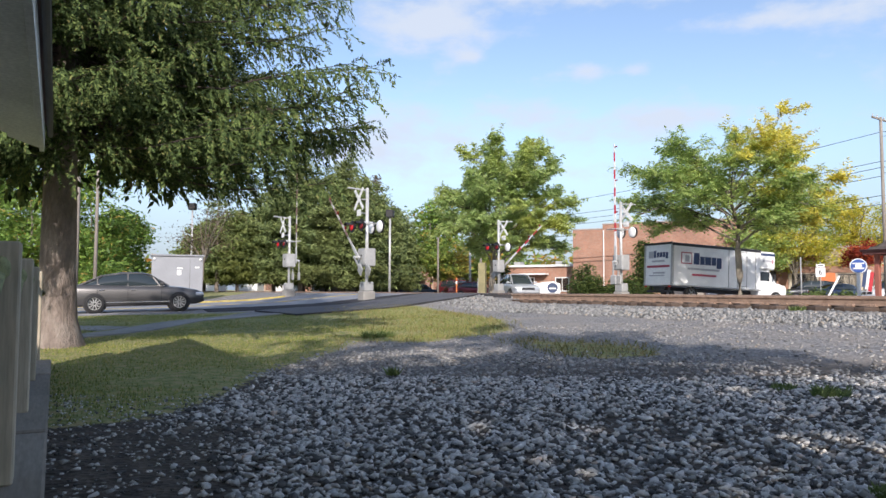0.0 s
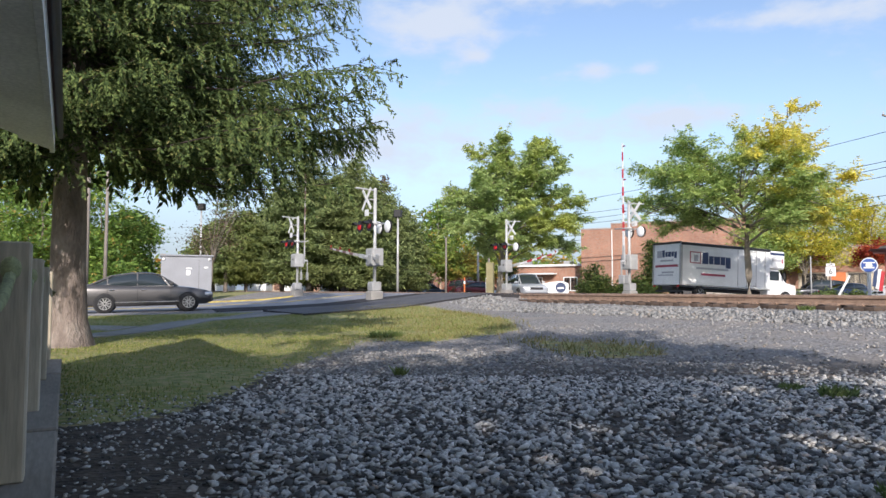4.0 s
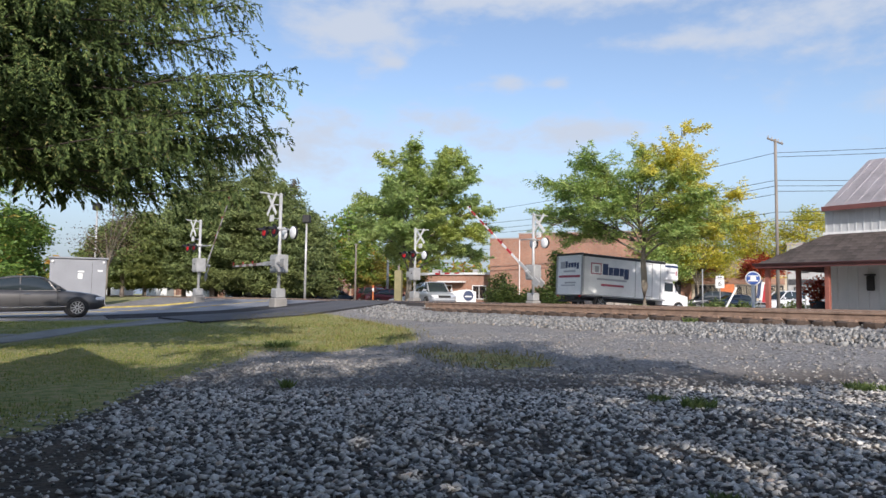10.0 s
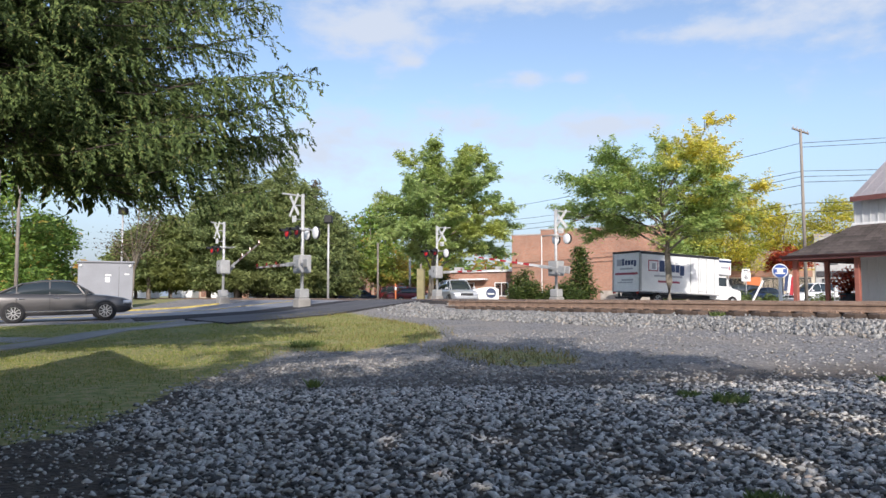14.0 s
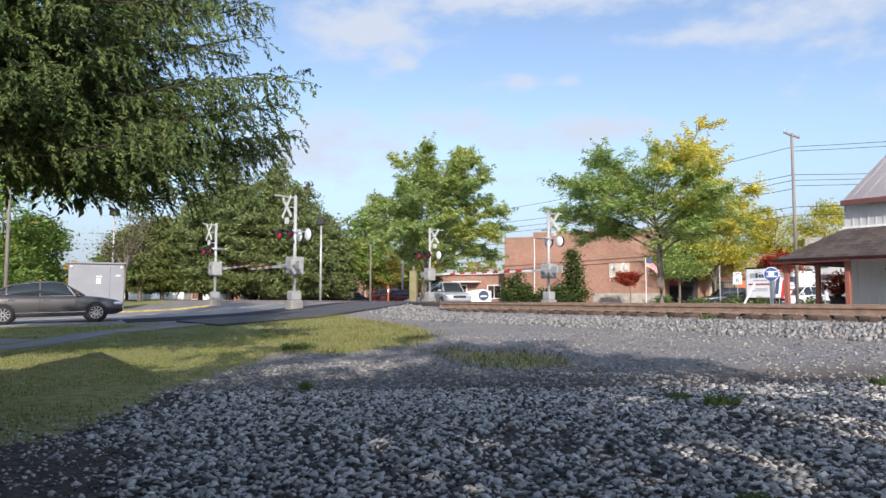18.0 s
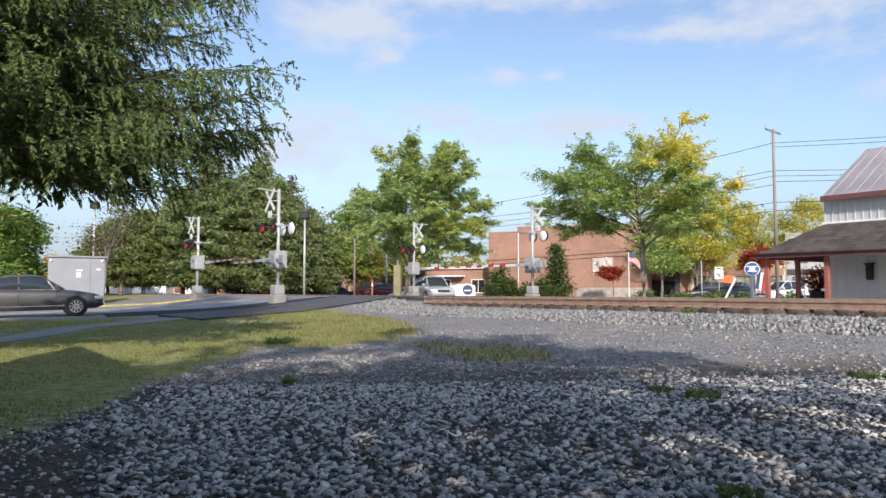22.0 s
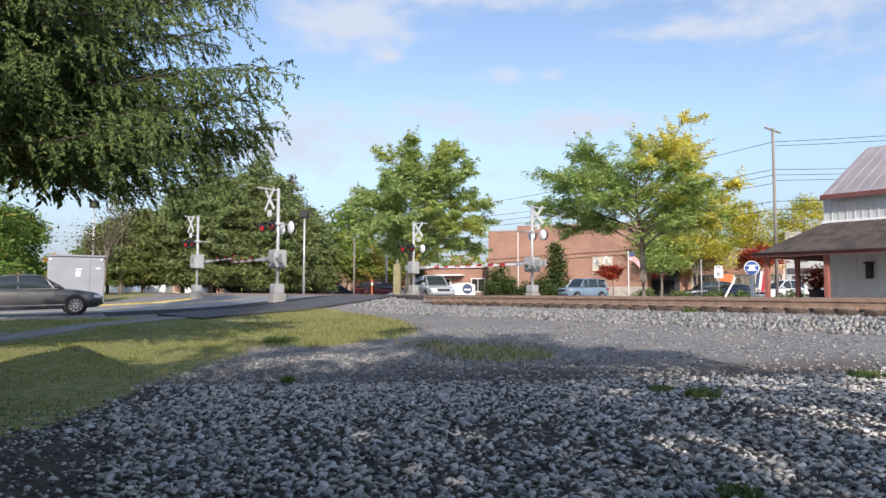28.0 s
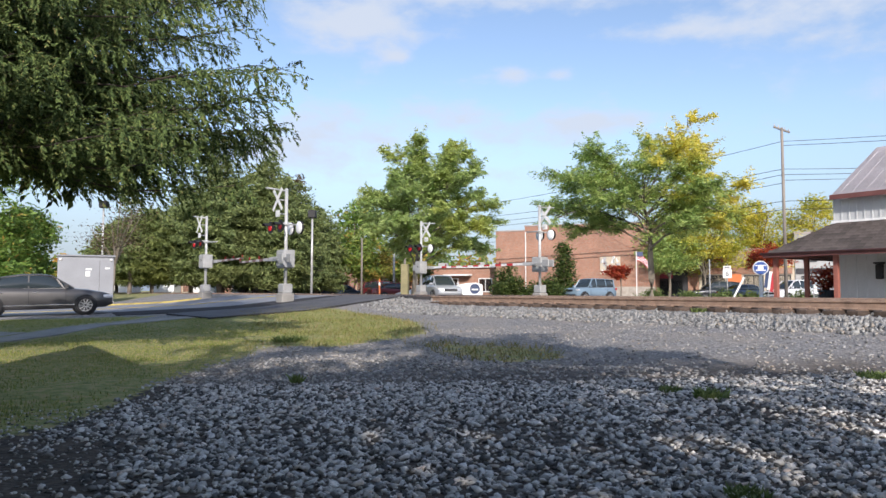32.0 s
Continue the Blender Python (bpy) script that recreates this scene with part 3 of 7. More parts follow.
def along(line, w):
    out = []
    for i, p in enumerate(line):
        a, b = Vector(line[max(i - 1, 0)]), Vector(line[min(i + 1, len(line) - 1)])
        d = (b - a).normalized()
        n = Vector((-d.y, d.x)) * w / 2
        q = Vector(p)
        out.append((tuple(q + n), tuple(q - n)))
    return out


def refine(line, k=4):
    out = []
    for a, b in zip(line, line[1:]):
        out += [(a[0] + (b[0] - a[0]) * t / k, a[1] + (b[1] - a[1]) * t / k) for t in range(k)]
    return out + [line[-1]]


strip("footway", along(refine(WAY), 0.8), M_concrete, "pale concrete footway curving across the lawn", "pavement", 0.02)
strip("footway_branch", along(refine([(-9.7, 15.4), (-12.5, 15.6), (-18, 15.2)]), 1.1), M_concrete, "pale concrete footway crossing the lawn", "pavement", 0.016)
strip("yellow_kerb", [(on_road(s, 9.85), on_road(s, 10.05)) for s in [-24 + x * 0.8 for x in range(0, 29)]], M_yellow_paint, "kerb with flaking yellow paint", "kerb", 0.1)
for b0, b1 in ((5.2, 5.32), (5.5, 5.62)):
    strip("centre_line", [(on_road(s, b0), on_road(s, b1)) for s in [-50 + x * 1.0 for x in range(0, 52)]], M_yellow_paint, "yellow centre line on the road", "road marking", 0.026)


# ---------------------------------------------------------------- stones and grass
def scatter_mesh(name, variants, pos, scale, rng, material, label, category, tilt=math.pi, flat=1.0):
    """Many small rigid pieces joined into one mesh."""
    n = len(pos)
    which = rng.integers(0, len(variants), n)
    ang = rng.uniform(0, 2 * math.pi, n)
    tx, ty = rng.uniform(-tilt, tilt, n), rng.uniform(-tilt, tilt, n)
    V, F, base = [], [], 0
    for k, (bv, bf) in enumerate(variants):
        sel = np.where(which == k)[0]
        if not len(sel):
            continue
        ca, sa, cx, sx, cy, sy = np.cos(ang[sel]), np.sin(ang[sel]), np.cos(tx[sel]), np.sin(tx[sel]), np.cos(ty[sel]), np.sin(ty[sel])
        v = bv[None] * scale[sel][:, None, :]
        x, y, z = v[..., 0], v[..., 1], v[..., 2]
        y, z = y * cx[:, None] - z * sx[:, None], y * sx[:, None] + z * cx[:, None]
        x, z = x * cy[:, None] + z * sy[:, None], -x * sy[:, None] + z * cy[:, None]
        x, y = x * ca[:, None] - y * sa[:, None], x * sa[:, None] + y * ca[:, None]
        v = np.stack([x, y, z * flat], -1) + pos[sel][:, None, :]
        V.append(v.reshape(-1, 3))
        F.append((bf[None] + (base + np.arange(len(sel)) * len(bv))[:, None, None]).reshape(-1, bf.shape[1]))
        base += len(sel) * len(bv)
    return raw_mesh(name, np.concatenate(V), np.concatenate(F), material, label, category)


def raw_mesh(name, V, F, material, label="", category="", parent=None, kind="stuff"):
    me = bpy.data.meshes.new(name)
    k = F.shape[1]
    me.vertices.add(len(V))
    me.vertices.foreach_set("co", V.astype(np.float32).ravel())
    me.loops.add(F.size)
    me.loops.foreach_set("vertex_index", F.astype(np.int32).ravel())
    me.polygons.add(len(F))
    me.polygons.foreach_set("loop_start", np.arange(0, F.size, k, dtype=np.int32))
    me.polygons.foreach_set("loop_total", np.full(len(F), k, dtype=np.int32))
    me.materials.append(material)
    me.update(calc_edges=True)
    ob = new(name, me)
    if parent is not None:
        ob.parent = parent
    return tagged(ob, label, category, kind=kind)


def stone_shapes(rng, count=18):
    """Split, angular stones: jittered blocks with twelve facets."""
    f = np.array([[0, 2, 3], [0, 3, 1], [4, 5, 7], [4, 7, 6], [0, 1, 5], [0, 5, 4], [2, 6, 7], [2, 7, 3], [0, 4, 6], [0, 6, 2], [1, 3, 7], [1, 7, 5]])
    out = []
    for _ in range(count):
        v = np.array([[x, y, z] for z in (-0.5, 0.5) for y in (-0.5, 0.5) for x in (-0.5, 0.5)])
        v += rng.uniform(-0.24, 0.24, v.shape)
        k = rng.integers(0, 8)
        v[k] *= rng.uniform(0.35, 0.6)          # a knocked-off corner
        v[4:, :2] *= rng.uniform(0.6, 1.05)
        out.append((v, f))
    return out


def build_stones():
    rng = np.random.default_rng(5)
    shapes = stone_shapes(rng)
    pos, scl = [], []

    def add(n, draw, lo, hi, keep):
        for _ in range(n):
            x, y = draw()
            w = keep(x, y)
            if rng.random() > w:
                continue
            s = rng.uniform(lo, hi)
            pos.append((x, y, gz(x, y) + 0.03 * noise.noise((x * 0.9, y * 0.9, 0)) + s * rng.uniform(0.05, 0.38)))
            scl.append((s * rng.uniform(0.95, 1.6), s * rng.uniform(0.75, 1.15), s * rng.uniform(0.32, 0.66)))

    def fan(y0, y1):
        def draw():
            y = math.sqrt(rng.uniform(y0 * y0, y1 * y1))
            return y * rng.uniform(-0.9, 0.86), y
        return draw

    def keep_stony(x, y):
        return max(0.0, 1 - 1.35 * cover(x, y)) * (0.75 + 0.5 * noise.noise((x * 0.7, y * 0.7, 3))) * (0.05 + 0.95 * smooth(-0.58, -0.36, x / y + 0.12 * noise.noise((x * 1.1, y * 1.1, 8))))
    add(40000, fan(2.2, 7.5), 0.015, 0.036, keep_stony)
    add(6500, fan(2.2, 7.5), 0.034, 0.045, keep_stony)
    add(9000, fan(2.2, 6.0), 0.008, 0.02, lambda x, y: 0.8 * smooth(-0.3, -0.5, x / y))
    scatter_mesh("gravel_stones", shapes, np.array(pos), np.array(scl), rng, M_stone, "loose angular grey gravel stones covering the yard", "gravel", 0.6)
    pos.clear()
    scl.clear()
    add(52000, fan(7.3, 15.0), 0.016, 0.04, lambda x, y: keep_stony(x, y) * (0.15 + 0.85 * smooth(11.5, 9.0, y + 0.9 * noise.noise((x * 0.6, y * 0.6, 2)) + max(0.0, 0.7 * x))))
    scatter_mesh("fine_gravel", shapes, np.array(pos), np.array(scl), rng, M_fine, "fine dusty grey gravel thinning out towards the tracks", "gravel", 0.6)
    pos.clear()
    scl.clear()
    for _ in range(42000):
        a, c = rng.uniform(-1.0, 24.0), rng.uniform(-3.4, 5.9)
        if c > -0.5 and rng.random() < 0.55:
            continue
        x, y = xy(a, c)
        if y < 2 or x > 16:
            continue
        if a < apron_edge(c) + 0.12 + 0.25 * rng.random():
            continue
        dens = 1.0 if c > -2.4 else 0.45
        if rng.random() > dens:
            continue
        s = rng.uniform(0.036, 0.072)
        pos.append((x, y, gz(x, y) + s * rng.uniform(0.0, 0.4) + (-0.05 if -1.0 < c < -0.2 else 0.0)))
        scl.append((s * rng.uniform(0.9, 1.4), s * rng.uniform(0.8, 1.1), s * rng.uniform(0.6, 0.95)))
    scatter_mesh("ballast_stones", shapes, np.array(pos), np.array(scl), rng, M_ballast, "pale grey crushed stone ballast under the rails", "ballast")


build_stones()


def blades(name, spots, rng, material, label, category, lo, hi, width=0.006, lean=0.5):
    n = len(spots)
    p = np.array(spots)
    h = rng.uniform(lo, hi, n)
    a, b = rng.uniform(0, 2 * math.pi, n), rng.uniform(0, 2 * math.pi, n)
    side = np.stack([np.cos(a), np.sin(a), np.zeros(n)], -1) * width * (1 + h[:, None] * 8)
    tip = np.stack([np.cos(b) * h * lean * rng.uniform(0.2, 1, n), np.sin(b) * h * lean * rng.uniform(0.2, 1, n), h], -1)
    V = np.stack([p - side, p + side, p + tip], 1).reshape(-1, 3)
    F = np.arange(3 * n).reshape(-1, 3)
    return raw_mesh(name, V, F, material, label, category)


def build_grass():
    rng = np.random.default_rng(9)
    spots = []
    while len(spots) < 70000:
        y = math.sqrt(rng.uniform(16, 24 ** 2))
        x = rng.uniform(-0.95, 0.02) * y - 0.2
        if rng.random() < cover(x, y) ** 3 * (0.6 + 0.75 * noise.noise((x * 0.8, y * 0.8, 9))):
            if any(abs(x - q[0]) + abs(y - q[1]) < 0.75 for q in WAY_FINE):
                continue
            spots.append((x, y, gz(x, y)))
    blades("lawn_grass", spots, rng, M_grass, "short mown green lawn grass with tan patches", "grass", 0.012, 0.042)
    spots = []
    for _ in range(26000):
        y = math.sqrt(rng.uniform(81, 24 ** 2))
        x = rng.uniform(-0.3, 0.16) * y
        if cover(x, y) == 0.0:
            continue
        e = min(edge_dist((x, y), LAWN), edge_dist((x, y), PATCH) + 0.1)
        w = (0.9 if inside((x, y), PATCH) else 0) + math.exp(-(e / 0.5) ** 2) * 0.7 * (1 if inside((x, y), LAWN) else 0.35) + (0.6 if inside((x, y), LAWN) and x > -0.42 * y + 2.6 else 0)
        if y > 8 and rng.random() < w * (0.55 + 0.7 * noise.noise((x * 1.3, y * 1.3, 4))):
            spots.append((x, y, gz(x, y)))
    blades("rough_grass", spots, rng, M_drygrass, "uneven green and straw-coloured grass along the gravel edge", "grass", 0.04, 0.12, 0.005, 0.9)
    for x, y, r, hh in ((2.27, 6.2, 0.14, 0.12), (2.04, 6.65, 0.1, 0.07), (4.33, 7.2, 0.2, 0.08), (5.76, 16.4, 0.16, 0.12), (-2.97, 13.0, 0.32, 0.14), (1.44, 3.5, 0.1, 0.06), (-1.68, 7.7, 0.07, 0.11)):
        spots = []
        for _ in range(int(900 * r)):
            a, d = rng.uniform(0, 6.28), r * math.sqrt(rng.random())
            spots.append((x + d * math.cos(a), y + d * math.sin(a), gz(x, y)))
        dry = x < -1.7 and y < 8
        blades("weed_tuft", spots, rng, M_drygrass if dry else M_weed, "straw-dry weed tuft among the stones" if dry else "small green weed tuft growing in the gravel", "weed", hh * 0.4, hh, 0.012, 1.3)


WAY_FINE = refine(WAY, 8)
build_grass()


# ---------------------------------------------------------------- railway
def rail_bm(length):
    """Flat-bottom rail along +x, foot at z = 0, rusted below with a worn head."""
    prof = [(-0.075, 0), (0.075, 0), (0.075, 0.012), (0.012, 0.035), (0.009, 0.125), (0.036, 0.14), (0.036, 0.172), (0.03, 0.18), (-0.03, 0.18), (-0.036, 0.172), (-0.036, 0.14), (-0.009, 0.125), (-0.012, 0.035), (-0.075, 0.012)]
    bm = bmesh.new()
    rings = [[bm.verts.new((x, y, z)) for y, z in prof] for x in (0, length)]
    n = len(prof)
    for i in range(n):
        f = bm.faces.new((rings[0][i], rings[0][(i + 1) % n], rings[1][(i + 1) % n], rings[1][i]))
        f.material_index = 1 if i == 7 else 0
    bm.faces.new(rings[0])
    bm.faces.new(rings[1][::-1])
    bmesh.ops.recalc_face_normals(bm, faces=bm.faces)
    return bm


def build_track(c0, label):
    rot = math.degrees(math.atan2(TU.y, TU.x))
    x, y = xy(0, c0 + 0.75)
    tr = thing("railway_track", pose(x, y, 0.62, 0, 0, rot), label, "railway track", "railway tracks")
    for off in (0.75, -0.75):       # +y of this frame points away from the viewer
        for x0, ln in ((-0.5, 90.0), (-90.0, 73.5), (-16.4, 15.7)):
            part("rail", rail_bm(ln), [M_rail, M_railtop], tr, at=pose(x0, off, 0.012))
    bm = bmesh.new()
    box(bm, (0.23, 2.6, 0.18), bevel=0.012)
    tie = mesh_of("tie", bm, M_tie)
    bm = bmesh.new()
    box(bm, (0.2, 0.3, 0.022), (0, 0, 0), bevel=0.004)
    for sx in (-0.06, 0.06):
        for sy in (-0.1, 0.1):
            rod(bm, (sx, sy, 0.01), (sx, sy, 0.045), 0.014, seg=6)
    plate = mesh_of("tie_plate", bm, M_rail)
    rng = random.Random(int(c0 * 10))
    near = c0 < 1
    for i in range(70 if near else 50):
        tx = 0.3 + i * 0.5 + rng.uniform(-0.04, 0.04)
        t = new("tie", tie)
        t.parent = tr
        t.matrix_basis = pose(tx, rng.uniform(-0.05, 0.05), -0.095 + rng.uniform(-0.012, 0.0), 0, rng.uniform(-1.0, 1.0), rng.uniform(-1.5, 1.5))
        if near:
            for off in (0.75, -0.75):
                p = new("tie_plate", plate)
                p.parent = tr
                p.matrix_basis = pose(tx, off, 0.002, 0, 0, rng.uniform(-1, 1))
    return tr


build_track(0.0, "rusty railway track on weathered wooden ties and ballast")
build_track(4.1, "second rusty railway track beyond the first one")
# ---------------------------------------------------------------- crossing signals
def flasher(parent, at, yaw, lit, name="flasher"):
    """One lamp unit: round black background, hood, lens; the lens looks along -y."""
    bm = bmesh.new()
    rod(bm, (0, 0.0, 0), (0, 0.02, 0), 0.25, seg=20)
    rod(bm, (0, 0.02, 0), (0, 0.16, 0), 0.15, 0.1, seg=14)
    m = pose(*at, 0, 0, yaw)
    f = part(name, bm, M_black, parent, "round black lamp backing", at=m)
    bm = bmesh.new()
    arc = [radians(20 + k * 140 / 12) for k in range(13)]
    loft(bm, [[(0.16 * math.cos(a), y, 0.16 * math.sin(a)) for a in arc] for y in (-0.02, -0.3)], closed=False, cap=False)
    bmesh.ops.solidify(bm, geom=bm.faces[:], thickness=0.008)
    part("hood", bm, M_black, f)
    bm = bmesh.new()
    bmesh.ops.create_uvsphere(bm, u_segments=14, v_segments=8, radius=0.15, matrix=pose(0, -0.02, 0) @ Matrix.Diagonal((1, 0.25, 1, 1)))
    part("lens", bm, M_redlens if lit else M_reddark, f, "glowing red lens" if lit else "dark red lens", True)
    return f


def pale_back(parent, at, yaw):
    bm = bmesh.new()
    bmesh.ops.create_uvsphere(bm, u_segments=16, v_segments=10, radius=0.22, matrix=Matrix.Diagonal((1, 0.4, 1.15, 1)))
    d = part("lamp_cover", bm, M_disc, parent, "pale domed lamp cover", True, pose(*at, 0, 0, yaw))
    bm = bmesh.new()
    rod(bm, (0, 0.04, 0), (0, 0.08, 0), 0.27, seg=20)
    part("rim", bm, M_black, d)
    return d


def signal(key, height, lamp_z, box_z, face, backs, buck_side, box_big, label):
    """The frame's -y looks down the road towards the waiting drivers. face, backs: lamps on that side and on the other; buck_side: the crossbuck's side."""
    yaw = RYAW
    x, y = MAST[key]
    z = gz(x, y)
    s = thing("crossing_signal", pose(x, y, z, 0, 0, yaw), label, "crossing signal", "railway crossing signals")
    bm = bmesh.new()
    rod(bm, (0, 0, 0.3), (0, 0, height), 0.068, seg=14)
    part("mast", bm, M_steel, s, "bare aluminium mast", True)
    bm = bmesh.new()
    bmesh.ops.create_uvsphere(bm, u_segments=10, v_segments=6, radius=0.075, matrix=pose(0, 0, height))
    part("mast_cap", bm, M_steel, s, "", True)
    bm = bmesh.new()
    box(bm, (0.55, 0.55, 0.5), (0, 0, 0.1), bevel=0.04)
    part("foundation", bm, M_concrete, s, "chipped concrete foundation block")
    bm = bmesh.new()
    box(bm, (0.46, 0.42, 0.36), (0, 0, 0.53), bevel=0.03)
    box(bm, (0.5, 0.3, 0.06), (0, 0, 0.7), bevel=0.01)
    part("junction_base", bm, M_case, s, "cast grey junction base")
    # crossbuck of two blades
    bk = 0.38 * buck_side
    for k, a in enumerate((48, -48)):
        bm = bmesh.new()
        box(bm, (1.12, 0.014, 0.15), (0, 0, 0), bevel=0.004)
        part("crossbuck_blade", bm, M_sign, s, "white crossbuck blade", at=pose(0, bk - 0.012 * k, height - 0.42, 0, a, 0))
    bm = bmesh.new()
    box(bm, (0.34, 0.014, 0.26), (0, bk, height - 0.98), bevel=0.004)
    part("track_count_plate", bm, M_sign, s)
    for zz in (height - 0.42, height - 0.98):
        bm = bmesh.new()
        rod(bm, (0, 0, zz), (0, bk, zz), 0.025, seg=6)
        part("sign_bracket", bm, M_steel, s)
    # stub arm at the top
    bm = bmesh.new()
    rod(bm, (0, 0, height - 0.04), (0.1, 0.95 * buck_side, height - 0.01), 0.035, seg=8)
    part("bell_arm", bm, M_steel, s)
    # lamp bar
    bm = bmesh.new()
    for sy in (-0.4, 0.4):
        rod(bm, (-0.5, sy, lamp_z), (0.5, sy, lamp_z), 0.03, seg=8)
    rod(bm, (0, -0.4, lamp_z), (0, 0.4, lamp_z), 0.035, seg=8)
    box(bm, (0.25, 0.2, 0.14), (0, 0, lamp_z), bevel=0.02)
    bar = part("lamp_bar", bm, M_steel, s, "", True)
    for sx, lit in face:
        flasher(s, (sx * 0.42, -0.48, lamp_z - 0.14), 0, lit)
    for sx in backs:
        pale_back(s, (sx * 0.36, 0.38, lamp_z - 0.14), 0)
    # gate machine
    bm = bmesh.new()
    w = 0.62 if box_big else 0.5
    box(bm, (w, 0.5, 0.72), (0, 0, box_z), bevel=0.03)
    mach = part("gate_machine", bm, M_case, s, "grey gate machine case")
    bm = bmesh.new()
    box(bm, (w - 0.08, 0.02, 0.6), (0, -0.262, box_z), bevel=0.008)
    part("machine_door", bm, M_case, mach)
    bm = bmesh.new()
    box(bm, (0.03, 0.03, 0.12), (0.05, -0.285, box_z + 0.05), bevel=0.006)
    part("latch", bm, M_blacktrim, mach)
    return s


def gate(key, pivot_z, length, towards, side, bands, label):
    """Gate arm; its own frame has the arm along +x and the shaft along y, so that turning about y raises it."""
    x, y = MAST[key]
    z = gz(x, y) + pivot_z
    d = (Vector(MAST[towards]) - Vector((x, y))).normalized()
    n = Vector((-d.y, d.x)) * side
    p = (x + n.x * 0.38, y + n.y * 0.38, z)
    g = thing("gate_arm", pose(*p), label, "gate arm", "crossing gate arms")
    bm = bmesh.new()
    box(bm, (0.9, 0.05, 0.16), (0.3, 0, 0), bevel=0.01)
    rod(bm, (0, -0.2, 0), (0, 0.2, 0), 0.05, seg=10)
    part("arm_bracket", bm, M_steel, g)
    seg = (length - 0.6) / bands
    for i in range(bands):
        bm = bmesh.new()
        x0 = 0.6 + i * seg
        h0, h1 = 0.12 - 0.05 * i / bands, 0.12 - 0.05 * (i + 1) / bands
        box(bm, (seg - 0.004, 0.035, (h0 + h1) / 2), (x0 + seg / 2, 0, 0), bevel=0.004)
        red, back = i % 2 == 0 and i, key in "AB"
        part("arm_band", bm, (M_brownband if back else M_redband) if red else (M_greyband if back else M_whiteband), g, ("dull brown band" if back else "red striped band") if red else ("grey band" if back else "white band"))
    for t in (0.35, 0.65, 0.97):
        bm = bmesh.new()
        rod(bm, (0.6 + (length - 0.6) * t, 0, 0.05), (0.6 + (length - 0.6) * t, 0, 0.17), 0.035, 0.03, seg=8)
        part("arm_lamp", bm, M_reddark, g, "small red arm lamp")
    for sy in (-0.17, 0.17):
        bm = bmesh.new()
        box(bm, (1.0, 0.03, 0.1), (-0.45, sy, 0), bevel=0.008)
        box(bm, (0.42, 0.06, 0.34), (-0.85, sy, 0), bevel=0.02)
        part("counterweight", bm, M_case, g, "grey slab counterweight on a short bar")
    heading = math.degrees(math.atan2(d.y, d.x))
    return g, p, heading


RYAW = math.degrees(math.atan2(RD.y, RD.x)) - 78      # -y of a mast's frame towards the road's near end
signal("A", 4.3, 3.0, 1.95, ((1, False), (-1, True)), (), -1, True, "aluminium crossing signal with crossbuck beyond the road")
signal("B", 4.5, 3.12, 1.72, ((1, False), (-1, True)), (-1, 1), -1, True, "aluminium crossing signal with crossbuck, hooded lamps and grey gate case")
signal("C", 4.4, 3.0, 1.75, ((1, False), (-1, True)), (1,), 1, False, "aluminium crossing signal with crossbuck in front of a leafy tree")
signal("D", 4.55, 3.3, 1.72, (), (-1, 1), 1, True, "aluminium crossing signal with crossbuck beside the brick wall")
GATES = {
    "A": gate("A", 1.95, 4.8, "B", 1, 9, "white and red crossing gate arm of the far lane"),
    "B": gate("B", 1.72, 4.5, "A", 1, 9, "white and red crossing gate arm of the near lane"),
    "C": gate("C", 1.75, 3.9, "D", 1, 8, "red and white gate arm beyond the tracks"),
    "D": gate("D", 1.75, 5.6, "C", 1, 12, "long red and white gate arm beyond the tracks"),
}


# ---------------------------------------------------------------- vehicles
def wheel_parts(parent, x, y, r, width, spokes=10):
    sgn = 1 if y > 0 else -1
    bm = bmesh.new()
    rings = [(r * 0.66, -width / 2), (r * 0.93, -width / 2), (r, -width * 0.35), (r, width * 0.35), (r * 0.93, width / 2), (r * 0.66, width / 2)]
    loft(bm, [[(rr * math.cos(a), w, rr * math.sin(a)) for a in [i * math.tau / 24 for i in range(24)]] for rr, w in rings], cap=False)
    w = new("wheel")
    w.parent = parent
    w.matrix_basis = pose(x, y, r)
    part("tyre", bm, M_tyre, w, "", True)
    bm = bmesh.new()
    rod(bm, (0, -0.02, 0), (0, 0.02, 0), r * 0.2, seg=12)
    for k in range(spokes):
        a = k * math.tau / spokes
        box(bm, (r * 0.55, 0.03, r * 0.1), (r * 0.38, sgn * width * 0.32, 0), Matrix.Rotation(a, 4, "Y"))
    loft(bm, [[(rr * math.cos(a), sgn * wy, rr * math.sin(a)) for a in [i * math.tau / 24 for i in range(24)]] for rr, wy in ((r * 0.7, -width * 0.3), (r * 0.7, width * 0.42), (r * 0.63, width * 0.42), (r * 0.6, width * 0.1))], cap=False)
    part("rim", bm, M_rim, w, "spoked silver rim")
    bm = bmesh.new()
    rod(bm, (0, sgn * width * 0.0, 0), (0, sgn * width * 0.12, 0), r * 0.62, seg=20)
    part("brake_disc", bm, M_blacktrim, w)
    return w


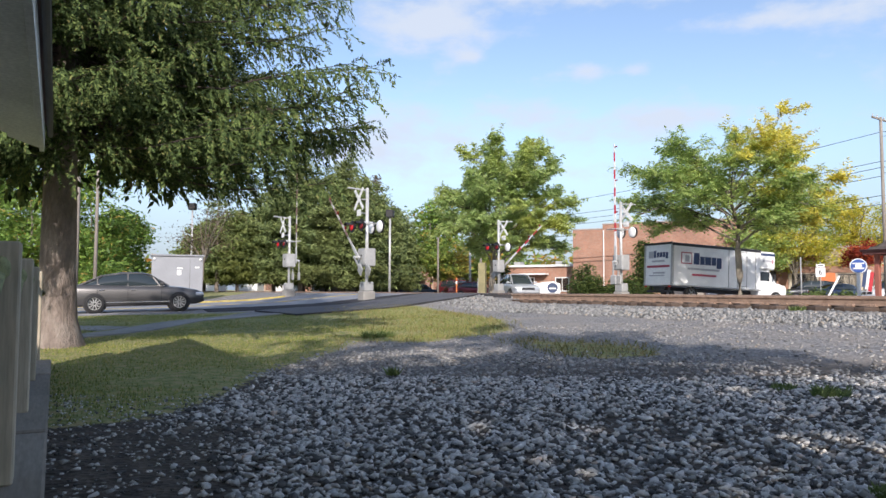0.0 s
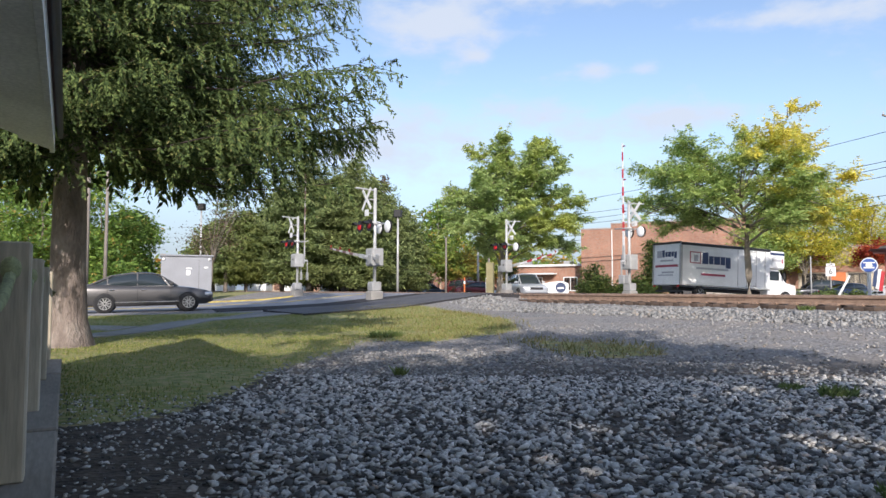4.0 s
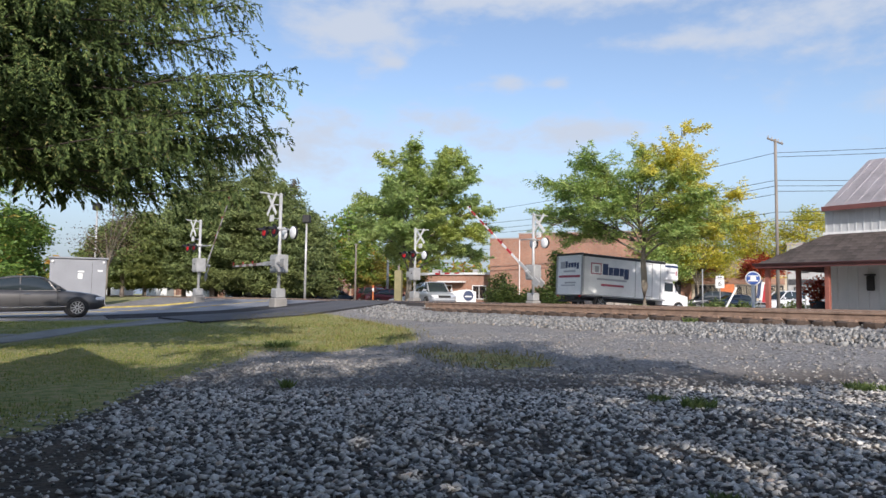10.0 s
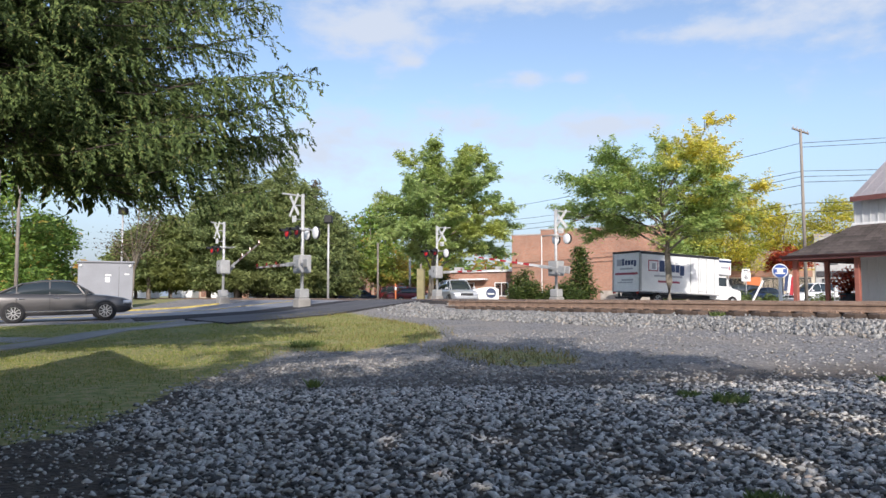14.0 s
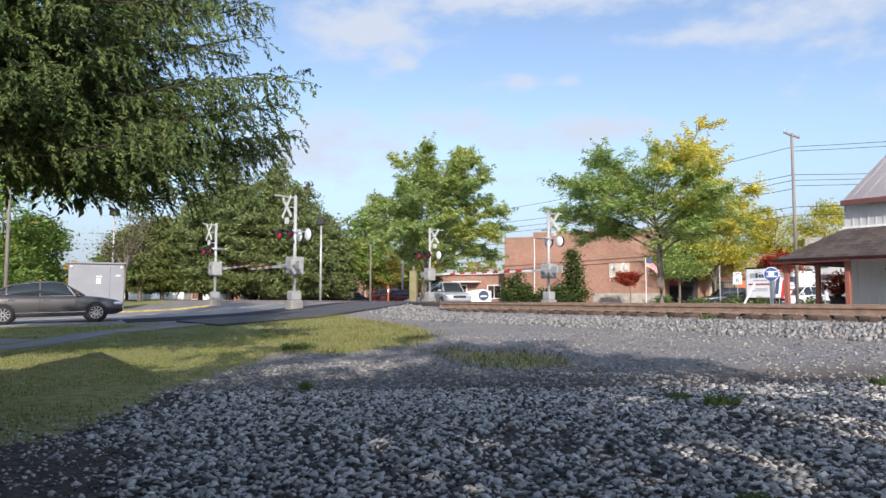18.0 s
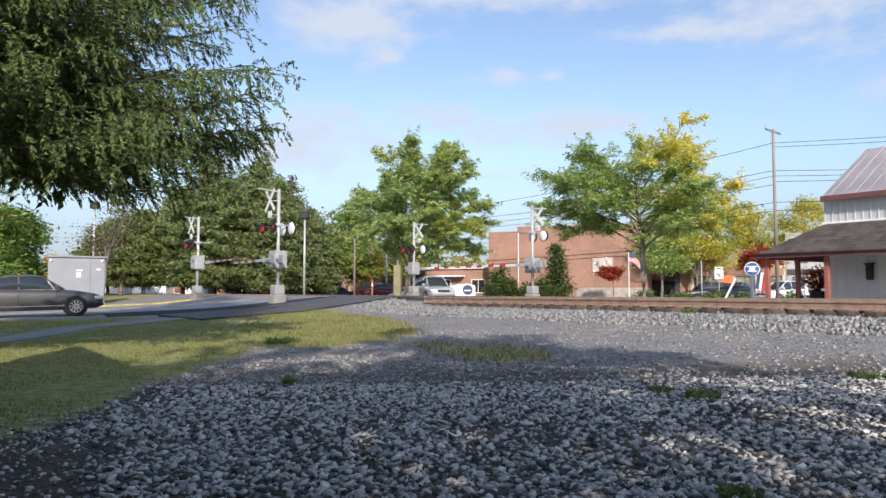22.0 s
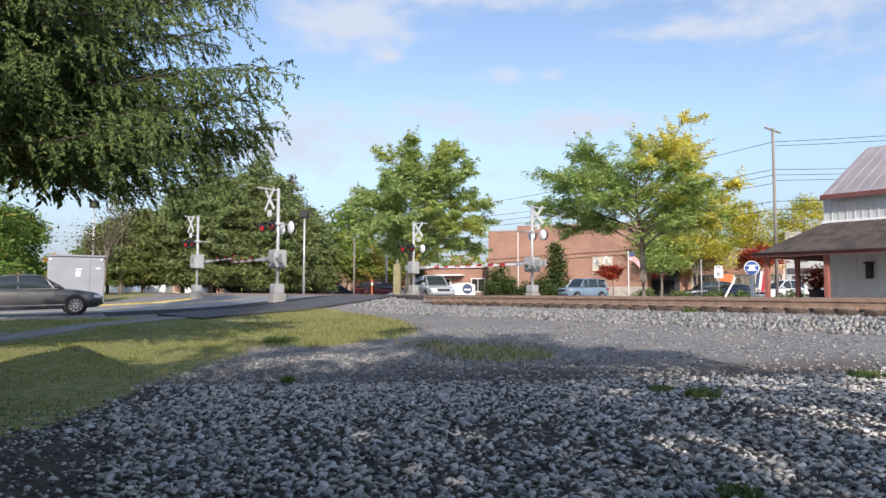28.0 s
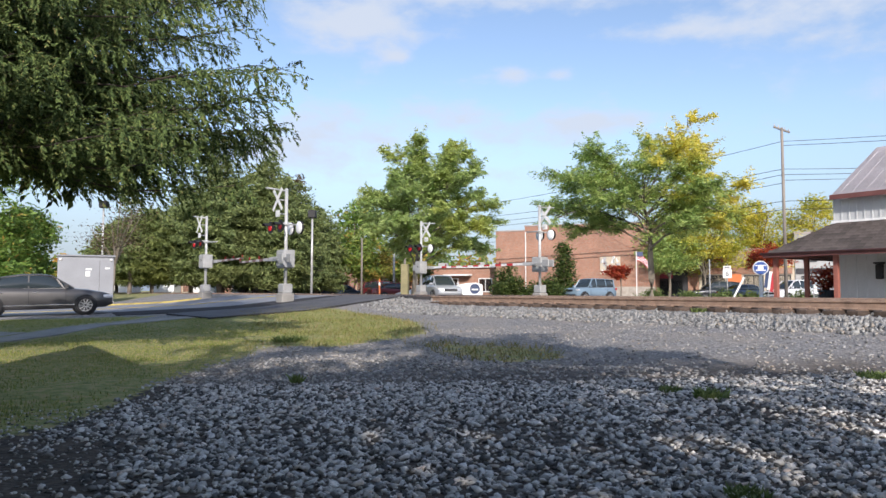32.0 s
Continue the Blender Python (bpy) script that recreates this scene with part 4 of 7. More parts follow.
SEDAN = dict(L=4.85, W=1.84, H=1.46, r=0.335, wb=(-1.33, 1.5), low=0.2,
             body=[(-2.42, 0.42, 0.78, 0.74), (-2.36, 0.3, 0.95, 0.84), (-1.9, 0.24, 1.03, 0.9), (-1.0, 0.22, 0.99, 0.92), (0.2, 0.22, 0.95, 0.92), (1.0, 0.22, 0.93, 0.92), (1.6, 0.23, 0.87, 0.9), (2.15, 0.25, 0.76, 0.83), (2.38, 0.34, 0.66, 0.7)],
             cabin=[(-1.85, 1.02, 0.72, 0.7), (-1.1, 1.36, 0.74, 0.58), (-0.5, 1.45, 0.76, 0.57), (0.1, 1.455, 0.77, 0.57), (0.45, 1.4, 0.77, 0.58), (1.15, 0.95, 0.75, 0.68)], belt=0.95, pillars=(-1.25, -0.25, 0.6))
SUV = dict(L=4.7, W=1.9, H=1.78, r=0.36, wb=(-1.35, 1.35), low=0.3,
           body=[(-2.33, 0.5, 0.95, 0.82), (-2.28, 0.36, 1.1, 0.9), (-1.6, 0.3, 1.12, 0.94), (0, 0.3, 1.08, 0.95), (0.95, 0.3, 1.06, 0.95), (1.6, 0.32, 0.98, 0.92), (2.2, 0.36, 0.88, 0.86), (2.35, 0.45, 0.78, 0.76)],
           cabin=[(-2.25, 1.1, 0.76, 0.74), (-2.0, 1.66, 0.76, 0.62), (-1.2, 1.76, 0.78, 0.6), (0.0, 1.77, 0.79, 0.6), (0.4, 1.7, 0.79, 0.61), (1.15, 1.08, 0.77, 0.7)], belt=1.08, pillars=(-2.0, -1.1, -0.1, 0.65))
BOXY = dict(L=4.6, W=1.93, H=1.88, r=0.4, wb=(-1.35, 1.4), low=0.38,
            body=[(-2.2, 0.5, 1.05, 0.9), (-2.15, 0.42, 1.16, 0.94), (-1.4, 0.38, 1.18, 0.95), (0, 0.38, 1.16, 0.95), (0.85, 0.38, 1.16, 0.95), (1.5, 0.4, 1.13, 0.94), (2.1, 0.42, 1.08, 0.92), (2.22, 0.5, 1.0, 0.86)],
            cabin=[(-2.12, 1.17, 0.8, 0.78), (-2.02, 1.8, 0.8, 0.7), (-1.2, 1.87, 0.82, 0.68), (0.1, 1.87, 0.82, 0.68), (0.35, 1.82, 0.82, 0.68), (0.85, 1.17, 0.81, 0.76)], belt=1.17, pillars=(-2.0, -1.1, -0.05, 0.45))


def section(x, zb, zt, w):
    h = zt - zb
    right = [(w * 0.86, zb), (w * 0.97, zb + 0.12 * h), (w, zb + 0.45 * h), (w * 0.985, zb + 0.75 * h), (w * 0.93, zt - 0.05 * h), (w * 0.8, zt), (w * 0.4, zt + 0.02)]
    return [(x, y, z) for y, z in right] + [(x, -y, z) for y, z in right[::-1]]


def vehicle(m, spec, paint_m, label, category="car", name="car", detail=True, group=""):
    v = thing(name, m, label, category, group)
    bm = bmesh.new()
    loft(bm, [section(*s) for s in spec["body"]])
    body = part("body", bm, paint_m, v, "", True)
    W = spec["W"] / 2
    # dark wheel wells
    for wx in spec["wb"]:
        for sy in (-1, 1):
            bm = bmesh.new()
            rod(bm, (wx, sy * (W - 0.2), spec["r"]), (wx, sy * (W + 0.004), spec["r"]), spec["r"] * 1.13, seg=22)
            part("wheel_arch", bm, M_blacktrim, v)
            wheel_parts(v, wx, sy * (W - 0.012), spec["r"], 0.2)
    # glasshouse
    bm = bmesh.new()

    def ring(x, zr, wb, wt, g=0.0):
        z0 = spec["belt"] - 0.06
        return [(x, wb + g, z0), (x, wb - 0.02 + g, z0 + (zr - z0) * 0.35), (x, wt + g, zr - 0.03), (x, wt * 0.6, zr + g), (x, -wt * 0.6, zr + g), (x, -wt - g, zr - 0.03), (x, -wb + 0.02 - g, z0 + (zr - z0) * 0.35), (x, -wb - g, z0)]
    loft(bm, [ring(*c) for c in spec["cabin"]])
    part("glasshouse", bm, M_carglass, v, "dark reflecting car windows", True)
    bm = bmesh.new()
    cs = spec["cabin"][1:-1]
    loft(bm, [[(x, wt + 0.012, zr - 0.05), (x, wt + 0.006, zr - 0.015), (x, wt * 0.6, zr + 0.016), (x, -wt * 0.6, zr + 0.016), (x, -wt - 0.006, zr - 0.015), (x, -wt - 0.012, zr - 0.05)] for x, zr, wb, wt in cs], closed=False, cap=False)
    bmesh.ops.solidify(bm, geom=bm.faces[:], thickness=0.01)
    part("roof", bm, paint_m, v, "", True)

    def at_x(px):
        for a, b in zip(spec["cabin"], spec["cabin"][1:]):
            if a[0] <= px <= b[0]:
                t = (px - a[0]) / (b[0] - a[0])
                return [p + (q - p) * t for p, q in zip(a, b)]
    for px in spec["pillars"]:
        c = at_x(px)
        c2 = at_x(min(max(px + (0.25 if px > 0.2 else 0.0), spec["cabin"][0][0]), spec["cabin"][-1][0]))
        for sy in (-1, 1):
            bm = bmesh.new()
            rod(bm, (c2[0], sy * (c2[2] + 0.0), spec["belt"] - 0.04), (px, sy * (c[3] + 0.01), c[1] - 0.03), 0.035, seg=6)
            part("pillar", bm, paint_m, v)
    for k, end in ((0, -1), (-1, 1)):        # the sloping screen edges
        a, b = (spec["cabin"][0], spec["cabin"][1]) if end < 0 else (spec["cabin"][-1], spec["cabin"][-2])
        for sy in (-1, 1):
            bm = bmesh.new()
            rod(bm, (a[0], sy * a[3], a[1] - 0.02), (b[0], sy * (b[3] + 0.01), b[1] - 0.02), 0.04, seg=6)
            part("pillar", bm, paint_m, v)
    f, r = spec["body"][-1], spec["body"][0]
    for sy in (-1, 1):
        bm = bmesh.new()
        box(bm, (0.3, 0.34, 0.13), (f[0] - 0.16, sy * (f[3] - 0.02), f[2] - 0.03), Matrix(), 0.04)
        part("headlight", bm, M_lamp, v, "clear headlight")
        bm = bmesh.new()
        box(bm, (0.2, 0.3, 0.16), (r[0] + 0.1, sy * (r[3] - 0.06), r[2] - 0.02), Matrix(), 0.04)
        part("taillight", bm, M_tail, v, "red tail lamp")
        bm = bmesh.new()
        c = at_x(spec["pillars"][-1] + 0.2)
        box(bm, (0.14, 0.2, 0.13), (spec["pillars"][-1] + 0.3, sy * (W + 0.02), spec["belt"] + 0.08), Matrix(), 0.03)
        part("door_mirror", bm, paint_m, v)
        if detail:
            mid = spec["pillars"][1] if len(spec["pillars"]) > 3 else spec["pillars"][-2]
            for hx in (mid - 0.85, mid + 0.2):
                bm = bmesh.new()
                box(bm, (0.2, 0.03, 0.03), (hx, sy * (W * 0.985 + 0.012), spec["belt"] - 0.13), Matrix(), 0.008)
                part("door_handle", bm, M_chrome, v, "chrome door handle")
            for hx in (mid, spec["pillars"][-1] + 0.28, mid - 1.0):
                bm = bmesh.new()
                box(bm, (0.012, 0.012, spec["belt"] - spec["low"] - 0.25), (hx, sy * (W * 0.998), (spec["belt"] + spec["low"]) / 2 + 0.02))
                part("door_gap", bm, M_blacktrim, v)
            bm = bmesh.new()
            box(bm, (2.3, 0.02, 0.035), (0.05, sy * (W * 0.99 + 0.004), spec["low"] + 0.17), Matrix(), 0.006)
            part("side_trim", bm, M_chrome, v, "thin chrome sill strip")
            bm = bmesh.new()
            box(bm, (spec["cabin"][-1][0] - spec["cabin"][0][0] - 0.3, 0.02, 0.02), ((spec["cabin"][-1][0] + spec["cabin"][0][0]) / 2, sy * (spec["cabin"][2][2] + 0.02), spec["belt"] - 0.005))
            part("window_trim", bm, M_chrome, v, "chrome window strip")
    bm = bmesh.new()
    box(bm, (0.08, 0.9, 0.16), (f[0] - 0.01, 0, f[2] - 0.08), Matrix(), 0.02)
    part("grille", bm, M_blacktrim, v)
    bm = bmesh.new()
    box(bm, (0.1, spec["W"] * 0.8, 0.1), (f[0] - 0.02, 0, f[1] + 0.06), Matrix(), 0.03)
    part("bumper", bm, M_blacktrim if spec is BOXY else paint_m, v)
    return v


RHEAD = math.degrees(math.atan2(RD.y, RD.x))


def ground_pose(x, y, rz, dz=0.02):
    d = Vector((math.cos(radians(rz)), math.sin(radians(rz))))
    p, q = gz(x + d.x, y + d.y), gz(x - d.x, y - d.y)
    return pose(x, y, gz(x, y) + dz, 0, -math.degrees(math.atan2(p - q, 2)), rz)


vehicle(ground_pose(-14.75, 24.95, RHEAD + 2), SEDAN, P_grey, "dark grey four-door saloon waiting at the crossing", "car", "saloon_car")
far = [
    (SUV, P_silver, -0.7, 48.9, -72, "silver crossover car parked beyond the tracks", "crossover_car"),
    (SUV, P_red, -6.4, 67.0, -45, "dark red estate car parked beyond the crossing", "estate_car"),
    (SEDAN, P_red, -4.6, 60.0, 20, "red saloon car parked near the brick shops", "saloon_car"),
    (SUV, P_dark, -17.3, 78.0, 150, "black off-roader parked beyond the road", "off_roader"),
    (SUV, P_dark, -14.7, 77.0, 80, "dark off-roader parked with its tail out", "off_roader"),
    (SEDAN, P_navy, -11.5, 76.0, 15, "dark blue saloon car parked beyond the road", "saloon_car"),
    (SEDAN, P_silver, -17.5, 66.0, 10, "pale saloon car parked by the brick columns", "saloon_car"),
    (SEDAN, P_navy, 26.0, 62.0, 10, "blue saloon car parked by the shops", "saloon_car"),
    (SUV, P_white, 27.8, 57.5, 200, "white estate car parked behind the porch", "estate_car"),
    (SUV, P_dark, 24.8, 66.0, 180, "dark off-roader parked by the kerb", "off_roader"),
    (SEDAN, P_white, 31.5, 61, 170, "white saloon car parked behind the porch", "saloon_car"),
]
for spec, pm, cx, cy, rz, lab, nm in far:
    vehicle(ground_pose(cx, cy, rz), spec, pm, lab, "car", nm, False)
BRONCO = vehicle(ground_pose(11.2, 57, RHEAD + 185), BOXY, P_blue, "square grey-blue off-roader with black roof pillars driving up", "car", "off_roader")

PASSING = vehicle(ground_pose(8.0, 51.4, 170), SEDAN, P_white, "white saloon car driving past behind the tracks", "car", "saloon_car", True)


def box_truck():
    t = thing("box_truck", pose(0, 0, 0), "white box truck with printed sides and a cab-over attic", "truck")
    bm = bmesh.new()
    box(bm, (6.5, 2.4, 2.4), (3.25, 0, 2.05), bevel=0.03)
    body = part("cargo_box", bm, M_white, t, "white panelled cargo box")
    for sy in (-1, 1):
        for xx in (0.06, 4.05, 4.72, 5.42, 6.1):
            bm = bmesh.new()
            box(bm, (0.035, 0.02, 2.25), (xx, sy * 1.205, 2.05))
            part("panel_rib", bm, M_case, body)
        for zz in (0.86, 3.16):
            bm = bmesh.new()
            box(bm, (6.52, 0.05, 0.08 if zz < 1 else 0.16), (3.25, sy * 1.2, zz), bevel=0.01)
            part("edge_rail", bm, M_case if zz < 1 else M_blacktrim, body, "aluminium edge rail" if zz < 1 else "dark roof edge rail")
        # square emblem, a word drawn as dark blocks, two thin lines
        for (cx, cz, w, h, mm, up) in ((0.98, 2.42, 0.78, 0.66, M_maroon, 0), (0.98, 2.42, 0.66, 0.54, M_white, 1), (1.02, 2.4, 0.3, 0.36, M_greyprint, 2), (2.2, 1.83, 2.3, 0.11, M_greyprint, 0), (2.25, 1.5, 1.75, 0.12, M_maroon, 0)):
            bm = bmesh.new()
            box(bm, (w, 0.006, h), (cx, sy * (1.212 + 0.003 * up), cz))
            part("print", bm, mm, body)
        for cx, cz, w, h in ((1.68, 2.42, 0.42, 0.66), (2.1, 2.33, 0.32, 0.46), (2.52, 2.33, 0.44, 0.46), (2.94, 2.33, 0.32, 0.46), (3.32, 2.24, 0.36, 0.62)):
            bm = bmesh.new()
            box(bm, (w, 0.006, h), (cx, sy * 1.212, cz), bevel=0.002)
            part("print", bm, M_navy, body)
        # side door outline
        for cx, cz, w, h in ((5.07, 3.0, 0.7, 0.04), (5.07, 1.02, 0.7, 0.04), (4.86, 2.0, 0.04, 1.0)):
            bm = bmesh.new()
            box(bm, (w, 0.02, h), (cx, sy * 1.207, cz))
            part("door_rail", bm, M_case, body)
    # rear door with its prints
    for (cy, cz, w, h, mm) in ((0, 2.05, 2.05, 2.15, M_white), (0.62, 2.6, 0.44, 0.4, M_greyprint), (0.28, 2.62, 0.2, 0.4, M_navy), (0.02, 2.58, 0.2, 0.28, M_navy), (-0.24, 2.58, 0.24, 0.28, M_navy), (-0.5, 2.58, 0.2, 0.28, M_navy), (-0.74, 2.53, 0.2, 0.36, M_navy), (0, 2.22, 1.1, 0.1, M_greyprint), (0, 1.92, 1.95, 0.13, M_maroon), (-0.1, 1.55, 1.0, 0.1, M_greyprint), (0.1, 1.4, 1.3, 0.07, M_greyprint)):
        bm = bmesh.new()
        box(bm, (0.008, w, h), (-0.006 - (0.004 if mm is not M_white else 0), cy, cz))
        part("rear_print" if mm is not M_white else "rear_door", bm, mm, body)
    for sy in (-1, 1):
        bm = bmesh.new()
        box(bm, (0.06, 0.12, 2.4), (-0.01, sy * 1.15, 2.05), bevel=0.01)
        part("corner_post", bm, M_case, body)
        bm = bmesh.new()
        box(bm, (0.05, 0.16, 0.1), (-0.03, sy * 1.0, 0.78), bevel=0.01)
        part("taillight", bm, M_tail, t, "red tail lamp")
    bm = bmesh.new()
    box(bm, (0.08, 2.4, 0.12), (-0.01, 0, 3.22), bevel=0.01)
    part("roof_rail", bm, M_blacktrim, body)
    bm = bmesh.new()
    box(bm, (1.25, 2.3, 1.05), (7.1, 0, 2.65), bevel=0.08)
    attic = part("attic", bm, M_white, t, "white over-cab attic")
    for sy in (-1, 1):
        for cx, cz, w, h, mm in ((7.1, 3.0, 1.1, 0.14, M_navy), (7.05, 2.62, 0.7, 0.14, M_greyprint), (7.5, 2.6, 0.1, 0.26, M_maroon)):
            bm = bmesh.new()
            box(bm, (w, 0.006, h), (cx, sy * 1.154, cz))
            part("print", bm, mm, attic)
    bm = bmesh.new()
    loft(bm, [[(x, y, z) for y, z in ((-w, zb), (-w, zt), (w, zt), (w, zb))] for x, zb, zt, w in ((6.5, 0.6, 2.1, 0.98), (7.35, 0.6, 2.1, 0.98), (7.9, 0.6, 1.35, 1.0), (8.75, 0.6, 1.2, 0.95), (8.85, 0.65, 0.95, 0.9))])
    cab = part("cab", bm, M_white, t, "white cab with sloping bonnet")
    for sy in (-1, 1):
        bm = bmesh.new()
        box(bm, (0.75, 0.012, 0.55), (7.05, sy * 0.985, 1.72), bevel=0.004)
        part("side_window", bm, M_carglass, cab)
        bm = bmesh.new()
        box(bm, (0.1, 0.18, 0.36), (7.6, sy * 1.18, 1.7), bevel=0.03)
        part("door_mirror", bm, M_blacktrim, cab)
        bm = bmesh.new()
        box(bm, (0.1, 0.3, 0.2), (8.8, sy * 0.72, 0.95), bevel=0.03)
        part("headlight", bm, M_lamp, cab)
    bm = bmesh.new()
    box(bm, (0.02, 1.7, 0.85), (0, 0, 0), bevel=0.004)
    part("windscreen", bm, M_carglass, cab, at=pose(7.66, 0, 1.74, 0, -36, 0))
    bm = bmesh.new()
    box(bm, (7.5, 0.9, 0.2), (3.8, 0, 0.68), bevel=0.02)
    box(bm, (0.12, 2.2, 0.12), (0.15, 0, 0.5), bevel=0.02)
    for sy in (-1, 1):
        box(bm, (0.08, 0.08, 0.35), (0.15, sy * 0.8, 0.66))
    part("chassis", bm, M_blacktrim, t)
    for wx in (1.5, 7.9):
        for sy in (-1, 1):
            wheel_parts(t, wx, sy * 0.95, 0.42, 0.28, 6)
    return t


TRUCK = box_truck()
# ---------------------------------------------------------------- trees
def quads(centres, axes_u, axes_v):
    """Flat leaf pieces: corners at c ± u, c ± v (diamonds)."""
    n = len(centres)
    V = np.stack([centres - axes_u, centres - axes_v * 0.8 + axes_u * 0.1, centres + axes_u, centres + axes_v * 0.8 + axes_u * 0.1], 1).reshape(-1, 3)
    return V, np.arange(4 * n).reshape(-1, 4)


def unit(a):
    return a / np.maximum(np.linalg.norm(a, axis=-1, keepdims=True), 1e-9)


def leaf_cloud(name, centres, spread, per, size, rng, material, parent, droop=0.2, flat=0.45, aspect=2.2, label=""):
    c = np.repeat(centres, per, 0)
    n = len(c)
    off = rng.normal(size=(n, 3)) * spread
    off[:, 2] *= flat
    c = c + off
    u = rng.normal(size=(n, 3))
    u[:, 2] = u[:, 2] * 0.45 - droop
    u = unit(u)
    w = unit(np.cross(u, rng.normal(size=(n, 3)) + np.array([0, 0, 1.2])))
    s = size * rng.uniform(0.55, 1.35, (n, 1))
    V, F = quads(c, u * s, w * s / aspect)
    return raw_mesh(name, V, F, material, label, "", parent, "")


def limb(bm, pts, r0, r1, seg=7):
    """One tapering tube through the points."""
    prev, n = None, len(pts) - 1
    for i, p in enumerate(pts):
        d = (pts[min(i + 1, n)] - pts[max(i - 1, 0)]).to_track_quat("Z", "Y")
        u, v = d @ Vector((1, 0, 0)), d @ Vector((0, 1, 0))
        r = r0 + (r1 - r0) * i / n
        ring = [bm.verts.new(p + (u * math.cos(k * math.tau / seg) + v * math.sin(k * math.tau / seg)) * r) for k in range(seg)]
        if prev:
            for k in range(seg):
                bm.faces.new((prev[k], prev[(k + 1) % seg], ring[(k + 1) % seg], ring[k]))
        prev = ring


def broadleaf(x, y, height, crown, base_z, trunk_r, rng_seed, material, label, name="leafy_tree", limbs=9, clumps=260, per=42, size=0.17, lean=(0, 0), spread=0.42, top=0.8, lumps=1.0, gap=0.04, shoots=0):
    """crown: half-widths (x, y) ; the crown reaches from base_z to height."""
    rng = np.random.default_rng(rng_seed)
    z0 = gz(x, y)
    t = thing(name, pose(x, y, z0), label, "tree")
    fork = Vector((lean[0] * 0.4, lean[1] * 0.4, base_z * 1.02))
    bm = bmesh.new()
    rod(bm, (0, 0, -0.1), (0, 0, 0.25), trunk_r * 1.5, trunk_r * 1.08, 10, False)
    limb(bm, [Vector((0, 0, 0.25)), fork * 0.5 + Vector((0.04, 0, 0)), fork], trunk_r * 1.08, trunk_r * 0.8, 10)
    part("trunk", bm, M_trunk, t, "", True)
    cz, rz = (base_z + height) / 2, (height - base_z) / 2
    cent, bm, bm2 = [], bmesh.new(), bmesh.new()
    for k in range(limbs):
        a = k * math.tau / limbs + rng.uniform(-0.3, 0.3)
        out = rng.uniform(0.55, 0.98)
        up = rng.uniform(0.15, 0.95)
        if k == 0:
            out, up = 0.1, 1.0
        end = Vector((crown[0] * out * math.cos(a) * math.sqrt(max(1 - (up * 0.8) ** 2, 0.1)) + lean[0], crown[1] * out * math.sin(a) * math.sqrt(max(1 - (up * 0.8) ** 2, 0.1)) + lean[1], base_z + 0.3 + (height - base_z - 0.6) * up))
        mid = fork.lerp(end, 0.5) + Vector((0, 0, rng.uniform(-0.1, 0.3))) * rz * 0.4
        pts = [fork * rng.uniform(0.86, 1.0), fork.lerp(mid, 0.5), mid, mid.lerp(end, 0.55) + Vector(rng.normal(size=3) * 0.12), end]
        limb(bm, pts, trunk_r * 0.5, 0.02, 6)
        for _ in range(6):
            i = rng.integers(1, 4)
            s = pts[i].lerp(pts[i + 1], rng.random())
            e = s + Vector((rng.normal() * crown[0] * 0.28, rng.normal() * crown[1] * 0.28, rng.uniform(-0.1, 0.4) * rz * 0.6))
            limb(bm2, [s, s.lerp(e, 0.5) + Vector((0, 0, 0.1)), e], trunk_r * 0.16, 0.012, 5)
            cent += [e, s.lerp(e, 0.6)]
        cent += [end, pts[3]]
    tagged(part("branchwork", bm, M_trunk, t, "", True), kind="stuff")
    tagged(part("twigwork", bm2, M_twig, t, "", True), kind="stuff")
    nz = Vector((rng_seed * 3.1, 1.7, 0))
    while len(cent) < clumps:
        p = rng.normal(size=3)
        p /= np.linalg.norm(p)
        r = rng.uniform(0.45, 1.0) ** 0.5
        v = Vector((p[0] * crown[0] * r + lean[0], p[1] * crown[1] * r + lean[1], cz + p[2] * rz * r))
        h = (v.z - base_z) / (height - base_z)
        wide = (0.55 + 0.45 * math.sin(math.pi * min(max(h, 0) * top + (1 - top) * 0.6, 1)))
        v.x, v.y = lean[0] + (v.x - lean[0]) * wide, lean[1] + (v.y - lean[1]) * wide
        if noise.noise(v * 0.55 * lumps + nz) < gap:
            continue
        cent.append(v)
    mid = Vector((lean[0], lean[1], base_z + 0.25 * rz))
    for _ in range(shoots):         # long shoots break the outline
        s = cent[int(rng.integers(0, len(cent)))]
        o = (s - mid).normalized() + Vector((0, 0, 0.35))
        for k in range(4):
            cent.append(s + o * (0.3 * k))
    c = np.array([v[:] for v in cent])
    leaf_cloud("crown", c, spread, per, size, rng, material, t, 0.25, 0.5)
    return t


